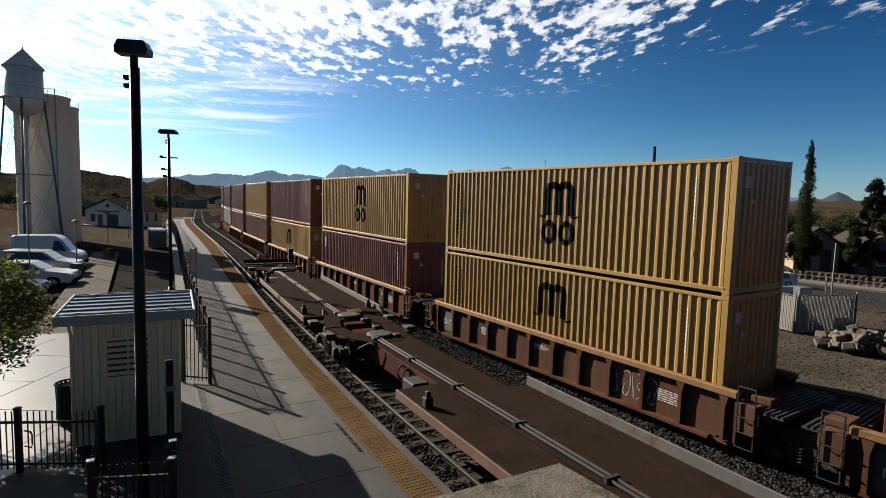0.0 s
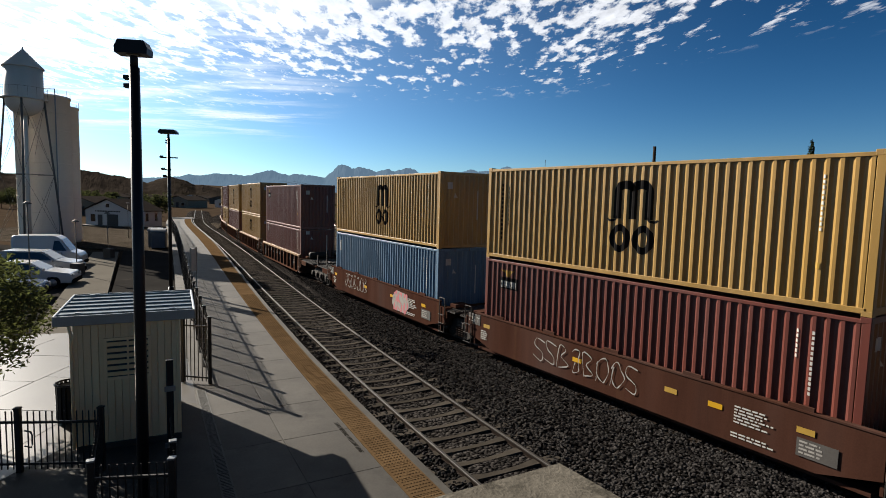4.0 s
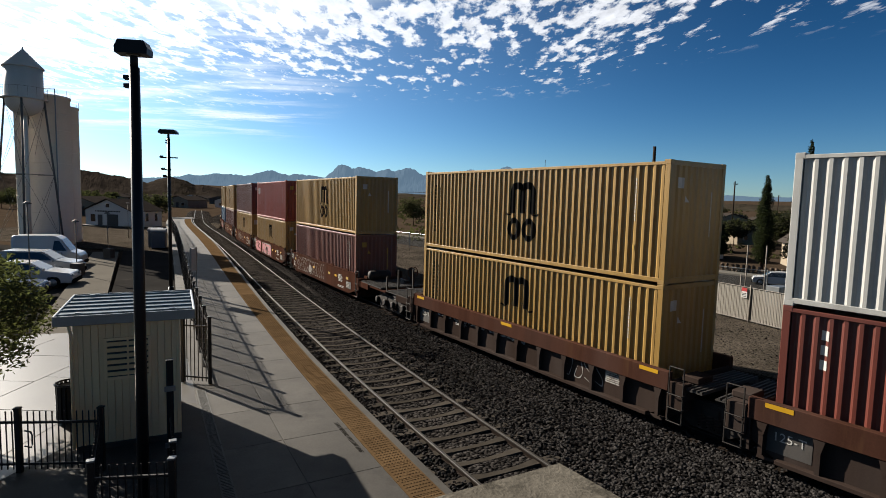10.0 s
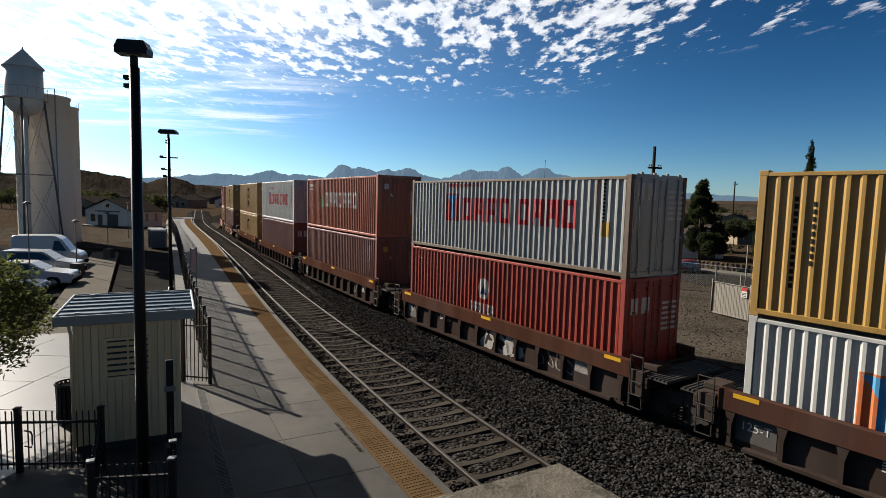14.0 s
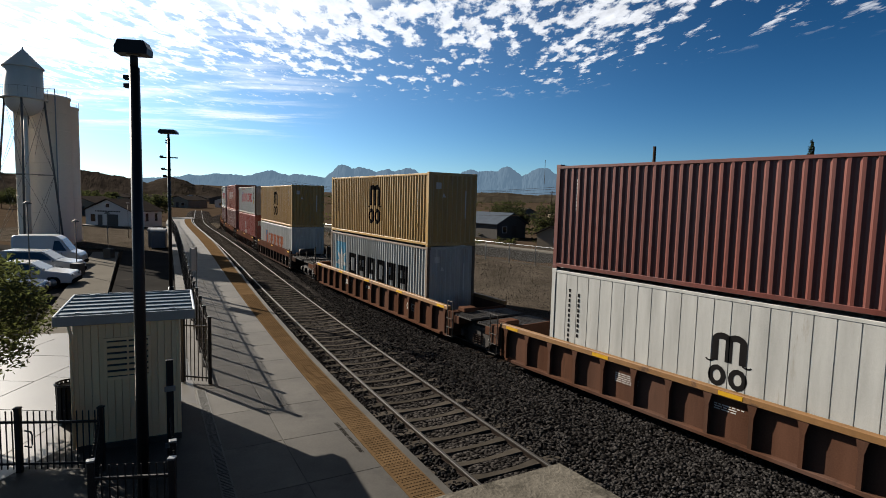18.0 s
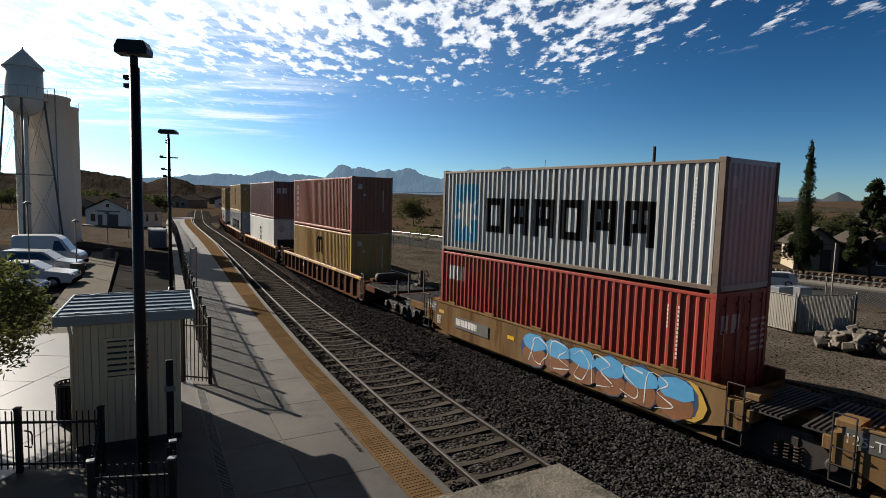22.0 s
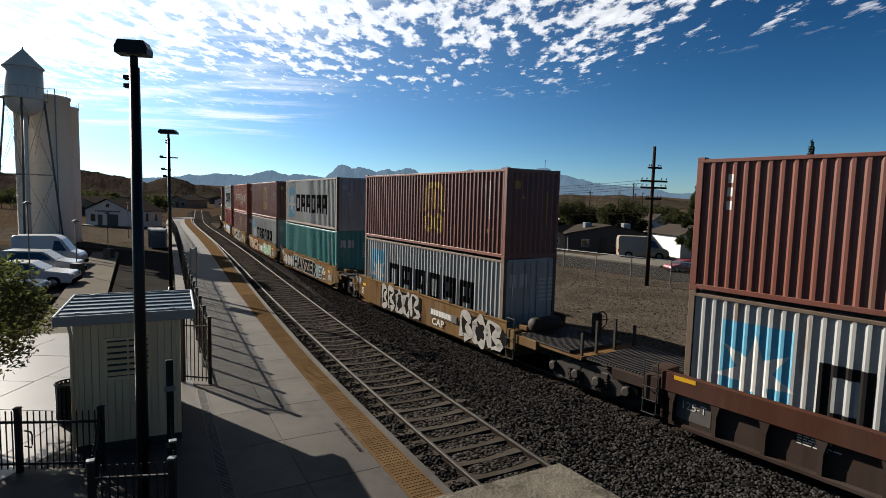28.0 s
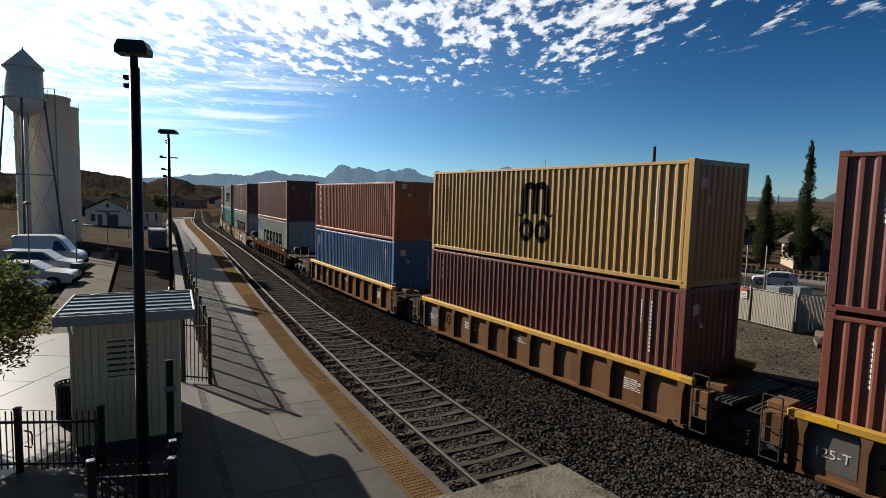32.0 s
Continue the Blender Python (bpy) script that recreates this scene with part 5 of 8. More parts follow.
PLASTICG = mat("grey_plastic_bin", (0.16, 0.17, 0.19), 0.6, 0, 0.1, 4, 40, 0.05)
STUCCO = mat("beige_stucco", (0.42, 0.35, 0.26), 0.9, 0, 0.1, 0.8, 25, 0.2, (0.32, 0.26, 0.19), 0.3)
GREYSIDE = mat("grey_siding", (0.14, 0.133, 0.125), 0.85, 0, 0.15, 0.8, 25, 0.15)
SHINGLE = mat("brown_grey_shingles", (0.075, 0.064, 0.057), 0.9, 0, 0.25, 1.0, 18, 0.35, (0.05, 0.042, 0.037), 0.4)
WOODP = mat("dark_creosoted_pole", (0.055, 0.040, 0.030), 0.9, 0, 0.3, 1.5, 30, 0.25)
BARK = mat("grey_brown_bark", (0.10, 0.075, 0.055), 0.95, 0, 0.35, 3, 25, 0.5)
STONE = mat("pale_grey_concrete_rubble", (0.20, 0.175, 0.15), 0.9, 0, 0.25, 2.0, 25, 0.4, per_piece=0.25)
SIGNW = mat("white_sign_face", (0.70, 0.70, 0.68), 0.5, 0, 0.05, 3, 30, 0)
SIGNR = mat("red_sign_ink", (0.45, 0.03, 0.03), 0.5, 0, 0.05, 3, 30, 0)
SLATW = mat("white_privacy_slats", (0.30, 0.275, 0.235), 0.6, 0, 0.12, 1.5, 30, 0.08, per_piece=0.08)


def leaf_mat(name, base):
    m = mat(name, base, 0.85, 0, 0.35, 1.5, 12, 0)
    bs = m.node_tree.nodes["Principled BSDF"]
    nt = m.node_tree      # light passes through thin leaves
    thin, mix = nt.nodes.new("ShaderNodeBsdfTranslucent"), nt.nodes.new("ShaderNodeMixShader")
    thin.inputs["Color"].default_value = (base[0] * 1.3, base[1] * 1.5, base[2] * 0.8, 1)
    mix.inputs[0].default_value = 0.25
    nt.links.new(bs.outputs[0], mix.inputs[1])
    nt.links.new(thin.outputs[0], mix.inputs[2])
    nt.links.new(mix.outputs[0], nt.nodes["Material Output"].inputs["Surface"])
    return m


LEAF = leaf_mat("olive_green_leaves", (0.085, 0.086, 0.05))
NEEDLE = leaf_mat("dark_green_needles", (0.034, 0.040, 0.024))
DRY = leaf_mat("dusty_dark_green_leaves", (0.046, 0.046, 0.032))
SCRUB = leaf_mat("grey_green_scrub", (0.055, 0.052, 0.030))
G = -0.2      # level of the yards and lots


def flat_poly(name, pts, z, depth, material, label, category):
    """A paved area: an outline with real thickness."""
    bm = bmesh.new()
    vs = [bm.verts.new((x, y, z)) for x, y in pts]
    f = bm.faces.new(vs)
    r = bmesh.ops.extrude_face_region(bm, geom=[f])
    for v in r["geom"]:
        if isinstance(v, bmesh.types.BMVert):
            v.co.z -= depth
    return tagged(part(name, bm, material), label, category, "", "structure")


# tactile strip, slab by slab, and the platform's paving slabs
def paving():
    s, n = -9.0, 0
    while s < 100:
        ln = 0.61 if s < 70 else 2.44
        a, b = s + 0.006, s + ln - 0.006
        bm = bmesh.new()
        pts = [NEAR.at(a, edge(a) - 0.17, PLAT + 0.006), NEAR.at(a, -2.35, PLAT + 0.006), NEAR.at(b, -2.35, PLAT + 0.006), NEAR.at(b, edge(b) - 0.17, PLAT + 0.006)]
        f = bm.faces.new([bm.verts.new(p) for p in pts])
        r = bmesh.ops.extrude_face_region(bm, geom=[f])
        for v in r["geom"]:
            if isinstance(v, bmesh.types.BMVert):
                v.co.z -= 0.03
        if s < 14:      # raised domes where the platform is close
            rows = 6
            for i in range(rows):
                for j in range(8):
                    sa = a + (i + 0.5) * (b - a) / rows
                    o = edge(sa) - 0.20 - (j + 0.5) * (2.35 + edge(sa) - 0.24) / 8
                    c = NEAR.at(sa, o, PLAT + 0.006)
                    top = [bm.verts.new(c + Vector((0.02 * math.cos(q), 0.02 * math.sin(q), 0.007))) for q in (0.8, 2.4, 3.9, 5.5)]
                    base = [bm.verts.new(c + Vector((0.032 * math.cos(q), 0.032 * math.sin(q), 0.0))) for q in (0.8, 2.4, 3.9, 5.5)]
                    bm.faces.new(top)
                    for q in range(4):
                        bm.faces.new((base[q], base[(q + 1) % 4], top[(q + 1) % 4], top[q]))
        part("tactile_slab", bm, GROUND["tactile"], platform)
        s += ln
        n += 1
    s = -11.0
    while s < 100:
        ln = 1.9 if s < 60 else 6
        for o0, o1 in ((-2.37, -3.75), (-3.765, -5.15)):
            bm = bmesh.new()
            f = bm.faces.new([bm.verts.new(NEAR.at(q, o, PLAT + 0.002)) for q, o in ((s + 0.008, o0), (s + 0.008, o1), (s + ln - 0.008, o1), (s + ln - 0.008, o0))])
            r = bmesh.ops.extrude_face_region(bm, geom=[f])
            for v in r["geom"]:
                if isinstance(v, bmesh.types.BMVert):
                    v.co.z -= 0.03
            part("paving_slab", bm, GROUND["concrete"], platform)
        s += ln
    # drain channel with its grates
    p, q = Vector((-6.12, 13.81, PLAT)), Vector((-3.2, 8.35, PLAT))
    d = (q - p).normalized()
    ang = math.degrees(math.atan2(d.y, d.x))
    bm = boxes((0, 0.58, -0.11, -0.085, 0, 0.012), (0, 0.58, 0.085, 0.11, 0, 0.012), (0, 0.025, -0.085, 0.085, 0, 0.012), *[(x, x + 0.028, -0.085, 0.085, 0.0, 0.01) for x in np.arange(0.06, 0.57, 0.055)])
    me = mesh_of("drain_grate", bm, mat("dull_drain_iron", (0.10, 0.10, 0.095), 0.7, 0.3, 0.3, 6, 50, 0.2))
    drain = empty("trench_drain", pose(p.x, p.y, PLAT + 0.004, 0, 0, ang), "long steel trench drain set in the concrete platform", "drain")
    for i in range(int((q - p).length / 0.6)):
        part("drain_grate", me, None, drain, "", pose(i * 0.6, 0, 0))
    part("drain_channel", boxes((0, (q - p).length, -0.09, 0.09, -0.01, -0.002)), RUBBER, drain)


paving()
plaza = flat_poly("plaza", [(-3.2, 2.0), (-3.3, 8.2), (-5.6, 12.6), (-7.6, 16.4), (-12.4, 19.5), (-30, 12), (-30, 2)], 0.19, 0.4, GROUND["plaza"], "pale concrete plaza beside the station platform", "pavement")
for i in range(6):
    for j in range(7):
        x, y = -8.2 - i * 2.4, 7.6 + j * 2.3 - i * 0.4
        if y > 17.5 - (i > 2) * 1.0 or (i < 1 and y > 15):
            continue
        part("paving_slab", boxes((x - 2.38, x - 0.01, y + 0.01, y + 2.28, 0.15, 0.196 + 0.002 * ((i * 3 + j) % 3))), GROUND["plaza"], plaza)
flat_poly("apron", [(-2.4, 2.0), (-2.5, 8.2), (-4.9, 12.6), (-6.9, 13.2), (-7.35, 10.2), (-7.6, 8.8), (-8.15, 2.0)], 0.1985, 0.1, GROUND["concrete"], "grey concrete apron in front of the shed", "pavement")
flat_poly("planting_bed", [(-7.5, 10.9), (-8.5, 14.6), (-10.0, 17.2), (-8.8, 17.4), (-7.2, 15.2), (-6.6, 13.4)], 0.205, 0.2, GROUND["gravel"], "narrow bed of reddish gravel behind the shed", "gravel bed")
flat_poly("parking_lot", [(-12.6, 20.0), (-29.0, 50.0), (-24.6, 51.0), (-18.0, 38.0), (-9.6, 21.0), (-7.9, 16.8)], G + 0.02, 0.2, GROUND["asphalt"], "dark worn asphalt lot behind the fence", "asphalt")
flat_poly("side_road", [(-14.5, 19.5), (-29.5, 47.5), (-60, 60), (-60, 16), (-30, 12.5)], G + 0.015, 0.2, GROUND["asphalt"], "dark asphalt parking bays beside the walkway", "asphalt")
flat_poly("walkway", [(-12.0, 18.8), (-28.2, 47.9), (-30.0, 47.2), (-14.1, 18.3)], G + 0.16, 0.3, GROUND["paleconcrete"], "raised pale concrete walkway with a kerb", "pavement")
flat_poly("dirt_lot", [(-24.4, 51.2), (-28.6, 50.4), (-60, 62), (-60, 100), (-40, 100), (-30, 72)], G + 0.012, 0.1, GROUND["gravel"], "bare brown dirt lot before the white house", "dirt")


def picket_panel(length, height, base, parent, pitch=0.10, thick=0.017):
    """Two rails and upright pickets between two posts; each a part."""
    for z in (base + 0.12, base + height - 0.22):
        part("fence_rail", boxes((0, length, -0.018, 0.018, z, z + 0.04)), BLACK, parent)
    n = int(length / pitch)
    me = PICKETS.setdefault((round(height, 2), base), mesh_of("picket", boxes((-thick / 2, thick / 2, -thick / 2, thick / 2, base + 0.04, base + height)), BLACK))
    for i in range(1, n):
        part("picket", me, None, parent, "", pose(i * length / n, 0, 0))


PICKETS = {}


def fence_run(a, b, height, label, group, posts=(True, True), cap=False):
    a, b = Vector(a), Vector(b)
    d = b - a
    f = empty("fence_panel", pose(a.x, a.y, a.z, 0, 0, math.degrees(math.atan2(d.y, d.x))), label, "fence", group)
    ln = math.hypot(d.x, d.y)
    for k, on in enumerate(posts):
        if on:
            x = k * ln
            post = part("post", boxes((x - 0.045, x + 0.045, -0.045, 0.045, 0, height + 0.06), bevel=0.006), BLACK, f)
            part("post_cap", boxes((x - 0.055, x + 0.055, -0.055, 0.055, height + 0.06, height + 0.09), bevel=0.008), GALV if cap else BLACK, post)
    picket_panel(ln, height, 0.02, f)
    return f


s = 0.8
k = 0
while s < 96:
    ln = 1.62 if s < 50 else 4.86
    if s < 24:
        fence_run(NEAR.at(s, -4.75, PLAT), NEAR.at(s + ln, -4.75, PLAT), 1.72, "black steel picket fence panel along the platform", "platform fence", (True, False))
    else:
        a, b = NEAR.at(s, -4.75, PLAT), NEAR.at(s + ln, -4.75, PLAT)
        d = b - a
        f = empty("fence_panel", pose(a.x, a.y, a.z, 0, 0, math.degrees(math.atan2(d.y, d.x))), "black steel picket fence panel along the platform", "fence", "platform fence")
        part("post", boxes((-0.045, 0.045, -0.045, 0.045, 0, 1.78)), BLACK, f)
        part("fence_rail", boxes((0, ln, -0.018, 0.018, 0.14, 0.18)), BLACK, f)
        part("fence_rail", boxes((0, ln, -0.018, 0.018, 1.5, 1.54)), BLACK, f)
        part("pickets", boxes(*[(x, x + 0.016, -0.008, 0.008, 0.06, 1.72) for x in np.arange(0.12, ln, 0.12 if s < 60 else 0.24)]), BLACK, f)
    s += ln
# words stamped into the slabs beside the strip; groove shade painted as dark letters
text_mesh("STAY BEHIND YELLOW LINE", 0.125, mat("painted_letter_shade", (0.05, 0.045, 0.04), 0.9), pose(-1.93, 11.22, PLAT + 0.008, 0, 0, -60.4), platform, "stamped_words")
# return panel from the fence to the shed
p = NEAR.at(0.8, -4.75, PLAT)
fence_run((p.x, p.y, PLAT), (p.x - 0.75, p.y + 0.1, PLAT), 1.72, "short black picket panel closing the gap beside the shed", "platform fence", (False, True))
fence_run((-9.6, 9.22, PLAT), (-7.40, 9.42, PLAT), 1.1, "black steel picket panel beside the plaza gate", "gate fence", (False, True))
gate = fence_run((-7.34, 9.42, PLAT), (-6.03, 9.57, PLAT), 1.1, "closed black steel picket gate with a pull handle", "gate fence", (False, True))
hd = bmesh.new()
tube(hd, [(0.06, -0.03, 0.78), (0.20, -0.09, 0.78), (0.22, -0.09, 0.72), (0.22, -0.09, 0.56), (0.20, -0.09, 0.50), (0.06, -0.03, 0.50)], 0.014, 8)
part("pull_handle", hd, BLACK, gate, "bent tubular pull handle")
fence_run((-4.95, 7.59, PLAT), (-6.03, 9.50, PLAT), 1.1, "black steel picket panel running towards the shed", "gate fence", (True, False), True)
fence_run((-4.90, 7.57, PLAT), (-3.86, 7.74, PLAT), 1.1, "low black steel picket panel with pale post caps", "gate fence", (False, True), True)
fence_run((-3.86, 7.80, PLAT), (-4.12, 8.30, PLAT), 1.1, "black steel picket panel seen along its length", "gate fence", (False, True), True)
fence_run((-4.14, 8.36, PLAT), (-4.86, 9.72, PLAT), 1.12, "black steel picket panel seen along its length", "gate fence", (False, False))
tall = empty("gate_post", pose(-4.88, 9.76, PLAT, 0, 0, 26), "tall black square steel gate post with hinges", "post")
part("post", boxes((-0.06, 0.06, -0.06, 0.06, 0, 2.02), bevel=0.008), BLACK, tall)
for z in (0.4, 1.45):
    part("hinge", boxes((-0.09, 0.09, -0.085, -0.06, z, z + 0.1), bevel=0.008), GALV, tall)


def shed():
    """A small cream shed with grooved board siding, a louvred vent and a low standing-seam roof."""
    W, D, H = 1.75, 2.25, 2.56
    sh = empty("utility_shed", pose(-6.88, 10.22, PLAT, 0, 0, 26), "small cream board-sided utility shed with a flat metal roof", "shed")
    n = 14
    for i in range(n):
        w = W / n
        part("siding_board", boxes((i * w + 0.004, (i + 1) * w - 0.004, -0.02 + 0.003 * (i % 2), 0.02, 0.12, H), bevel=0.003), CREAM, sh)
    for i in range(14):
        w = D / 14
        for x in (0.0, W):
            part("siding_board", boxes((x - 0.02, x + 0.02, 0.02 + i * w + 0.004, 0.02 + (i + 1) * w - 0.004, 0.12, H)), CREAM, sh)
    part("wall_core", boxes((0.03, W - 0.03, 0.025, D, 0.0, H)), CREAM, sh)
    part("base_trim", boxes((-0.03, W + 0.03, -0.03, D + 0.03, 0, 0.13), bevel=0.01), GROUND["concrete"], sh)
    for x in (-0.035, W - 0.04):
        part("corner_trim", boxes((x, x + 0.075, -0.038, 0.03, 0.13, H), bevel=0.004), CREAM, sh)
    # backing sheet coloured dark to stand for the shade between the louvres
    vent = part("vent", boxes((0.50, 1.22, -0.034, -0.018, 1.42, 2.16)), mat("vent_backing_shade_colour", (0.10, 0.095, 0.085), 0.9), sh, "white louvred wall vent")
    part("vent_frame", boxes((0.46, 0.51, -0.055, -0.015, 1.38, 2.20), (1.21, 1.26, -0.055, -0.015, 1.38, 2.20), (0.51, 1.21, -0.055, -0.015, 1.38, 1.43), (0.51, 1.21, -0.055, -0.015, 2.15, 2.20), (0.845, 0.875, -0.05, -0.02, 1.43, 2.15)), CREAM, vent)
    for i in range(6):
        z = 1.45 + i * 0.117
        bm = bmesh.new()
        box(bm, 0.51, 1.21, -0.01, 0.0, 0, 0.10, Matrix.Translation((0, -0.022, z)) @ Matrix.Rotation(radians(28), 4, "X"))
        part("louvre_slat", bm, CREAM, vent)
    roof = part("roof", boxes((-0.30, W + 0.28, -0.11, D + 0.12, H + 0.02, H + 0.10), bevel=0.01), ROOFM, sh, "low blue-grey standing-seam metal roof")
    part("fascia", boxes((-0.33, W + 0.31, -0.15, -0.11, H - 0.06, H + 0.13), (-0.34, -0.30, -0.11, D + 0.12, H - 0.06, H + 0.13), (W + 0.28, W + 0.32, -0.11, D + 0.12, H - 0.06, H + 0.13), (-0.33, W + 0.31, D + 0.12, D + 0.16, H - 0.06, H + 0.13), bevel=0.008), GALV, sh, "pale metal roof trim and gutter")
    for i in range(6):
        y = 0.05 + i * 0.42
        part("roof_seam", boxes((-0.29, W + 0.27, y, y + 0.025, H + 0.10, H + 0.135)), ROOFM, roof)
    for x, y in ((0.05, 0.1), (W - 0.1, 0.1), (0.05, D - 0.1), (W - 0.1, D - 0.1)):
        part("roof_clip", boxes((x - 0.05, x + 0.05, y - 0.03, y + 0.03, H + 0.1, H + 0.15)), GALV, roof)
    bm = bmesh.new()
    tube(bm, [(-0.1, -0.1, H + 0.0), (-0.06, -0.06, H - 0.25), (-0.06, -0.06, 0.1)], 0.03, 8)
    part("downpipe", bm, CREAM, sh)


shed()


def station_lamp(x, y, h, head_w, extras):
    lp = empty("street_lamp", pose(x, y, PLAT, 0, 0, 10), "tall dark steel platform lamp with a flat shoebox head", "lamp", "platform lamps")
    bm = bmesh.new()
    tube(bm, [(0, 0, 0.0), (0, 0, h - 0.35)], 0.09, 16, 0.075)
    part("pole", bm, BLACK, lp)
    bm = bmesh.new()
    lathe(bm, [(0.2, 0.0), (0.2, 0.03), (0.14, 0.06), (0.125, 0.22)], 16)
    part("base_cover", bm, BLACK, lp)
    bm = bmesh.new()
    tube(bm, [(0, 0, h - 0.36), (0, 0, h - 0.12)], 0.055, 12)
    part("neck", bm, BLACK, lp)
    bm = bmesh.new()
    w = head_w / 2
    extrude_poly(bm, [(-w, h - 0.17), (w, h - 0.17), (w * 1.02, h - 0.08), (w * 0.8, h + 0.02), (-w * 0.8, h + 0.02), (-w * 1.02, h - 0.08)], -w * 0.62, w * 0.62)
    bmesh.ops.transform(bm, matrix=Matrix.Rotation(math.pi / 2, 4, "Z"), verts=bm.verts[:])
    head = part("lamp_head", bm, BLACK, lp, "flat dark lamp head")
    part("lens", boxes((-w * 0.4, w * 0.4, -w * 0.3, w * 0.3, h - 0.185, h - 0.172)), mat("frosted_lens", (0.5, 0.47, 0.40), 0.3), head)
    for z, a, b in extras:
        part("arm", boxes((-a, b, -0.04, 0.04, z - 0.03, z + 0.03), (-a, -a + 0.15, -0.07, 0.07, z, z + 0.09), bevel=0.01), BLACK, lp)
    for z in (h - 0.5, h - 0.62):
        part("clamp", boxes((-0.14, -0.06, -0.05, 0.05, z - 0.03, z + 0.03), bevel=0.005), BLACK, lp)


station_lamp(-4.65, 8.41, 7.2, 0.44, ())
station_lamp(-13.85, 28.0, 8.1, 0.82, ((6.75, 0.42, 0.42), (6.15, 0.35, 0.1), (5.8, 0.28, 0.1)))


def round_bin(x, y):
    b = empty("litter_bin", pose(x, y, PLAT), "round black slatted steel litter bin", "bin")
    for i in range(18):
        a = 2 * math.pi * i / 18
        part("slat", boxes((0.24, 0.26, -0.03, 0.03, 0.05, 0.82)), BLACK, b, "", pose(0, 0, 0, 0, 0, math.degrees(a)))
    bm = bmesh.new()
    tube(bm, [(0.27 * math.cos(a), 0.27 * math.sin(a), 0.84) for a in np.linspace(0, 2 * math.pi, 21)], 0.022, 8, caps=False)
    part("rim", bm, BLACK, b)
    bm = bmesh.new()
    lathe(bm, [(0.22, 0.03), (0.23, 0.8)], 16)
    part("liner", bm, RUBBER, b)


round_bin(-8.05, 11.72)

sign = empty("platform_sign", pose(-11.6, 25.6, PLAT, 0, 0, 92), "narrow pale sign board on two grey posts beside the fence", "sign")
for x in (-0.32, 0.32):
    part("post", boxes((x - 0.025, x + 0.025, -0.025, 0.025, 0, 2.5)), GALV, sign)
part("board", boxes((-0.31, 0.31, -0.015, 0.015, 1.4, 2.45)), SIGNW, sign)

# grey wheeled bins by the dirt lot
for i, (x, y) in enumerate(((-27.3, 53.0), (-28.2, 54.2))):
    d = empty("waste_container", pose(x, y, G, 0, 0, 20), "tall grey plastic waste container with a rounded pale lid", "bin")
    part("body", boxes((-0.62, 0.62, -0.6, 0.6, 0.08, 1.62), bevel=0.06), PLASTICG, d)
    bm = bmesh.new()
    extrude_poly(bm, [(-0.66, 1.62), (0.66, 1.62), (0.6, 1.8), (0.3, 1.92), (-0.3, 1.92), (-0.6, 1.8)], -0.66, 0.66)
    part("lid", bm, mat("pale_grey_lid", (0.36, 0.37, 0.38), 0.5), d)
    for sx in (-0.5, 0.5):
        bm = bmesh.new()
        lathe(bm, [(0.1, -0.04), (0.1, 0.04)], 12, Matrix.Translation((sx, -0.5, 0.1)) @ Matrix.Rotation(math.pi / 2, 4, "Y"))
        part("wheel", bm, RUBBER, d)


# ---- trees ----


def leaf_cloud(centres, count, size, seed, flat=0.0):
    """Many small bent leaves round a list of (centre, radius)."""
    rnd = random.Random(seed)
    vs, fs = [], []
    weights = [r ** 2 for _, r in centres]
    for (c, r) in rnd.choices(centres, weights, k=count):
        d = Vector((rnd.gauss(0, 1), rnd.gauss(0, 1), rnd.gauss(0, 1)))
        d.normalize()
        p = Vector(c) + d * r * rnd.uniform(0.35, 1.05) ** 0.7
        a = Vector((rnd.gauss(0, 1), rnd.gauss(0, 1), rnd.gauss(0, 0.6))).normalized()
        b = a.cross(Vector((rnd.gauss(0, 1), rnd.gauss(0, 1), rnd.gauss(0, 1)))).normalized()
        l, w = size * rnd.uniform(0.6, 1.4), size * rnd.uniform(0.25, 0.45)
        n = a.cross(b) * w * 0.5
        i = len(vs)
        vs += [p - a * l, p + b * w + n, p + a * l, p - b * w + n]
        fs += [(i, i + 1, i + 2), (i, i + 2, i + 3)]
    me = bpy.data.meshes.new("crown")
    me.from_pydata([tuple(v) for v in vs], [], fs)
    return me


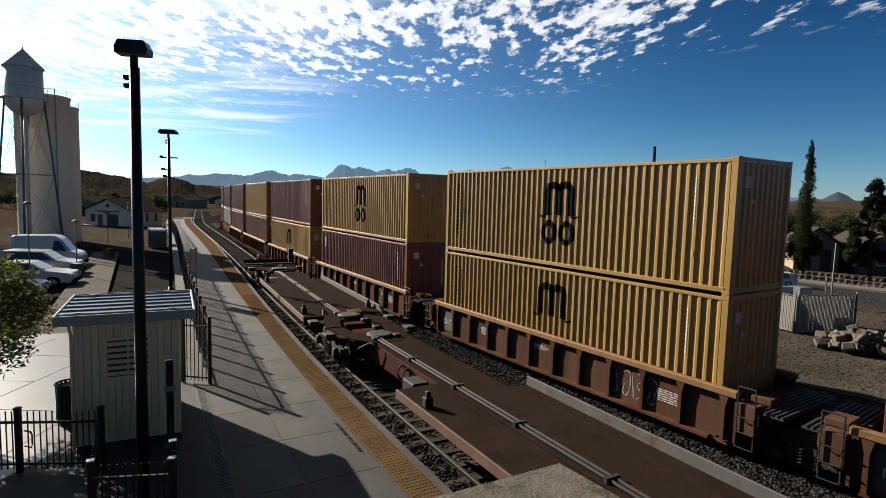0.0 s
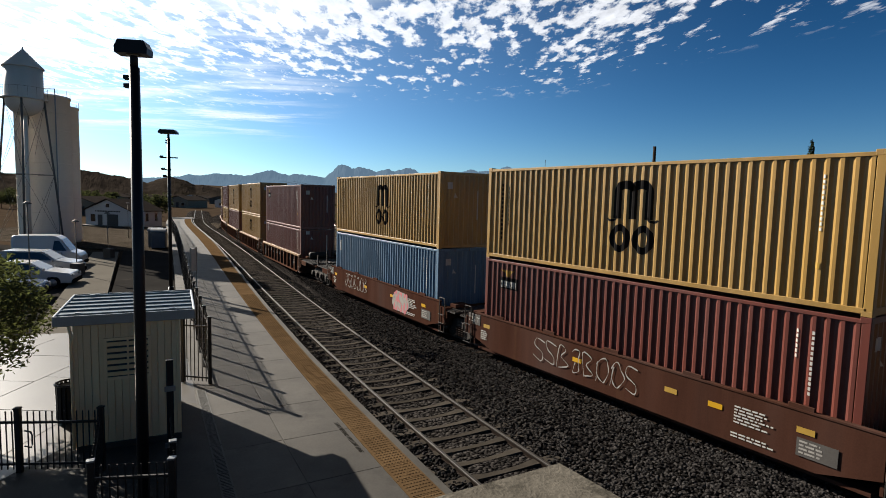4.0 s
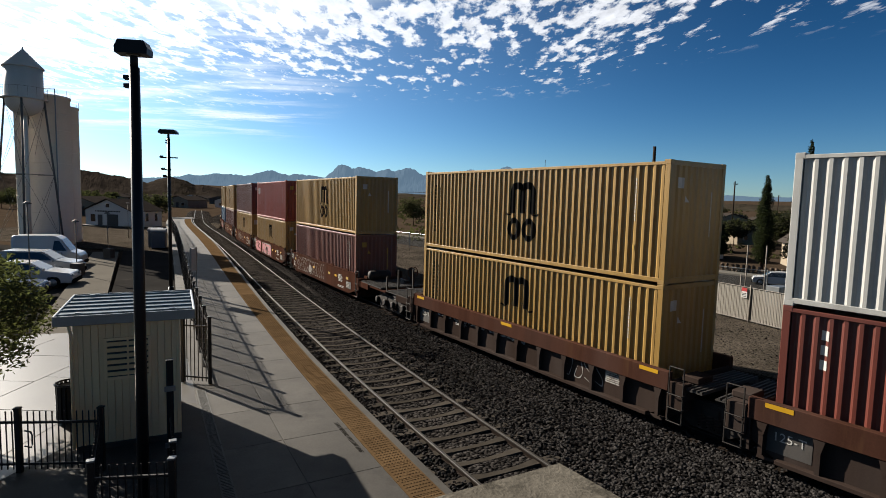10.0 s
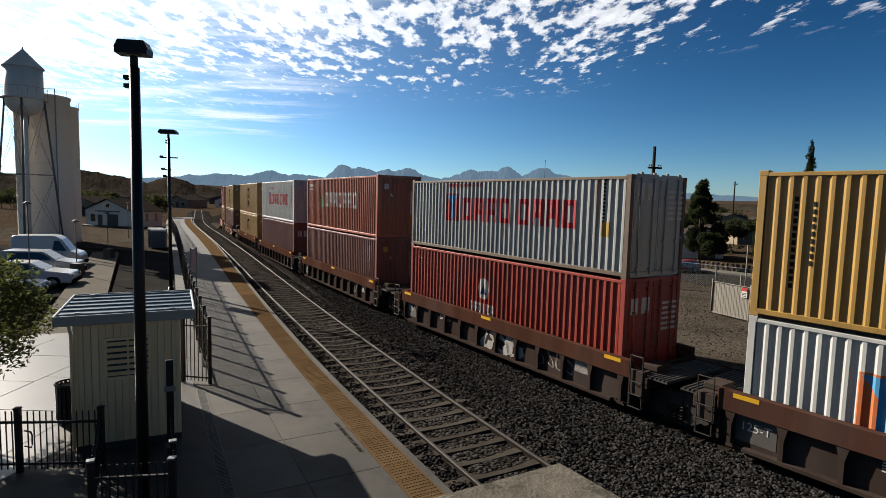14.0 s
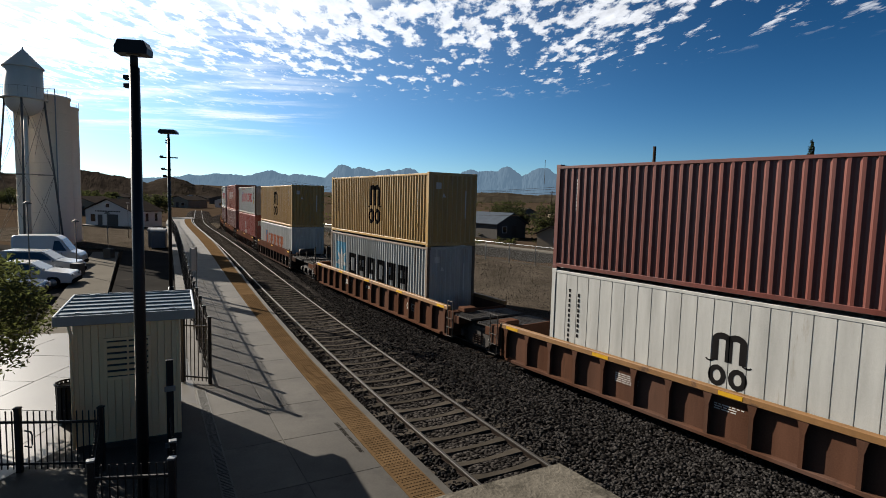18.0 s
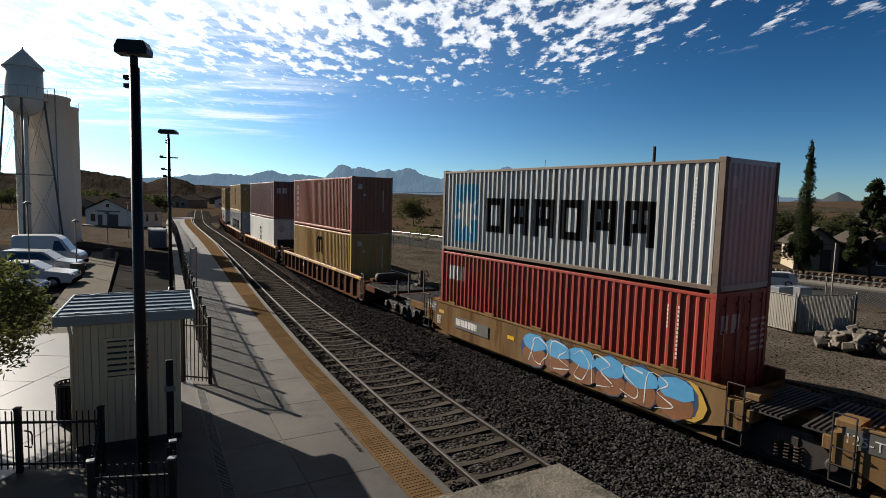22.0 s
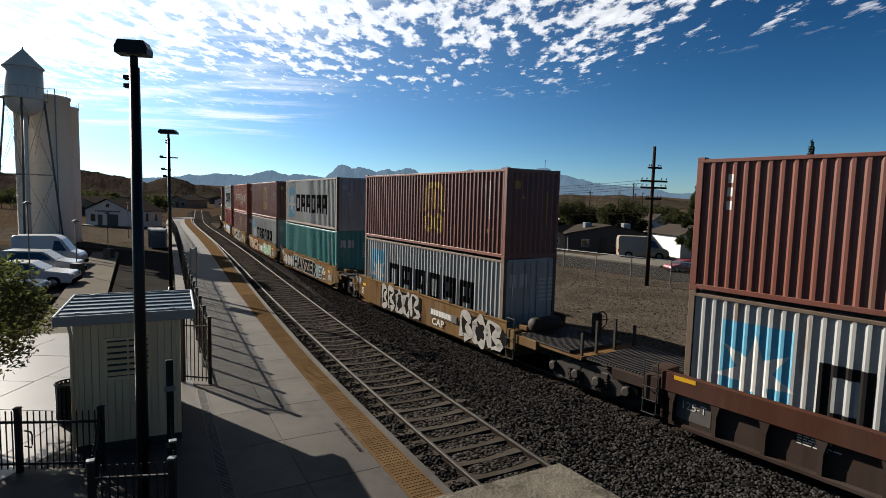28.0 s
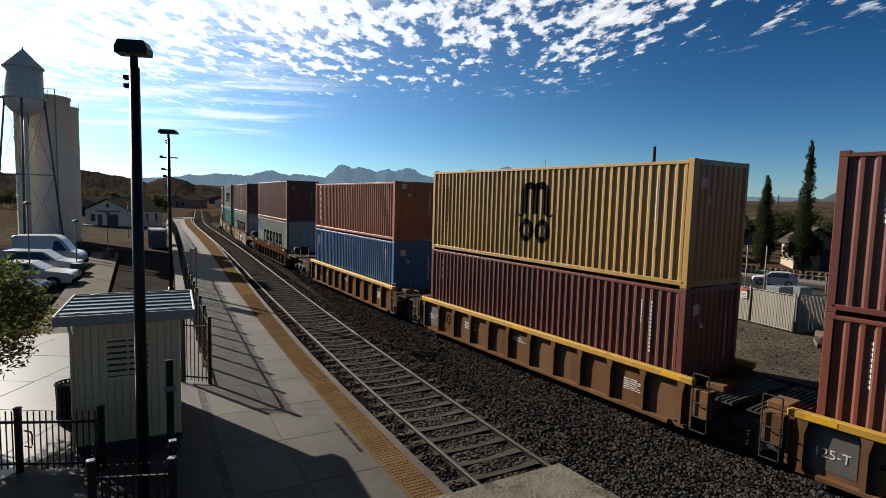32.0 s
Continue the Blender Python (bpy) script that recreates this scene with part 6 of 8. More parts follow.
def tree(x, y, z, kind, h, w, seed, label, leaves, size, low=0.42):
    rnd = random.Random(seed)
    t = empty("tree", pose(x, y, z), label, "tree")
    bm = bmesh.new()
    lean = rnd.uniform(-0.04, 0.04)
    trunk_h = h * (0.95 if kind in ("cypress", "pine") else 0.45)
    r0 = max(0.07, h * 0.022)
    tube(bm, [(0, 0, 0), (lean * h * 0.3, 0.02 * h, trunk_h * 0.5), (lean * h * 0.5, 0.0, trunk_h)], r0, 8, r0 * 0.3)
    centres = []
    if kind == "cypress":
        for i in range(44):
            k = i / 43
            rr = w * (0.30 + 0.75 * math.sin(math.pi * min(1, 0.18 + k * 0.80)) ** 0.8) * (1 - 0.48 * k)
            a = rnd.uniform(0, 6.28)
            centres.append(((rr * 0.35 * math.cos(a), rr * 0.35 * math.sin(a), h * (0.10 + 0.88 * k)), rr * rnd.uniform(0.75, 1.1)))
        for i in range(26):
            k = 0.74 + 0.25 * i / 25
            centres.append(((rnd.uniform(-0.05, 0.05), rnd.uniform(-0.05, 0.05), h * k), w * max(0.14, 1.25 * (1.08 - k))))
    elif kind == "pine":
        for i in range(44):
            k = rnd.random()
            rr = w * (1 - 0.75 * k) * rnd.uniform(0.45, 1.0)
            a = rnd.uniform(0, 6.28)
            c = (rr * math.cos(a), rr * math.sin(a), h * (0.22 + 0.72 * k))
            centres.append((c, w * rnd.uniform(0.2, 0.36) * (1 - 0.4 * k)))
            tube(bm, [(lean * h * 0.3 * k, 0, c[2] - 0.1 * h * (1 - k)), c], r0 * 0.35, 5, r0 * 0.08)
        centres.append(((0, 0, h * 0.97), w * 0.2))
    else:
        for i in range(30):
            a, k = rnd.uniform(0, 6.28), rnd.random()
            rr = w * math.sqrt(rnd.random()) * (0.6 + 0.4 * math.sin(math.pi * k))
            c = (rr * math.cos(a), rr * math.sin(a), h * (low + (0.94 - low) * k))
            centres.append((c, w * rnd.uniform(0.2, 0.38)))
            tube(bm, [(lean * h * 0.4, 0, trunk_h * rnd.uniform(0.6, 1.0)), (c[0] * 0.5, c[1] * 0.5, (trunk_h + c[2]) / 2), c], r0 * 0.4, 5, r0 * 0.08)
    part("trunk", bm, BARK, t)
    me = leaf_cloud(centres, leaves, size, seed)
    me.materials.append(LEAF if kind == "broad" else DRY if kind == "desert" else NEEDLE)
    part("crown", me, None, t)
    return t


tree(-10.2, 11.3, PLAT, "broad", 3.75, 1.7, 3, "small olive-green street tree standing in the plaza", 9500, 0.075)


# ---- silos, water tower and white house ----
def silo(x, y, r, h, label):
    so = empty("grain_silo", pose(x, y, G), label, "silo", "silos")
    bm = bmesh.new()
    lathe(bm, [(r * 1.02, 0), (r, 0.4), (r, h), (r * 1.03, h), (r * 1.03, h + 0.18), (r * 0.95, h + 0.2)], 40)
    part("shell", bm, SILO, so)
    for i in range(1, 9):
        bm = bmesh.new()
        lathe(bm, [(r + 0.004, i * h / 9), (r + 0.012, i * h / 9 + 0.03), (r + 0.004, i * h / 9 + 0.06)], 40)
        part("pour_joint", bm, SILO, so)
    bm = bmesh.new()
    tube(bm, [(r * 0.9, -r * 0.5, 0.2), (r * 0.9, -r * 0.5, h + 0.7)], 0.05, 6)
    tube(bm, [(r * 0.9, -r * 0.5, h + 0.7), (r * 0.3, -r * 0.5, h + 0.7)], 0.04, 6)
    part("conveyor_pipe", bm, GALV, so)
    bm = bmesh.new()
    for k in range(7):
        a = -2.4 + k * 0.5
        tube(bm, [(r * math.cos(a), r * math.sin(a), h + 0.2), (r * math.cos(a), r * math.sin(a), h + 0.75)], 0.02, 5)
    part("guard_rail", bm, GALV, so)


silo(-38.9, 54.2, 2.25, 14.1, "tall pale concrete grain silo")
silo(-39.6, 57.4, 1.75, 13.6, "pale concrete grain silo standing behind another")


def water_tower(x, y):
    w = empty("water_tower", pose(x, y, G) @ Matrix.Diagonal((1, 1, 1.015, 1)), "old pale steel water tower on braced legs", "water tower")
    r = 1.45
    bm = bmesh.new()
    lathe(bm, [(0.03, 11.75), (0.5, 11.8), (1.0, 12.1), (1.4, 12.6), (r, 13.3), (r, 15.9)], 32)
    part("tank", bm, TANKP, w)
    bm = bmesh.new()
    lathe(bm, [(r * 1.08, 15.85), (r * 1.08, 15.95), (0.08, 17.5), (0.05, 17.7)], 32)
    part("conical_roof", bm, TANKP, w, "pointed pale metal tank roof")
    bm = bmesh.new()
    lathe(bm, [(r, 13.15), (r + 0.32, 13.15), (r + 0.32, 13.25), (r, 13.25)], 32)
    part("balcony", bm, TANKP, w)
    bm = bmesh.new()
    tube(bm, [((r + 0.3) * math.cos(a), (r + 0.3) * math.sin(a), 14.15) for a in np.linspace(0, 2 * math.pi, 33)], 0.012, 5, caps=False)
    part("balcony_rail", bm, LEGP, w)
    for a in np.linspace(0, 2 * math.pi, 17)[:-1]:
        bm = bmesh.new()
        tube(bm, [((r + 0.3) * math.cos(a), (r + 0.3) * math.sin(a), 13.2), ((r + 0.3) * math.cos(a), (r + 0.3) * math.sin(a), 14.15)], 0.009, 5)
        part("baluster", bm, LEGP, w)
    legs = []
    for a in (0.5, 2.07, 3.64, 5.21):
        top, foot = Vector((1.45 * math.cos(a), 1.45 * math.sin(a), 13.2)), Vector((2.6 * math.cos(a), 2.6 * math.sin(a), 0))
        legs.append((top, foot))
        bm = bmesh.new()
        tube(bm, [foot, top], 0.085, 8)
        part("leg", bm, LEGP, w)
    for i in range(4):
        (t0, f0), (t1, f1) = legs[i], legs[(i + 1) % 4]
        for k0, k1 in ((0.02, 0.5), (0.5, 0.98)):
            for p, q in ((f0.lerp(t0, k0), f1.lerp(t1, k1)), (f1.lerp(t1, k0), f0.lerp(t0, k1))):
                bm = bmesh.new()
                tube(bm, [p, q], 0.013, 5)
                part("brace_rod", bm, LEGP, w)
        bm = bmesh.new()
        tube(bm, [f0.lerp(t0, 0.5), f1.lerp(t1, 0.5)], 0.035, 6)
        part("strut", bm, LEGP, w)
    bm = bmesh.new()
    tube(bm, [(0, 0, 0), (0, 0, 11.9)], 0.16, 10)
    part("riser_pipe", bm, TANKP, w)


water_tower(-37.9, 50.6)


def house(x, y, turn, W, D, eave, ridge, wall, roofm, label, windows=(), doors=(), side_windows=(), over=0.35, category="house"):
    """A gabled house: gable front on its local x axis, running back along local y."""
    ho = empty("house", pose(x, y, G, 0, 0, turn), label, category)
    bm = bmesh.new()
    a = [(0, 0), (W, 0), (W, eave), (W / 2, ridge), (0, eave)]
    va = [bm.verts.new((p, 0, q)) for p, q in a]
    vb = [bm.verts.new((p, D, q)) for p, q in a]
    bm.faces.new(va)
    bm.faces.new(vb[::-1])
    for i in range(5):
        bm.faces.new((va[i], vb[i], vb[(i + 1) % 5], va[(i + 1) % 5]))
    part("wall", bm, wall, ho)
    for sgn in (0, 1):
        bm = bmesh.new()
        sl = (ridge - eave) / (W / 2)
        x0, z0 = (-over, eave - over * sl) if sgn == 0 else (W + over, eave - over * sl)
        q = [(x0, z0 + 0.03), (W / 2, ridge + 0.03), (W / 2, ridge + 0.15), (x0, z0 + 0.13)]
        u = [bm.verts.new((p, -over, r)) for p, r in q]
        v = [bm.verts.new((p, D + over, r)) for p, r in q]
        bm.faces.new(u)
        bm.faces.new(v[::-1])
        for i in range(4):
            bm.faces.new((u[i], v[i], v[(i + 1) % 4], u[(i + 1) % 4]))
        rf = part("roof", bm, roofm, ho)
    for (cx, cz, w, h) in windows:
        win = part("window", boxes((cx - w / 2, cx + w / 2, -0.03, 0.02, cz - h / 2, cz + h / 2)), GLASSD, ho)
        part("frame", boxes((cx - w / 2 - 0.07, cx - w / 2, -0.06, 0.02, cz - h / 2 - 0.07, cz + h / 2 + 0.07), (cx + w / 2, cx + w / 2 + 0.07, -0.06, 0.02, cz - h / 2 - 0.07, cz + h / 2 + 0.07), (cx - w / 2, cx + w / 2, -0.06, 0.02, cz + h / 2, cz + h / 2 + 0.07), (cx - w / 2, cx + w / 2, -0.06, 0.02, cz - h / 2 - 0.07, cz - h / 2)), WHITEP, win)
    for (cx, w, h) in doors:
        part("door", boxes((cx - w / 2, cx + w / 2, -0.04, 0.02, 0.0, h)), mat("dark_door_paint", (0.06, 0.05, 0.045), 0.5), ho)
    for (cy, cz, w, h) in side_windows:
        win = part("window", boxes((W - 0.02, W + 0.03, cy - w / 2, cy + w / 2, cz - h / 2, cz + h / 2)), GLASSD, ho)
        part("sill", boxes((W, W + 0.07, cy - w / 2 - 0.06, cy + w / 2 + 0.06, cz - h / 2 - 0.08, cz - h / 2)), WHITEP, win)
    return ho


wh = house(-54.6, 84.4, -16, 8.6, 6.0, 2.5, 4.1, WHITEP, SHINGLE, "long white gabled house with dark lettering over its porch", ((1.5, 1.3, 0.9, 1.1), (4.3, 3.2, 0.7, 0.55)), ((2.8, 0.85, 1.8), (5.2, 2.0, 1.9)), ((1.2, 1.5, 0.5, 1.2), (3.0, 1.5, 0.5, 1.2), (4.8, 1.5, 0.5, 1.2)))
for i in range(16):
    part("lettering_bar", boxes((1.9 + i * 0.30, 1.9 + i * 0.30 + 0.2, -0.03, -0.005, 2.25, 2.43)), TRIM["black"], wh)
part("porch_slab", boxes((0.2, 8.4, -1.0, -0.04, 0, 0.22), bevel=0.02), GROUND["concrete"], wh)
house(-82.0, 118.0, 0, 8.0, 9.0, 2.6, 4.0, STUCCO, SHINGLE, "low beige house with a brown shingle roof", ((2.0, 1.4, 1.2, 1.0),), ((5.0, 1.0, 2.0),))
for i, (x, y, w, d, e, r, m) in enumerate(((-70, 140, 9, 10, 2.8, 4.2, STUCCO), (-62, 150, 10, 9, 2.8, 4.4, WHITEP), (-85, 150, 9, 10, 2.7, 4.1, GREYSIDE), (-92, 128, 8, 9, 2.6, 4.0, WHITEP), (-74, 175, 12, 9, 3.2, 4.6, GREYSIDE), (-60, 185, 14, 10, 4.2, 5.2, WHITEP), (-88, 190, 10, 9, 2.8, 4.2, STUCCO), (-105, 170, 9, 9, 2.8, 4.2, STUCCO), (-98, 205, 11, 9, 3.0, 4.4, WHITEP), (-66, 215, 16, 10, 4.0, 5.0, STUCCO), (-118, 200, 9, 9, 2.8, 4.1, GREYSIDE), (-80, 230, 12, 9, 3.0, 4.5, WHITEP))):
    house(x * 1.4, y * 1.4, (i * 37) % 30 - 15, w, d, e, r, m, SHINGLE, "small distant house in the town beyond the station", ((w * 0.25, 1.4, 1.2, 1.0), (w * 0.75, 1.4, 1.2, 1.0)), ((w * 0.5, 1.0, 2.0),))


# ---- vehicles ----
def car_paint(name, base):
    return mat(name, base, 0.25, 0.0, 0.03, 3, 40, 0, spec=0.6)


def vehicle(x, y, turn, profile, width, wheels, paint, label, category, glass, r=0.33, extra=(), z=G):
    """A vehicle from its side outline (along y, front at +y) with a narrowing cabin, glass, wheels and lights."""
    v = empty("parked_" + category.replace(" ", "_"), pose(x, y, z, 0, 0, turn), label, category, "parked vehicles")
    bm = bmesh.new()
    belt = 0.98 if r < 0.36 else 1.08
    hw = width / 2

    def at_w(zz):
        return hw if zz <= belt else hw - (zz - belt) * 0.22
    n = len(profile)
    L_ = [bm.verts.new((-at_w(zz), yy, zz)) for yy, zz in profile]
    R_ = [bm.verts.new((at_w(zz), yy, zz)) for yy, zz in profile]
    bm.faces.new(L_)
    bm.faces.new(R_[::-1])
    for i in range(n):
        bm.faces.new((L_[i], R_[i], R_[(i + 1) % n], L_[(i + 1) % n]))
    bmesh.ops.triangulate(bm, faces=[f for f in bm.faces if len(f.verts) > 4])
    body = part("body", bm, paint, v)
    mod = body.modifiers.new("round", "BEVEL")
    mod.width, mod.segments, mod.limit_method, mod.angle_limit = 0.05, 2, "ANGLE", radians(25)
    for quad, both in glass:
        for sx in ((-1, 1) if both else (0,)):
            bm = bmesh.new()
            if sx:
                q = [bm.verts.new((sx * (at_w(zz) + 0.006), yy, zz)) for yy, zz in quad]
                q2 = [bm.verts.new((sx * (at_w(zz) - 0.02), yy, zz)) for yy, zz in quad]
            else:
                (y0, z0), (y1, z1) = quad
                dn = Vector((0, z1 - z0, -(y1 - y0))).normalized() * 0.012
                if dn.z < 0:
                    dn = -dn
                q = [bm.verts.new(Vector(c) + dn) for c in ((-at_w(z0) + 0.12, y0, z0), (at_w(z0) - 0.12, y0, z0), (at_w(z1) - 0.12, y1, z1), (-at_w(z1) + 0.12, y1, z1))]
                q2 = [bm.verts.new(w.co - dn * 2.5) for w in q]
            bm.faces.new(q)
            bm.faces.new(q2[::-1])
            for i in range(len(q)):
                bm.faces.new((q[i], q2[i], q2[(i + 1) % len(q)], q[(i + 1) % len(q)]))
            part("window", bm, GLASSD, v)
    for wy in wheels:
        for sx in (-1, 1):
            bm = bmesh.new()
            lathe(bm, [(r * 0.62, -0.11), (r * 0.95, -0.11), (r, -0.06), (r, 0.06), (r * 0.95, 0.11), (r * 0.62, 0.11)], 20, Matrix.Rotation(math.pi / 2, 4, "Y"))
            wh_ = part("wheel", bm, RUBBER, v, "", pose(sx * (hw - 0.07), wy, r))
            bm = bmesh.new()
            lathe(bm, [(0.03, -0.118), (r * 0.62, -0.112), (r * 0.62, 0.112), (0.03, 0.118)], 16, Matrix.Rotation(math.pi / 2, 4, "Y"))
            part("rim", bm, GALV, wh_)
            bm = bmesh.new()
            lathe(bm, [(r * 1.13, -0.01), (r * 1.13, 0.0)], 20, Matrix.Rotation(math.pi / 2, 4, "Y"))
            part("wheel_arch", bm, RUBBER, v, "", pose(sx * (hw + 0.003), wy, r))
    yf, yb = max(p[0] for p in profile), min(p[0] for p in profile)
    for sx in (-1, 1):
        part("headlight", boxes((sx * hw * 0.72 - 0.14, sx * hw * 0.72 + 0.14, yf - 0.08, yf + 0.012, 0.62, 0.76), bevel=0.02), mat("headlight_glass", (0.55, 0.56, 0.58), 0.1), v)
        part("tail_light", boxes((sx * hw * 0.86 - 0.08, sx * hw * 0.86 + 0.08, yb - 0.012, yb + 0.08, 0.7, 0.95), bevel=0.015), mat("red_tail_lens", (0.30, 0.01, 0.01), 0.15), v)
        part("mirror", boxes((sx * (hw + 0.02), sx * (hw + 0.18), yf * 0.42, yf * 0.42 + 0.08, 1.0, 1.14) if sx > 0 else (-hw - 0.18, -hw - 0.02, yf * 0.42, yf * 0.42 + 0.08, 1.0, 1.14), bevel=0.02), paint, v)
    part("bumper", boxes((-hw * 0.96, hw * 0.96, yf - 0.1, yf + 0.05, 0.28, 0.5), bevel=0.03), RUBBER, v)
    for nm, bm_, m_ in extra:
        part(nm, bm_, m_, v)
    return v


WHITEC, SILVER, BLUEC, REDC = car_paint("white_car_paint", (0.66, 0.67, 0.68)), car_paint("silver_car_paint", (0.42, 0.45, 0.48)), car_paint("blue_car_paint", (0.06, 0.10, 0.22)), car_paint("red_car_paint", (0.28, 0.02, 0.03))
VAN = [(-2.35, 0.3), (2.2, 0.3), (2.42, 0.5), (2.38, 0.85), (2.2, 1.05), (1.65, 1.22), (0.98, 2.02), (0.7, 2.2), (0.3, 2.27), (-2.2, 2.27), (-2.36, 2.2), (-2.42, 1.9)]
SUVP = [(-2.2, 0.3), (2.15, 0.3), (2.3, 0.6), (2.15, 0.92), (1.15, 1.08), (0.4, 1.62), (-1.6, 1.68), (-2.2, 1.2), (-2.28, 0.7)]
SEDAN = [(-2.3, 0.28), (2.25, 0.28), (2.35, 0.55), (2.2, 0.82), (1.1, 0.98), (0.3, 1.42), (-0.9, 1.45), (-1.7, 1.05), (-2.3, 0.98), (-2.38, 0.6)]
SHORT_VAN = [(yy * 0.84, zz) for yy, zz in VAN]
short_van_glass = [([(0.38, 1.25), (1.2, 1.22), (0.77, 1.9), (0.46, 1.92)], True), ([(1.37, 1.25), (0.86, 1.98)], False)]
van_glass = [([(0.45, 1.25), (1.45, 1.22), (0.92, 1.9), (0.55, 1.92)], True), ([(1.62, 1.25), (1.02, 1.98)], False)]
suv_glass = [([(-1.5, 1.08), (0.95, 1.1), (0.35, 1.55), (-1.3, 1.58)], True), ([(1.1, 1.12), (0.48, 1.56)], False), ([(-1.68, 1.6), (-2.12, 1.22)], False)]
sedan_glass = [([(-1.4, 1.0), (0.85, 1.02), (0.25, 1.37), (-0.85, 1.38)], True), ([(1.02, 1.02), (0.36, 1.39)], False), ([(-0.95, 1.42), (-1.62, 1.08)], False)]
vehicle(-27.3, 38.3, -70, SHORT_VAN, 1.95, (1.28, -1.2), WHITEC, "white high-roof delivery van parked by the walkway", "van", short_van_glass, 0.36)
vehicle(-25.1, 34.2, -72, SUVP, 1.85, (1.35, -1.35), SILVER, "silver sport utility car parked by the walkway", "car", suv_glass)
vehicle(-22.9, 30.3, -70, SEDAN, 1.8, (1.4, -1.35), WHITEC, "white saloon car parked by the walkway", "car", sedan_glass)
vehicle(-21.9, 26.4, -70, SEDAN, 1.8, (1.4, -1.35), BLUEC, "dark blue saloon car parked by the walkway", "car", sedan_glass)

# short bollards and thin lamps in the lot
for x, y in ((-22.6, 34.0), (-26.2, 43.2)):
    bl = empty("concrete_bollard", pose(x, y, G + 0.15), "squat square concrete post footing on the walkway", "bollard")
    part("block", boxes((-0.3, 0.3, -0.3, 0.3, 0, 0.75), bevel=0.04), GROUND["concrete"], bl)
for x, y, h in ((-22.9, 34.4, 3.4), (-26.5, 43.6, 3.6), (-21.5, 28.6, 4.6), (-36.5, 64.0, 4.0)):
    lp = empty("lamp_post", pose(x, y, G + 0.02), "thin grey lamp post with a small cone head", "lamp", "lot lamps")
    bm = bmesh.new()
    tube(bm, [(0, 0, 0), (0, 0, h)], 0.03, 8)
    part("pole", bm, LEGP, lp)
    bm = bmesh.new()
    lathe(bm, [(0.2, h), (0.19, h + 0.05), (0.04, h + 0.16)], 12)
    part("shade", bm, LEGP, lp)

# concrete parapet in front of the camera
flat_poly("parapet", [(-0.28, 1.974), (0.03, 2.165), (0.565, 2.467), (0.76, 2.175), (1.10, 1.4), (0.2, 1.0)], 4.02, 0.5, mat("rough_parapet_concrete", (0.19, 0.172, 0.142), 0.9, 0, 0.5, 5, 60, 0.6, (0.085, 0.078, 0.064), 0.6), "weathered rough concrete parapet corner", "parapet")
flat_poly("wall_pier", [(0.1, 1.9), (0.5, 2.3), (0.75, 1.9), (0.95, 1.4), (0.3, 1.15)], 3.53, 4.0, GROUND["concrete"], "plain concrete pier carrying the parapet", "pier")

# ---- far side of the tracks ----
K = 1.04   # the yard lies a little lower than the rails
flat_poly("yard", [(-4, 36), (6.0, 22.5), (30, -4), (50.3, -2.6), (-16.2, 77.2), (-14, 60)], G + 0.01, 0.2, GROUND["gravel"], "tan gravel yard beside the railway", "gravel")
ux, uy = 0.64, -0.768     # along the street
nx, ny = 0.768, 0.64      # across it


def st(a, b):
    """A point a metres along the street and b across it."""
    return (12.6 + ux * a + nx * b, 41.4 + uy * a + ny * b)


road = flat_poly("road", [st(-70, 1.8), st(60, 1.8), st(60, 9.4), st(-70, 9.4)], G + 0.03, 0.2, GROUND["asphalt"], "worn dark asphalt street with faint patches", "road")
flat_poly("pavement", [st(-70, 9.42), st(60, 9.42), st(60, 11.2), st(-70, 11.2)], G + 0.15, 0.3, GROUND["paleconcrete"], "pale concrete pavement with a raised kerb", "pavement")
flat_poly("driveway", [st(-9, 9.0), st(-1, 9.0), st(-1, 17), st(-9, 17)], G + 0.16, 0.2, GROUND["paleconcrete"], "pale concrete driveway", "driveway")


def chain_fence():
    pts = [st(a, -0.4) for a in np.arange(-46, 19, 3.0)]
    for i, (a, b) in enumerate(zip(pts, pts[1:])):
        d = Vector((b[0] - a[0], b[1] - a[1], 0))
        f = empty("fence_panel", pose(a[0], a[1], G, 0, 0, math.degrees(math.atan2(d.y, d.x))), "bare grey chain-link fence panel along the yard", "fence", "chain-link fence")
        ln = d.length
        bm = bmesh.new()
        tube(bm, [(0, 0, 0), (0, 0, 1.75)], 0.032, 6)
        part("post", bm, GALV, f)
        bm = bmesh.new()
        tube(bm, [(0, 0, 1.68), (ln, 0, 1.68)], 0.022, 6)
        part("top_rail", bm, GALV, f)
        vs, es = [], []
        n = int(ln / 0.14)
        bm = bmesh.new()
        for sgn in (1, -1):
            for k in range(-10, n + 1):
                x0, x1 = k * 0.14, k * 0.14 + 1.6
                za, zb = 0.05, 1.65
                if x0 < 0:
                    za, x0 = za - x0, 0
                if x1 > ln:
                    zb, x1 = zb - (x1 - ln), ln
                if x1 - x0 < 0.1:
                    continue
                p, q = ((x0, 0, za), (x1, 0, zb)) if sgn > 0 else ((ln - x0, 0, za), (ln - x1, 0, zb))
                w = 0.004
                bm.faces.new([bm.verts.new(v) for v in ((p[0], 0, p[2] - w), (q[0], 0, q[2] - w), (q[0], 0, q[2] + w), (p[0], 0, p[2] + w))])
        part("wire_mesh", bm, GALV, f)


chain_fence()


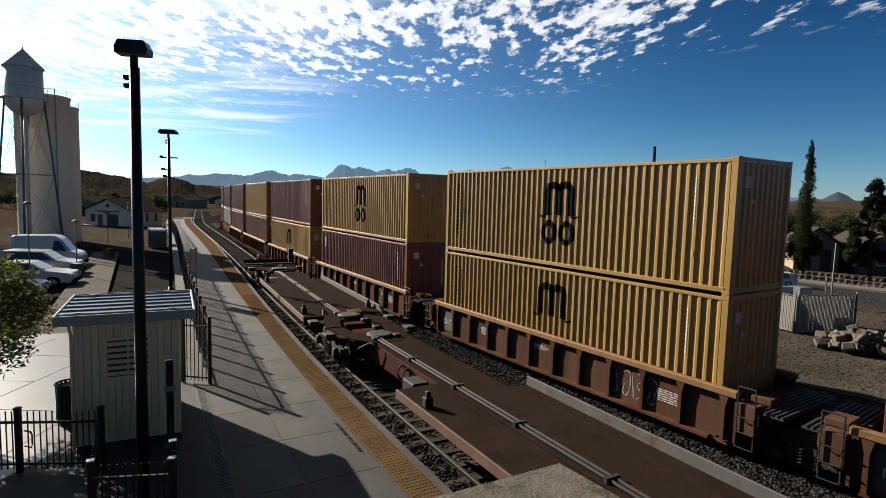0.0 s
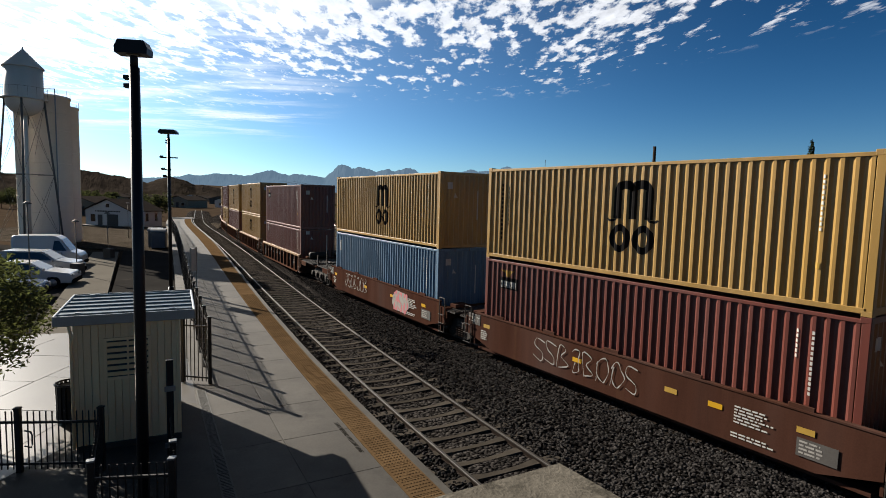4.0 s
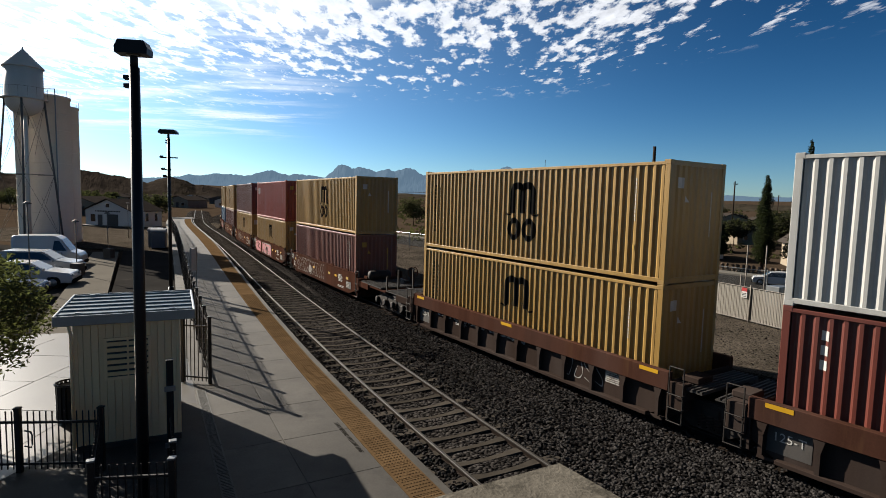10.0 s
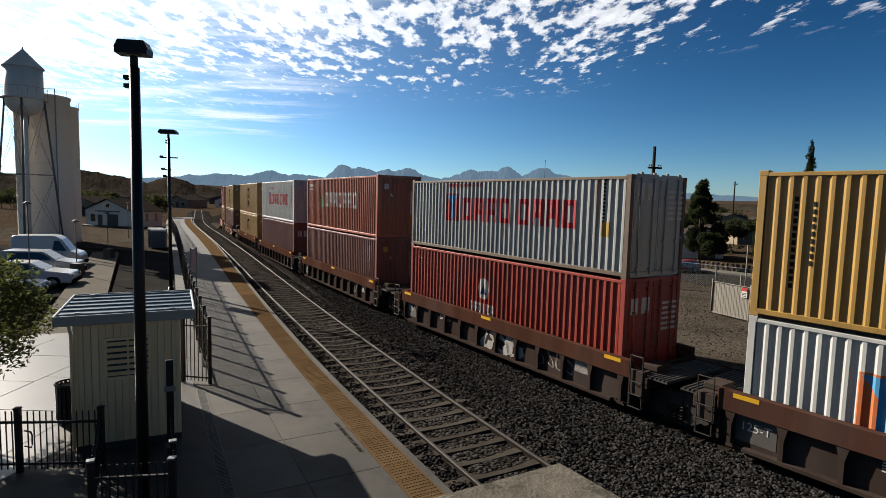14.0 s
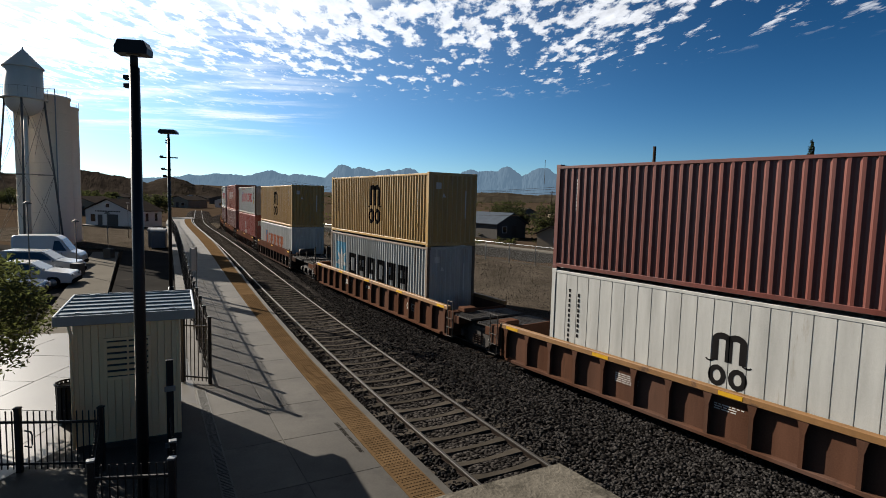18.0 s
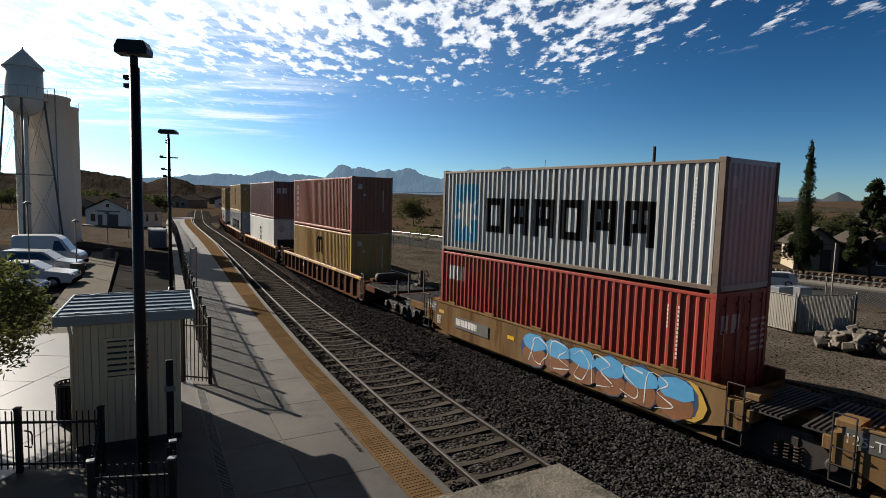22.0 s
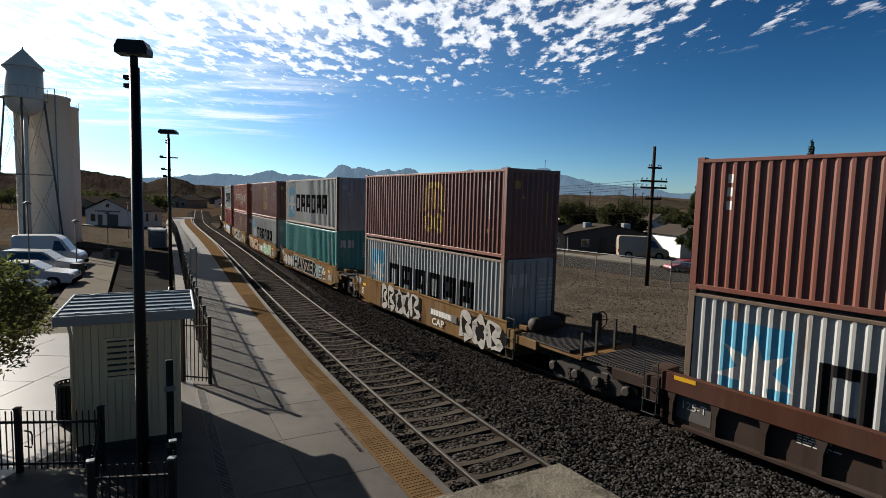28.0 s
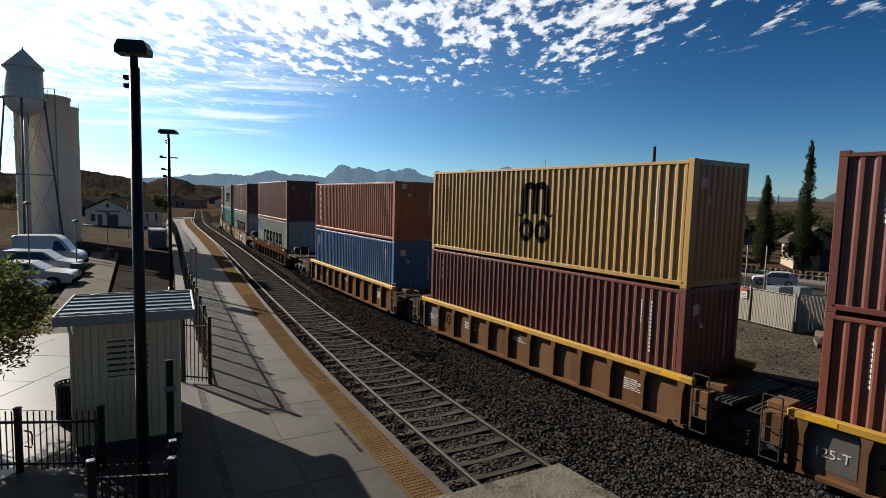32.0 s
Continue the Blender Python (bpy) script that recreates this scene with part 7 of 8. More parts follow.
def slat_fence(a, b, label, h=1.62):
    d = Vector((b[0] - a[0], b[1] - a[1], 0))
    f = empty("slatted_fence", pose(a[0], a[1], G, 0, 0, math.degrees(math.atan2(d.y, d.x))), label, "fence", "slatted enclosure")
    ln = d.length
    n = int(ln / 0.075)
    me = mesh_of("slat", boxes((-0.028, 0.028, -0.006, 0.006, 0.06, h)), SLATW)
    for i in range(n):
        part("slat", me, None, f, "", pose((i + 0.5) * ln / n, 0.008 * (i % 2), random.uniform(-0.015, 0.01)))
    for x in np.linspace(0, ln, max(2, int(ln / 2.2) + 1)):
        bm = bmesh.new()
        tube(bm, [(x, -0.03, 0), (x, -0.03, h + 0.12)], 0.035, 8)
        part("post", bm, LEGP, f)
    for z in (h, 0.1):
        bm = bmesh.new()
        tube(bm, [(0, -0.03, z), (ln, -0.03, z)], 0.02, 6)
        part("rail", bm, LEGP, f)
    return f


sf = slat_fence((13.75, 27.85), (15.35, 23.75), "pale slatted chain-link enclosure with a small warning sign", 1.66)
sg = part("warning_sign", boxes((1.75, 2.05, -0.085, -0.07, 1.15, 1.62)), SIGNW, sf, "white and red warning sign")
part("red_band", boxes((1.75, 2.05, -0.09, -0.086, 1.45, 1.62)), SIGNR, sg)
for z in (1.2, 1.27, 1.34):
    part("sign_bar", boxes((1.79, 2.01, -0.09, -0.086, z, z + 0.03)), TRIM["black"], sg)
slat_fence((15.45, 23.75), (18.6, 24.6), "pale slatted chain-link gate side of the enclosure", 1.66)
for x, y, w, d, h in ((16.0, 26.0, 0.9, 0.7, 1.75), (17.2, 26.4, 0.8, 0.7, 1.7)):
    cb = empty("signal_cabinet", pose(x, y, G, 0, 0, 20), "pale grey metal signal cabinet inside the enclosure", "cabinet")
    part("body", boxes((-w / 2, w / 2, -d / 2, d / 2, 0.05, h), bevel=0.02), GALV, cb)
    part("door", boxes((-w / 2 + 0.05, w / 2 - 0.05, -d / 2 - 0.015, -d / 2, 0.15, h - 0.1), bevel=0.006), GALV, cb)
for x, y, h in ((14.9, 27.0, 3.6), (15.6, 26.6, 3.6), (17.9, 25.2, 3.9), (14.4, 26.5, 2.2)):
    po = empty("steel_post", pose(x, y, G), "thin grey steel mast behind the slatted fence", "post")
    bm = bmesh.new()
    tube(bm, [(0, 0, 0), (0, 0, h)], 0.03, 8)
    part("mast", bm, LEGP, po)


def rubble():
    rnd = random.Random(8)
    for i in range(96):
        bm = bmesh.new()
        s_ = rnd.uniform(0.18, 0.36)
        bmesh.ops.create_cube(bm, size=1.0)
        for v in bm.verts:
            v.co = Vector((v.co.x * s_ * rnd.uniform(0.7, 1.5), v.co.y * s_ * rnd.uniform(0.7, 1.3), v.co.z * s_ * rnd.uniform(0.6, 1.1)))
        bmesh.ops.bevel(bm, geom=bm.edges[:], offset=s_ * 0.1, segments=1, affect="EDGES")
        k = rnd.random()
        a = rnd.uniform(0, 6.28)
        r = 1.25 * math.sqrt(rnd.random())
        x, y = 16.4 + r * math.cos(a) * 1.55 * 0.8 + r * math.sin(a) * 0.3, 21.0 + r * math.sin(a) * 0.8 - r * math.cos(a) * 0.5
        ob = part("concrete_block", bm, STONE, None, "", pose(x, y, G + 0.12 + max(0, 0.95 - r * 0.6) * rnd.random(), rnd.uniform(-40, 40), rnd.uniform(-40, 40), rnd.uniform(0, 180)))
        tagged(ob, "rough broken concrete block in a rubble heap", "rubble", "rubble heap")


rubble()


def utility_pole(x, y, h, arms, turn=35, r=0.14, label="tall dark timber utility pole with crossarms"):
    u = empty("utility_pole", pose(x, y, G, 0, 0, turn), label, "utility pole", "utility poles")
    bm = bmesh.new()
    tube(bm, [(0, 0, 0), (0, 0, h)], r, 10, r * 0.72)
    part("pole", bm, WOODP, u)
    for z, w in arms:
        part("crossarm", boxes((-w, w, -0.1 - r * 0.6, 0.0 - r * 0.6, z - 0.06, z + 0.06), bevel=0.01), WOODP, u)
        for xx in (-w + 0.08, -w * 0.55, w * 0.55, w - 0.08):
            bm = bmesh.new()
            lathe(bm, [(0.015, z + 0.06), (0.015, z + 0.12), (0.045, z + 0.13), (0.045, z + 0.2), (0.02, z + 0.22)], 8, Matrix.Translation((xx, -0.05 - r * 0.6, 0)))
            part("insulator", bm, PLASTICG, u)
    return u


utility_pole(13.75, 36.9, 9.25, ((7.85, 0.52), (6.98, 1.0), (6.55, 0.98), (5.82, 0.62)), 15)
for x, y, h in ((34, 130, 10.5), (47, 150, 11), (60, 175, 11), (73, 205, 11), (40, 118, 10), (52, 100, 10), (28, 145, 10.5), (96, 160, 11)):
    utility_pole(x, y, h, ((h - 0.5, 0.9),), 40, 0.15, "distant timber utility pole on the hillside")


def wire(a, b, sag, r=0.012):
    a, b = Vector(a), Vector(b)
    bm = bmesh.new()
    tube(bm, [a.lerp(b, k / 14) - Vector((0, 0, sag * 4 * (k / 14) * (1 - k / 14))) for k in range(15)], r, 5)
    tagged(part("overhead_wire", bm, WOODP), "thin black overhead wire sagging between poles", "cable", "overhead wires")


for dz, dx in ((7.0, -0.9), (7.0, 0.9), (6.6, -0.9), (6.6, 0.9), (5.85, 0.5), (4.9, 0.0)):
    wire((13.75 + dx, 36.9, dz + G), (-24.0 + dx, 84.0, dz + 0.4), 1.2)
wire((13.75, 36.9, 5.3), (29.0, 34.0, 2.6), 0.5)
wire((13.75, 36.9, 4.9), (24.6, 60.0, 3.6), 0.7)

tree(22.6, 48.6, G, "pine", 7.6, 2.0, 21, "tall bushy dark green pine by the street", 15000, 0.14)
tree(28.3, 48.9, G, "cypress", 8.3, 0.85, 22, "slender dark green cypress in a front garden", 11000, 0.10)
tree(28.4, 43.6, G, "cypress", 10.8, 0.72, 23, "tall slender dark green cypress in a front garden", 11000, 0.09)
tree(31.6, 40.8, G, "pine", 7.7, 1.7, 24, "dense dark green conifer at the yard's edge", 13000, 0.14)
tree(29.6, 45.5, G, "desert", 3.6, 1.6, 25, "dark rounded garden tree beside a cypress", 4000, 0.14)
tree(15.5, 78.0, G, "desert", 5.0, 3.0, 26, "dark broad tree behind the low houses", 4000, 0.22)
tree(24.5, 76.0, G, "desert", 5.6, 3.2, 27, "dark broad tree behind the low houses", 4500, 0.22)
tree(20.0, 82.0, G, "desert", 5.2, 3.4, 28, "dark broad tree behind the low houses", 4000, 0.24)
tree(30.0, 70.0, G, "desert", 4.6, 2.4, 29, "dark broad tree behind the low houses", 3500, 0.2)
tree(38.0, 60.0, G, "desert", 4.6, 2.4, 30, "dark broad tree beside a garden wall", 3500, 0.2)

for i in range(26):
    rq = random.Random(400 + i)
    d_ = rq.uniform(105, 260)
    tree(-0.62 * d_ + rq.uniform(-26, 12), d_, G, "desert", rq.uniform(3.2, 5.5), rq.uniform(2.0, 3.6), 160 + i, "dark spreading desert tree among the houses", 1300, 0.3)
for i, (x, y, h_, w_) in enumerate(((2.0, 92, 3.6, 2.4), (13.0, 98, 3.8, 2.6), (26.0, 92, 3.4, 2.4), (41.0, 78, 3.4, 2.2), (46.0, 64, 4.2, 2.4), (-6.0, 110, 5.0, 3.6), (40.0, 104, 5.0, 3.4), (55.0, 92, 4.8, 3.0), (52.0, 55, 4.0, 2.2), (13.0, 112, 5.0, 3.6))):
    tree(x, y, G, "desert", h_, w_, 130 + i, "dark spreading desert tree among the houses", 2600, 0.24)
house(10.9, 64.4, -38, 3.6, 8.0, 1.75, 2.6, STUCCO, SHINGLE, "small cream gabled house across the street", ((2.5, 1.1, 0.6, 0.5),), ())
h2 = house(13.9, 61.6, 8, 10.0, 6.0, 2.0, 2.9, GREYSIDE, SHINGLE, "long low grey building with rooftop coolers", ((2.0, 1.0, 0.8, 0.7), (6.0, 1.0, 0.8, 0.7)), ((4.2, 0.8, 1.7),))
for x, y in ((3.0, 2.0), (7.5, 1.6)):
    part("rooftop_cooler", boxes((x - 0.4, x + 0.4, y - 0.4, y + 0.4, 2.3, 3.2), bevel=0.03), GALV, h2)
house(7.6, 78.5, 40, 6.0, 8.0, 2.2, 3.6, GREYSIDE, mat("blue_grey_shingles", (0.10, 0.12, 0.15), 0.85, 0, 0.2, 1, 20, 0.3), "grey house with a blue-grey roof", ((1.5, 1.3, 0.8, 0.8),), ((3.5, 0.9, 1.9),))
house(24.5, 57.0, 10, 5.0, 6.0, 2.4, 3.2, WHITEP, SHINGLE, "pale grey garage building behind the pine", ((1.2, 1.3, 0.8, 0.8),), ((3.2, 1.6, 1.9),))
house(31.5, 49.5, -20, 3.4, 5.0, 2.4, 3.7, STUCCO, SHINGLE, "white house with a steep roof behind the cypresses", ((0.9, 1.4, 0.7, 1.0), (1.7, 2.7, 0.4, 0.4)), ((2.4, 0.8, 1.9),))
house(35.5, 46.5, -15, 5.5, 7.0, 2.5, 4.2, GREYSIDE, SHINGLE, "grey porch house half hidden by trees", ((1.4, 1.4, 0.9, 1.0), (4.0, 1.4, 0.9, 1.0)), ((2.7, 0.9, 1.9),))
house(34.0, 92.0, 25, 5.0, 6.0, 2.4, 3.8, WHITEP, SHINGLE, "small white gabled house far across town", ((2.5, 1.4, 1.0, 0.9),), ())
for i in range(34):
    rnd_ = random.Random(90 + i)
    house(rnd_.uniform(25, 170), rnd_.uniform(100, 230), rnd_.uniform(-30, 40), rnd_.uniform(7, 11), 8, 2.7, 4.0, (STUCCO, WHITEP, GREYSIDE)[i % 3], SHINGLE, "small distant house on the desert slope", ((2.0, 1.4, 1.0, 0.9),), ())
for i in range(44):
    rq = random.Random(700 + i)
    d_, a_ = rq.uniform(85, 300), radians(rq.uniform(14, 42))
    tree(d_ * math.sin(a_), d_ * math.cos(a_), G, "desert", rq.uniform(2.6, 5.0), rq.uniform(1.8, 3.4), 700 + i, "dark spreading desert tree among the houses", 900, 0.34)
red_car = vehicle(19.7, 45.3, 100, SUVP, 1.85, (1.35, -1.35), REDC, "dark red off-road car parked on a driveway", "car", suv_glass, 0.40)
suv = vehicle(23.3, 38.6, 62, SUVP, 1.9, (1.4, -1.4), WHITEC, "white sport utility car parked on the street", "car", suv_glass, 0.36)
vehicle(20.0, 55.5, -100, VAN, 1.95, (1.5, -1.4), car_paint("cream_vehicle_paint", (0.46, 0.40, 0.28)), "cream camper van parked beside a house", "van", van_glass, 0.36)


def garden_wall():
    w = empty("rubble_wall", Matrix(), "low dry-stone garden wall along the pavement", "wall")
    rnd = random.Random(12)
    mes = []
    for k in range(6):
        bm = bmesh.new()
        bmesh.ops.create_icosphere(bm, subdivisions=1, radius=0.17)
        for v in bm.verts:
            v.co = Vector((v.co.x * rnd.uniform(0.8, 1.3), v.co.y * rnd.uniform(0.8, 1.2), v.co.z * rnd.uniform(0.6, 1.0)))
        mes.append(mesh_of("stone", bm, mat("brown_field_stone", (0.16, 0.12, 0.09), 0.9, 0, 0.3, 3, 30, 0.3, per_piece=0.3)))
    for i in range(110):
        a, row = i // 3 * 0.42 + 0.5, i % 3
        x, y = st(a + rnd.uniform(-0.05, 0.05), 12.0)
        part("stone", mes[i % 6], None, w, "", pose(x, y, G + 0.12 + row * 0.22, rnd.uniform(0, 90), rnd.uniform(0, 90), rnd.uniform(0, 180)))


garden_wall()


def lower_street():
    """Sets all that stands past the yard on the lower ground: the near part keeps its bearing, further off and larger; the far part drops onto the land."""
    grow = 1.4
    out = Matrix.Translation(EYE) @ Matrix.Diagonal((grow, grow, grow, 1)) @ Matrix.Translation(-Vector(EYE))
    keep = ("yard", "trackbed", "rail", "fence_panel", "slatted_fence", "signal_cabinet", "steel_post", "concrete_block", "ground", "overhead_wire", "sleepers", "well_car", "shipping_container")
    for ob in list(scene.collection.objects):
        if ob.parent is not None or ob.type not in ("MESH", "EMPTY") or ob.name.split(".")[0] in keep:
            continue
        p = ob.matrix_basis.translation if ob.type == "EMPTY" or not ob.data else ob.matrix_basis @ (sum((v.co for v in ob.data.vertices), Vector()) / max(1, len(ob.data.vertices)))
        if ob.name.startswith("rubble_wall"):
            p = Vector((20, 40, 0))
        if p.x < -0.3 * p.y or (p.x - 12.6) * 0.768 + (p.y - 41.4) * 0.64 < 0.8:
            continue
        d = math.hypot(p.x, p.y)
        if d < 125:
            ob.matrix_basis = out @ ob.matrix_basis
        else:
            ob.matrix_basis = Matrix.Translation((0, 0, far_height(p.x, p.y) - p.z)) @ ob.matrix_basis
    for ob, k in ((suv, 0.84), (red_car, 0.84)):
        ob.scale = (k, k, k)


lower_street()


# ---- scattered stones and scrub ----
def scatter_stones(name, label, place, count, lo, hi, material, seed):
    rnd = random.Random(seed)
    vs, fs = [], []
    tpl_v = [(1, 0, 0), (-1, 0, 0), (0, 1, 0), (0, -1, 0), (0, 0, 1), (0.7, 0.7, 0.5), (-0.7, 0.6, 0.55), (-0.6, -0.7, 0.5), (0.7, -0.7, 0.45)]
    tpl_f = [(0, 2, 5), (2, 1, 6), (1, 3, 7), (3, 0, 8), (5, 2, 6), (6, 1, 7), (7, 3, 8), (8, 0, 5), (4, 5, 6), (4, 6, 7), (4, 7, 8), (4, 8, 5)]
    for _ in range(count):
        p = place(rnd)
        if p is None:
            continue
        s_ = rnd.uniform(lo, hi)
        rot = Euler((rnd.uniform(-0.6, 0.6), rnd.uniform(-0.6, 0.6), rnd.uniform(0, 6.28))).to_matrix()
        i = len(vs)
        for q in tpl_v:
            v = rot @ Vector((q[0] * s_ * rnd.uniform(0.7, 1.2), q[1] * s_ * rnd.uniform(0.7, 1.2), q[2] * s_ * rnd.uniform(0.6, 1.1)))
            vs.append((p[0] + v.x, p[1] + v.y, p[2] + v.z))
        fs += [tuple(i + k for k in f) for f in tpl_f]
    me = bpy.data.meshes.new(name)
    me.from_pydata(vs, [], fs)
    me.materials.append(material)
    return tagged(new(name, me), label, name.replace("_", " "), "", "stuff")


def island_mat():
    m = mat("loose_ballast_stone", (0.026, 0.0242, 0.0232), 0.85, 0, 0.3, 3, 40, 0.3)
    nt = m.node_tree
    bs = nt.nodes["Principled BSDF"]
    src = bs.inputs["Base Color"].links[0].from_socket
    geo, rng, hsv = nt.nodes.new("ShaderNodeNewGeometry"), nt.nodes.new("ShaderNodeMapRange"), nt.nodes.new("ShaderNodeHueSaturation")
    rng.inputs[3].default_value, rng.inputs[4].default_value = 0.1, 3.3
    nt.links.new(geo.outputs["Random Per Island"], rng.inputs[0])
    nt.links.new(rng.outputs[0], hsv.inputs["Value"])
    nt.links.new(src, hsv.inputs["Color"])
    nt.links.new(hsv.outputs["Color"], bs.inputs["Base Color"])
    return m


STONES = island_mat()


def ballast_place(rnd):
    u = rnd.random()
    s_ = -10 + 60 * u ** 1.8
    wide = (MAIN.at(s_ - 1) - NEAR.at(s_)).length
    o = rnd.uniform(-1.55, wide - 1.35)
    if abs(abs(o) - 0.83) < 0.1:
        return None
    z = -0.165 if abs(o) < 0.9 else -0.10 if o < 1.5 else -0.13 + (LOW - 0.02) * max(0.0, min(1.0, (o - wide + 4.3) / 2.3))
    p = NEAR.at(s_, o)
    return (p.x, p.y, z)


scatter_stones("ballast_stones", "loose crushed ballast stones between the tracks", ballast_place, 52000, 0.024, 0.054, STONES, 5)


def yard_place(rnd):
    a, b = rnd.uniform(-32, 20), rnd.uniform(-16, -0.8)
    x, y = st(a, b)
    return (x, y, G + 0.015)


scatter_stones("yard_gravel", "scattered loose stones on the gravel yard", yard_place, 9000, 0.018, 0.042, STONES, 6)


def scrub_bushes():
    """Low desert bushes over the slopes."""
    rnd = random.Random(31)
    vs, fs = [], []
    for _ in range(3600):
        a = rnd.uniform(-1.0, 1.05)
        d = rnd.uniform(95, 520)
        x, y = d * math.sin(a), d * math.cos(a)
        if -75 < x - (-0.42 * y) < 12 and d < 260:
            continue
        z = far_height(x, y)
        r = rnd.uniform(0.4, 1.3)
        for _ in range(16):
            c = Vector((rnd.gauss(0, r * 0.5), rnd.gauss(0, r * 0.5), abs(rnd.gauss(0.3 * r, r * 0.3))))
            i = len(vs)
            q = [Vector((rnd.gauss(0, r * 0.35), rnd.gauss(0, r * 0.35), rnd.gauss(0, r * 0.3))) for _ in range(3)]
            vs += [(x + c.x + w.x, y + c.y + w.y, z + max(0, c.z + w.z)) for w in q]
            fs.append((i, i + 1, i + 2))
    me = bpy.data.meshes.new("desert_scrub")
    me.from_pydata(vs, [], fs)
    me.materials.append(SCRUB)
    tagged(new("desert_scrub", me), "low grey-green desert scrub on the slopes", "scrub", "", "stuff")


scrub_bushes()


# ---- hills and mountains ----
def ridge(name, label, material, a0, a1, dist, depth, base, peaks, rough, seed, steps=160, rows=9, grain=1.0):
    """A ridge seen across the plain: summits (bearing in degrees, height, width in degrees)."""
    vs, fs = [], []
    for i in range(steps):
        a = a0 + (a1 - a0) * i / (steps - 1)
        top = base
        for pa, ph, pw in peaks:
            q = max(0.0, 1 - abs(a - pa) / (pw * 1.35))
            top = max(top, base + (ph - base) * (q * q * (3 - 2 * q) * 0.6 + q * 0.4))
        for j in range(rows):
            k = j / (rows - 1)
            d = dist - depth * (1 - k)
            n1 = noise.fractal(Vector((a * 0.42 * grain + seed, k * 3.0 * grain, seed)), 0.62, 2.1, 9) + 0.35 * (0.5 - abs(noise.noise(Vector((a * 1.7 * grain, k * 9.0, seed)))))
            z = top * (k ** 1.3) + rough * top * n1 * (0.3 + 0.7 * k) - (1 - k) * 6
            x, y = d * math.sin(radians(a)), d * math.cos(radians(a))
            vs.append((x, y, z))
    for i in range(steps - 1):
        for j in range(rows - 1):
            p = i * rows + j
            fs.append((p, p + rows, p + rows + 1, p + 1))
    me = bpy.data.meshes.new(name)
    me.from_pydata(vs, [], fs)
    me.materials.append(material)
    return tagged(new(name, me), label, "mountains", "", "structure")


HAZE = mat("mountain_rock_haze_glow", (0.03, 0.04, 0.05), 1.0, 0, 0.25, 0.004, 0.05, 0, spec=0.0)
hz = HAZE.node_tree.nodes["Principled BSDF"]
hz.inputs["Emission Color"].default_value, hz.inputs["Emission Strength"].default_value = (0.046, 0.072, 0.100, 1), 0.85   # blue haze of the air between, put into the rock as a glow
HILL = mat("dark_brown_scrub_hill", (0.050, 0.041, 0.034), 1.0, 0, 0.6, 0.05, 0.6, 0, (0.028, 0.023, 0.016), 0.6, spec=0.1)
HILL2 = mat("pale_desert_slope", (0.066, 0.056, 0.042), 1.0, 0, 0.5, 0.04, 0.5, 0, (0.035, 0.031, 0.024), 0.5, spec=0.1)
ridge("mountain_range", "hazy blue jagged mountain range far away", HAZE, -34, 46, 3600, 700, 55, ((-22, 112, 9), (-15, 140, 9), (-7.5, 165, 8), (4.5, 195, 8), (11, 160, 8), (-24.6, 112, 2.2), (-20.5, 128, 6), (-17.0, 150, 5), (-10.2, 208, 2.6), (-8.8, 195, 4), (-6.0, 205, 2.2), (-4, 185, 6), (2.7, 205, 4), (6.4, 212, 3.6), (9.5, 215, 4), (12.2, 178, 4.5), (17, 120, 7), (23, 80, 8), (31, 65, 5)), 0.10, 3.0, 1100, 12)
ridge("hill_west", "dark brown scrub-covered hill behind the town", HILL, -60, -17, 420, 170, 4, ((-48, 24, 14), (-33.7, 17.5, 9), (-28.6, 11.5, 4), (-26.3, 15.5, 3.6), (-23.5, 11, 3.5), (-20, 7.5, 5)), 0.07, 9.0, 420, 28)
ridge("hill_east", "pale desert slope dotted with scrub", HILL2, -16, 60, 560, 330, 7, ((-4, 10, 9), (5.5, 13.5, 8), (12, 13, 7), (17.7, 14, 7), (27, 8, 9), (36, 6, 8)), 0.08, 14.0, 480, 28)
PEAK = mat("dark_peak_rock_haze_glow", (0.035, 0.036, 0.034), 1.0, 0, 0.4, 0.03, 0.3, 0, spec=0.0)
pk = PEAK.node_tree.nodes["Principled BSDF"]
pk.inputs["Emission Color"].default_value, pk.inputs["Emission Strength"].default_value = (0.046, 0.060, 0.075, 1), 0.35   # thinner air: a fainter haze glow put into the rock
ridge("hill_peak", "dark lone rocky peak beyond the town", PEAK, 27, 44, 900, 160, 6, ((35.2, 29, 1.7), (33.4, 20, 2.6), (37.4, 18, 2.8), (30.5, 11, 3.5)), 0.06, 21.0, 120, 14)
mast = empty("radio_mast", pose(13.4 * 40, 3000, 100), "thin distant radio mast on the mountain", "mast")
bm = bmesh.new()
tube(bm, [(0, 0, 0), (0, 0, 130)], 1.3, 5)
part("mast", bm, BLACK, mast)

# ---- the empty spine train on the near track ----
SPEED2 = 15.2
SPINE_END = 20.2     # where its last wagon ends at the start
SPINE_LEN = 17.8
FLAT = []
KERBPALE = mat("pale_worn_guide_rail", (0.13, 0.12, 0.11), 0.7, 0.2, 0.35, 3, 40, 0.1, (0.09, 0.06, 0.04), 0.5)
EDGE = mat("rusty_ochre_deck_edge", (0.13, 0.066, 0.035), 0.75, 0, 0.35, 3, 40, 0.1, (0.09, 0.05, 0.03), 0.5)


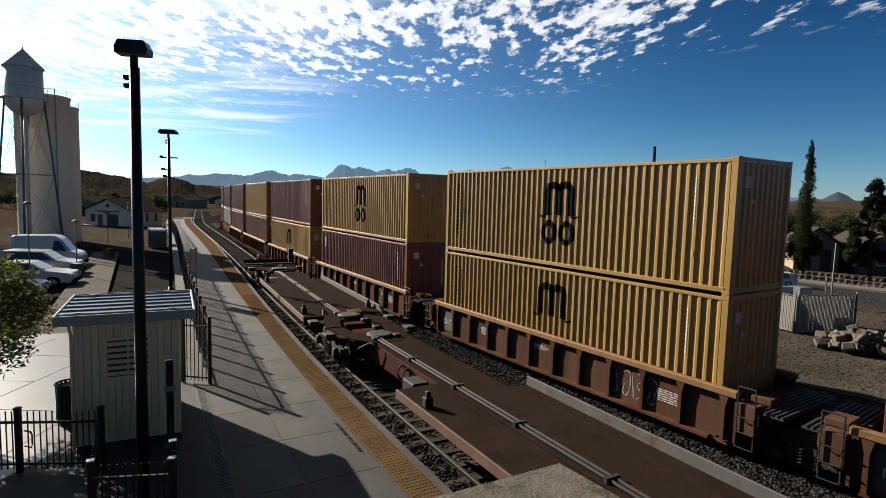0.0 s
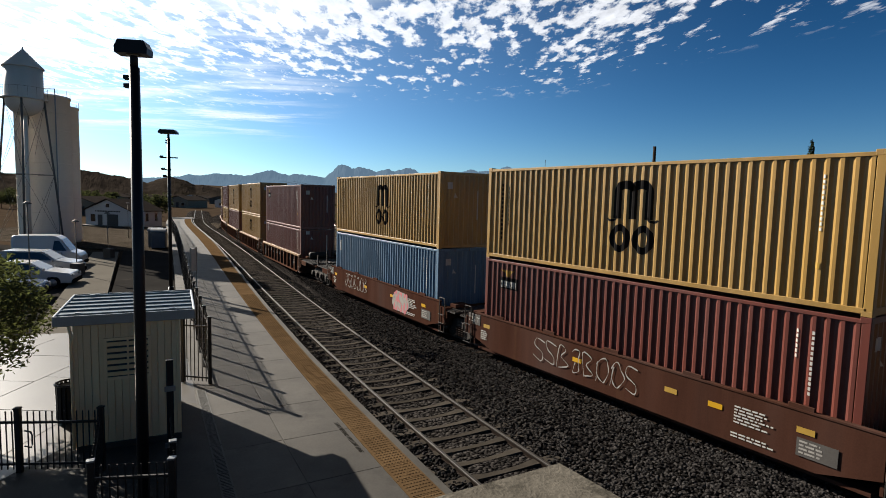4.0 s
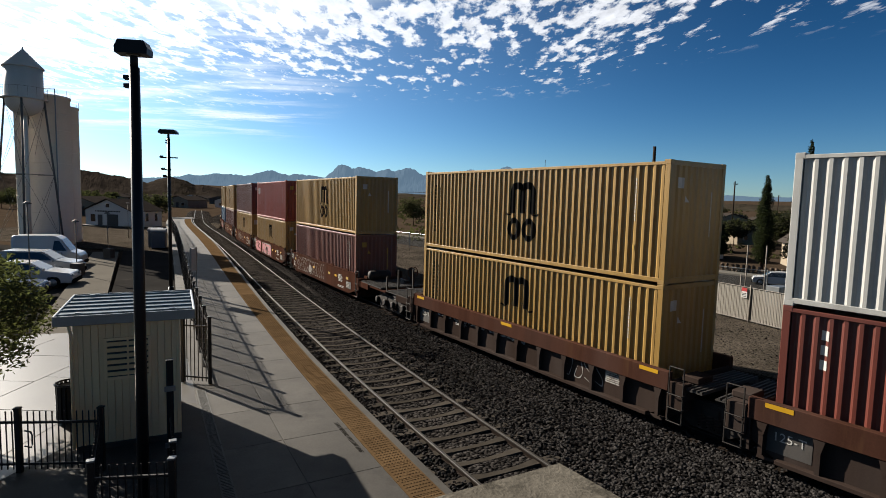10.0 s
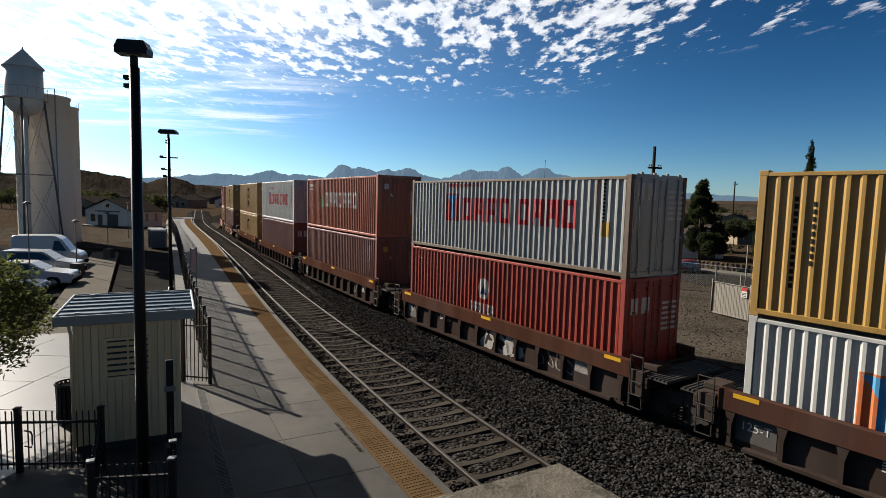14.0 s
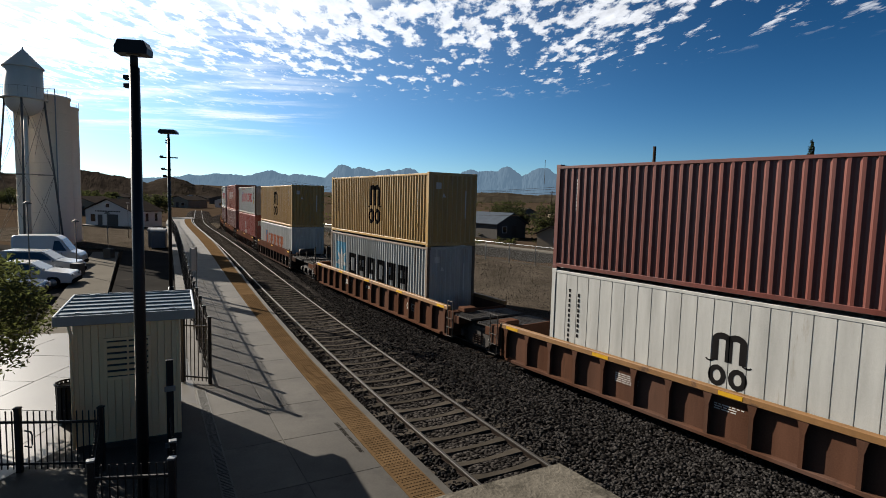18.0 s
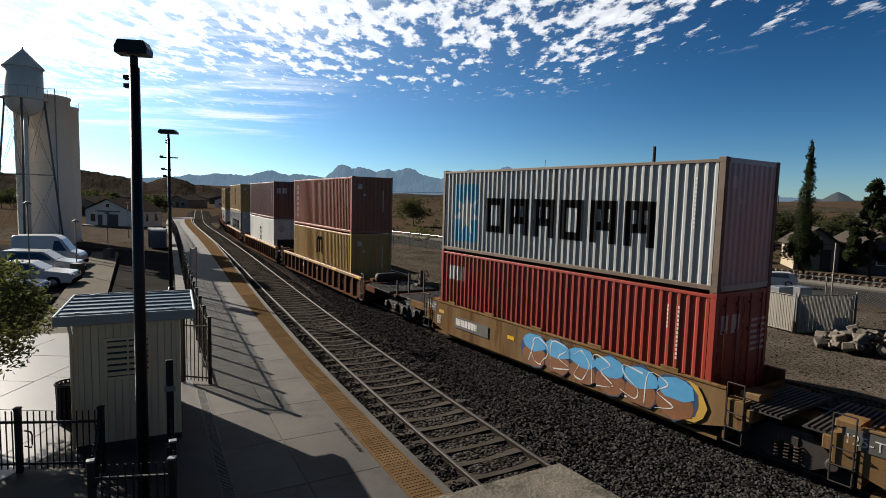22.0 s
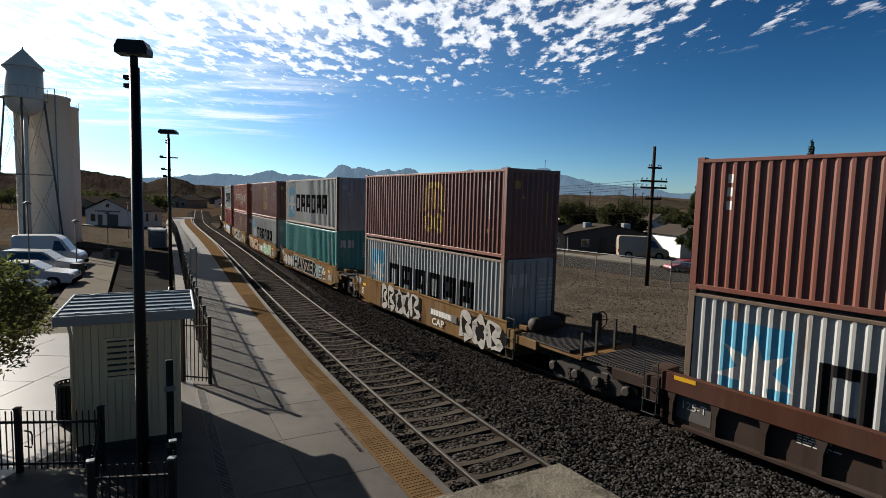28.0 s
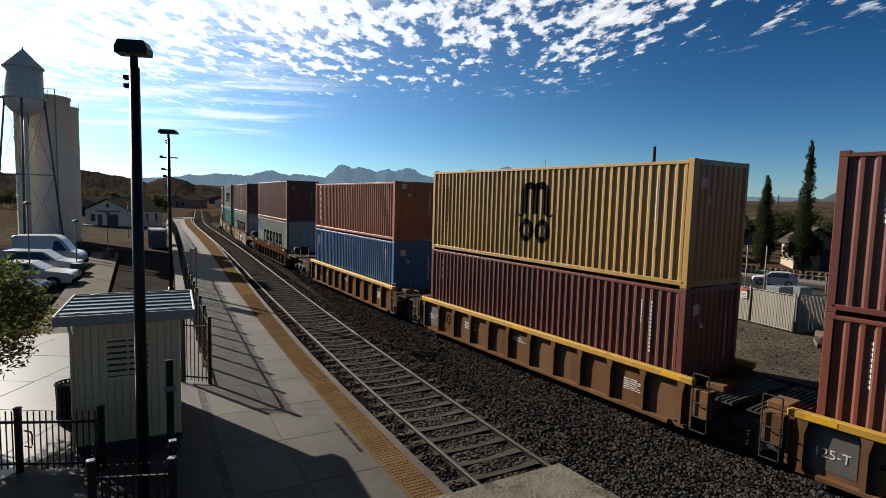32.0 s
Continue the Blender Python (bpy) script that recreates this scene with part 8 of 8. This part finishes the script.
def plate(bm, pts, z0, z1):
    """A flat casting: the outline pts (x, y) between two heights."""
    a = [bm.verts.new((x, y, z0)) for x, y in pts]
    b = [bm.verts.new((x, y, z1)) for x, y in pts]
    n = len(pts)
    bm.faces.new(a[::-1])
    bm.faces.new(b)
    for k in range(n):
        bm.faces.new((a[k], a[(k + 1) % n], b[(k + 1) % n], b[k]))
    return bm


def spine_end(u, y, way):
    """Castings over a bogie: a forked plate, side arms, the bearing ring and corner pads. way: 1 towards +y."""
    d = way
    part("fork_plate", plate(bmesh.new(), [(-1.05, y + 0.5 * d), (-0.62, y + 0.5 * d), (-0.5, y - 0.25 * d), (-0.3, y - 0.5 * d), (0.45, y - 0.5 * d), (0.62, y - 0.2 * d), (0.75, y + 0.5 * d), (1.2, y + 0.5 * d), (1.2, y + 0.1 * d), (0.95, y - 1.1 * d), (0.5, y - 1.7 * d), (-0.4, y - 1.7 * d), (-0.8, y - 1.1 * d), (-1.05, y + 0.1 * d)], 0.94, 1.03), CAR["deck"], u)
    for x in (-1, 1):
        part("side_arm", plate(bmesh.new(), [(x * 0.55, y - 0.9 * d), (x * 1.45, y - 0.55 * d), (x * 1.52, y - 0.2 * d), (x * 1.3, y - 0.12 * d), (x * 0.6, y - 0.45 * d)], 0.92, 1.0), CAR["dark"], u)
        part("corner_pad", boxes((*sorted((x * 1.18, x * 1.5)), *sorted((y - 0.55 * d, y - 0.15 * d)), 1.0, 1.1), bevel=0.02), CAR["iron"], u)
    ring = bmesh.new()
    lathe(ring, [(0.12, 1.03), (0.42, 1.03), (0.42, 1.09), (0.30, 1.12), (0.12, 1.10)], 20, Matrix.Translation((0.08, y - 0.95 * d, 0)))
    part("bearing_ring", ring, CAR["iron"], u)
    for k, (x, yy) in enumerate(((-0.25, -1.5), (0.5, -1.35), (0.32, -0.15))):
        part("cast_lug", boxes((x - 0.11, x + 0.11, *sorted((y + yy * d, y + (yy + 0.24) * d)), 1.02, 1.12), bevel=0.02), CAR["iron"], u)
    hose = bmesh.new()
    tube(hose, [(-0.45, y - 2.2 * d, 0.98), (-0.62, y - 1.9 * d, 1.1), (-0.72, y - 1.5 * d, 0.9), (-0.7, y - 1.1 * d, 0.72), (-0.5, y - 0.6 * d, 0.8)], 0.028, 8)
    part("brake_hose", hose, CAR["iron"], u)


def spine_unit(length, tail):
    """One platform of an empty spine wagon: a deep centre beam with a deck plate, wider deck wings, pipes and cast ends. The tail end lies at +y."""
    u = empty("spine_wagon", Matrix(), "empty brown steel spine wagon with worn deck plates", "rail wagon", "empty spine wagons")
    hl = length / 2
    y0, y1 = -6.9, 1.9
    top = hl - (2.8 if tail else 0.4)
    part("centre_beam", boxes((-0.36, 0.36, -hl + 0.5, top + 0.2, 0.42, 0.97), bevel=0.02), CAR["rust"], u)
    part("deck", boxes((-0.34, 0.96, -hl + 1.5, top - 1.3, 0.972, 1.02), bevel=0.008), CAR["deck"], u, "worn brown steel deck plate")
    part("deck_wing", boxes((-1.38, -0.345, y0, y1 + 1.0, 0.93, 0.985), bevel=0.008), CAR["deck"], u)
    part("deck_wing", boxes((0.965, 1.42, y0, y1, 0.965, 1.015), bevel=0.008), CAR["deck"], u)
    part("deck_edge", boxes((-1.43, -1.382, y0, y1 + 1.0, 0.80, 1.0), bevel=0.008), EDGE, u, "rusty ochre deck edge angle")
    part("guide_rail", boxes((1.424, 1.47, y0 - 0.2, y1, 0.93, 1.22), bevel=0.008), KERBPALE, u, "pale worn guide rail")
    for y in np.arange(y0 + 0.4, y1, 1.6):
        part("outrigger", boxes((-1.37, 1.40, y, y + 0.12, 0.72, 0.925), bevel=0.01), CAR["rust"], u)
    for o in (-0.22, -0.10):
        bm = bmesh.new()
        tube(bm, [(o, -hl + 0.9, 0.98), (o, -hl + 1.6, 1.06), (o, top - 1.6, 1.06), (o - 0.05, top - 0.9, 1.0)], 0.034, 8)
        part("brake_pipe", bm, CAR["iron"], u)
    for y in np.arange(-hl + 2, top - 2, 2.3):
        part("pipe_clip", boxes((-0.30, -0.02, y, y + 0.07, 1.02, 1.11)), CAR["iron"], u)
    for x, y in ((-1.25, y0 + 0.7), (-1.25, y1 - 0.2), (1.25, y0 + 0.9)):
        bm = bmesh.new()
        box(bm, x - 0.09, x + 0.09, y - 0.09, y + 0.09, 0.985, 1.2, bevel=0.02)
        box(bm, x - 0.05, x + 0.05, y - 0.05, y + 0.05, 1.18, 1.32, bevel=0.015)
        part("container_pedestal", bm, CAR["iron"], u)
    part("valve_box", boxes((-0.85, -0.42, y1 + 1.3, y1 + 1.9, 0.62, 0.92), bevel=0.03), CAR["iron"], u)
    coil = bmesh.new()
    tube(coil, [(-0.5 - 0.14 * math.cos(q), y1 + 2.3 + 0.05 * q, 0.78 + 0.16 * math.sin(q)) for q in np.arange(0, 9.5, 0.45)], 0.025, 6)
    part("hose_bundle", coil, CAR["iron"], u)
    part("deck_casting", boxes((0.2, 0.75, -hl + 1.7, -hl + 2.3, 1.02, 1.12), bevel=0.03), CAR["tan"], u)
    spine_end(u, -hl + 0.55, -1)
    if tail:
        y = hl - 2.3
        bogie(u, y)
        spine_end(u, y + 0.35, 1)
        part("end_sill", boxes((-1.42, 1.42, hl - 0.95, hl - 0.8, 0.80, 1.05), bevel=0.015), EDGE, u)
        part("draft_sill", boxes((-0.42, 0.42, y + 0.4, hl - 0.2, 0.60, 0.96), bevel=0.02), CAR["deck"], u)
        part("end_walkway", grating(-1.42, 1.42, hl - 0.78, hl - 0.12, 1.08, 0.09), CAR["iron"], u, "dark grating crosswalk at the wagon's end")
        part("toe_board", boxes((-1.45, 1.45, hl - 0.10, hl - 0.04, 0.98, 1.30), bevel=0.01), CAR["dark"], u)
        stand = part("brake_stand", boxes((1.12, 1.40, hl - 0.42, hl - 0.2, 1.12, 1.95), bevel=0.03), CAR["iron"], u)
        ring = bmesh.new()
        tube(ring, [(1.02, hl - 0.31 + 0.26 * math.cos(q), 1.72 + 0.26 * math.sin(q)) for q in np.linspace(0, 2 * math.pi, 17)], 0.02, 6, caps=False)
        part("hand_wheel", ring, CAR["iron"], stand)
        bm = bmesh.new()
        tube(bm, [(-0.62, hl - 0.06, 1.25), (-0.62, hl - 0.06, 1.6)], 0.06, 10)
        part("tail_lamp", bm, TRIM["pink"], u, "small reddish tail lamp")
        part("coupler", boxes((-0.16, 0.16, hl - 0.1, hl + 0.6, 0.72, 0.98), bevel=0.03), CAR["iron"], u)
        for x in (-1.40, 1.40):
            bm = bmesh.new()
            tube(bm, [(x, hl - 0.75, 0.95), (x, hl - 0.75, 0.35), (x, hl - 0.25, 0.35), (x, hl - 0.25, 0.95)], 0.018, 6)
            part("step_iron", bm, CAR["iron"], u)
    else:
        bogie(u, hl)
        spine_end(u, hl - 0.55, 1)
    return u


def build_spine():
    for k in range(3):
        FLAT.append((spine_unit(SPINE_LEN, k == 0), SPINE_END - SPINE_LEN * (k + 0.5)))


build_spine()

# ---- what moves ----


def motions():
    times = [-1.0 + k for k in range(35)]
    for ob, mid, z in MOVERS:
        walk(ob, [(t, MAIN.wagon_pose(mid + SPEED * t, z=z)) for t in times])
    fine = [-0.5 + 0.25 * k for k in range(17)] + [4.0 + k for k in range(30)]
    for ob, mid in FLAT:
        walk(ob, [(t, NEAR.wagon_pose(mid - SPEED2 * t, 7.5)) for t in fine])


motions()
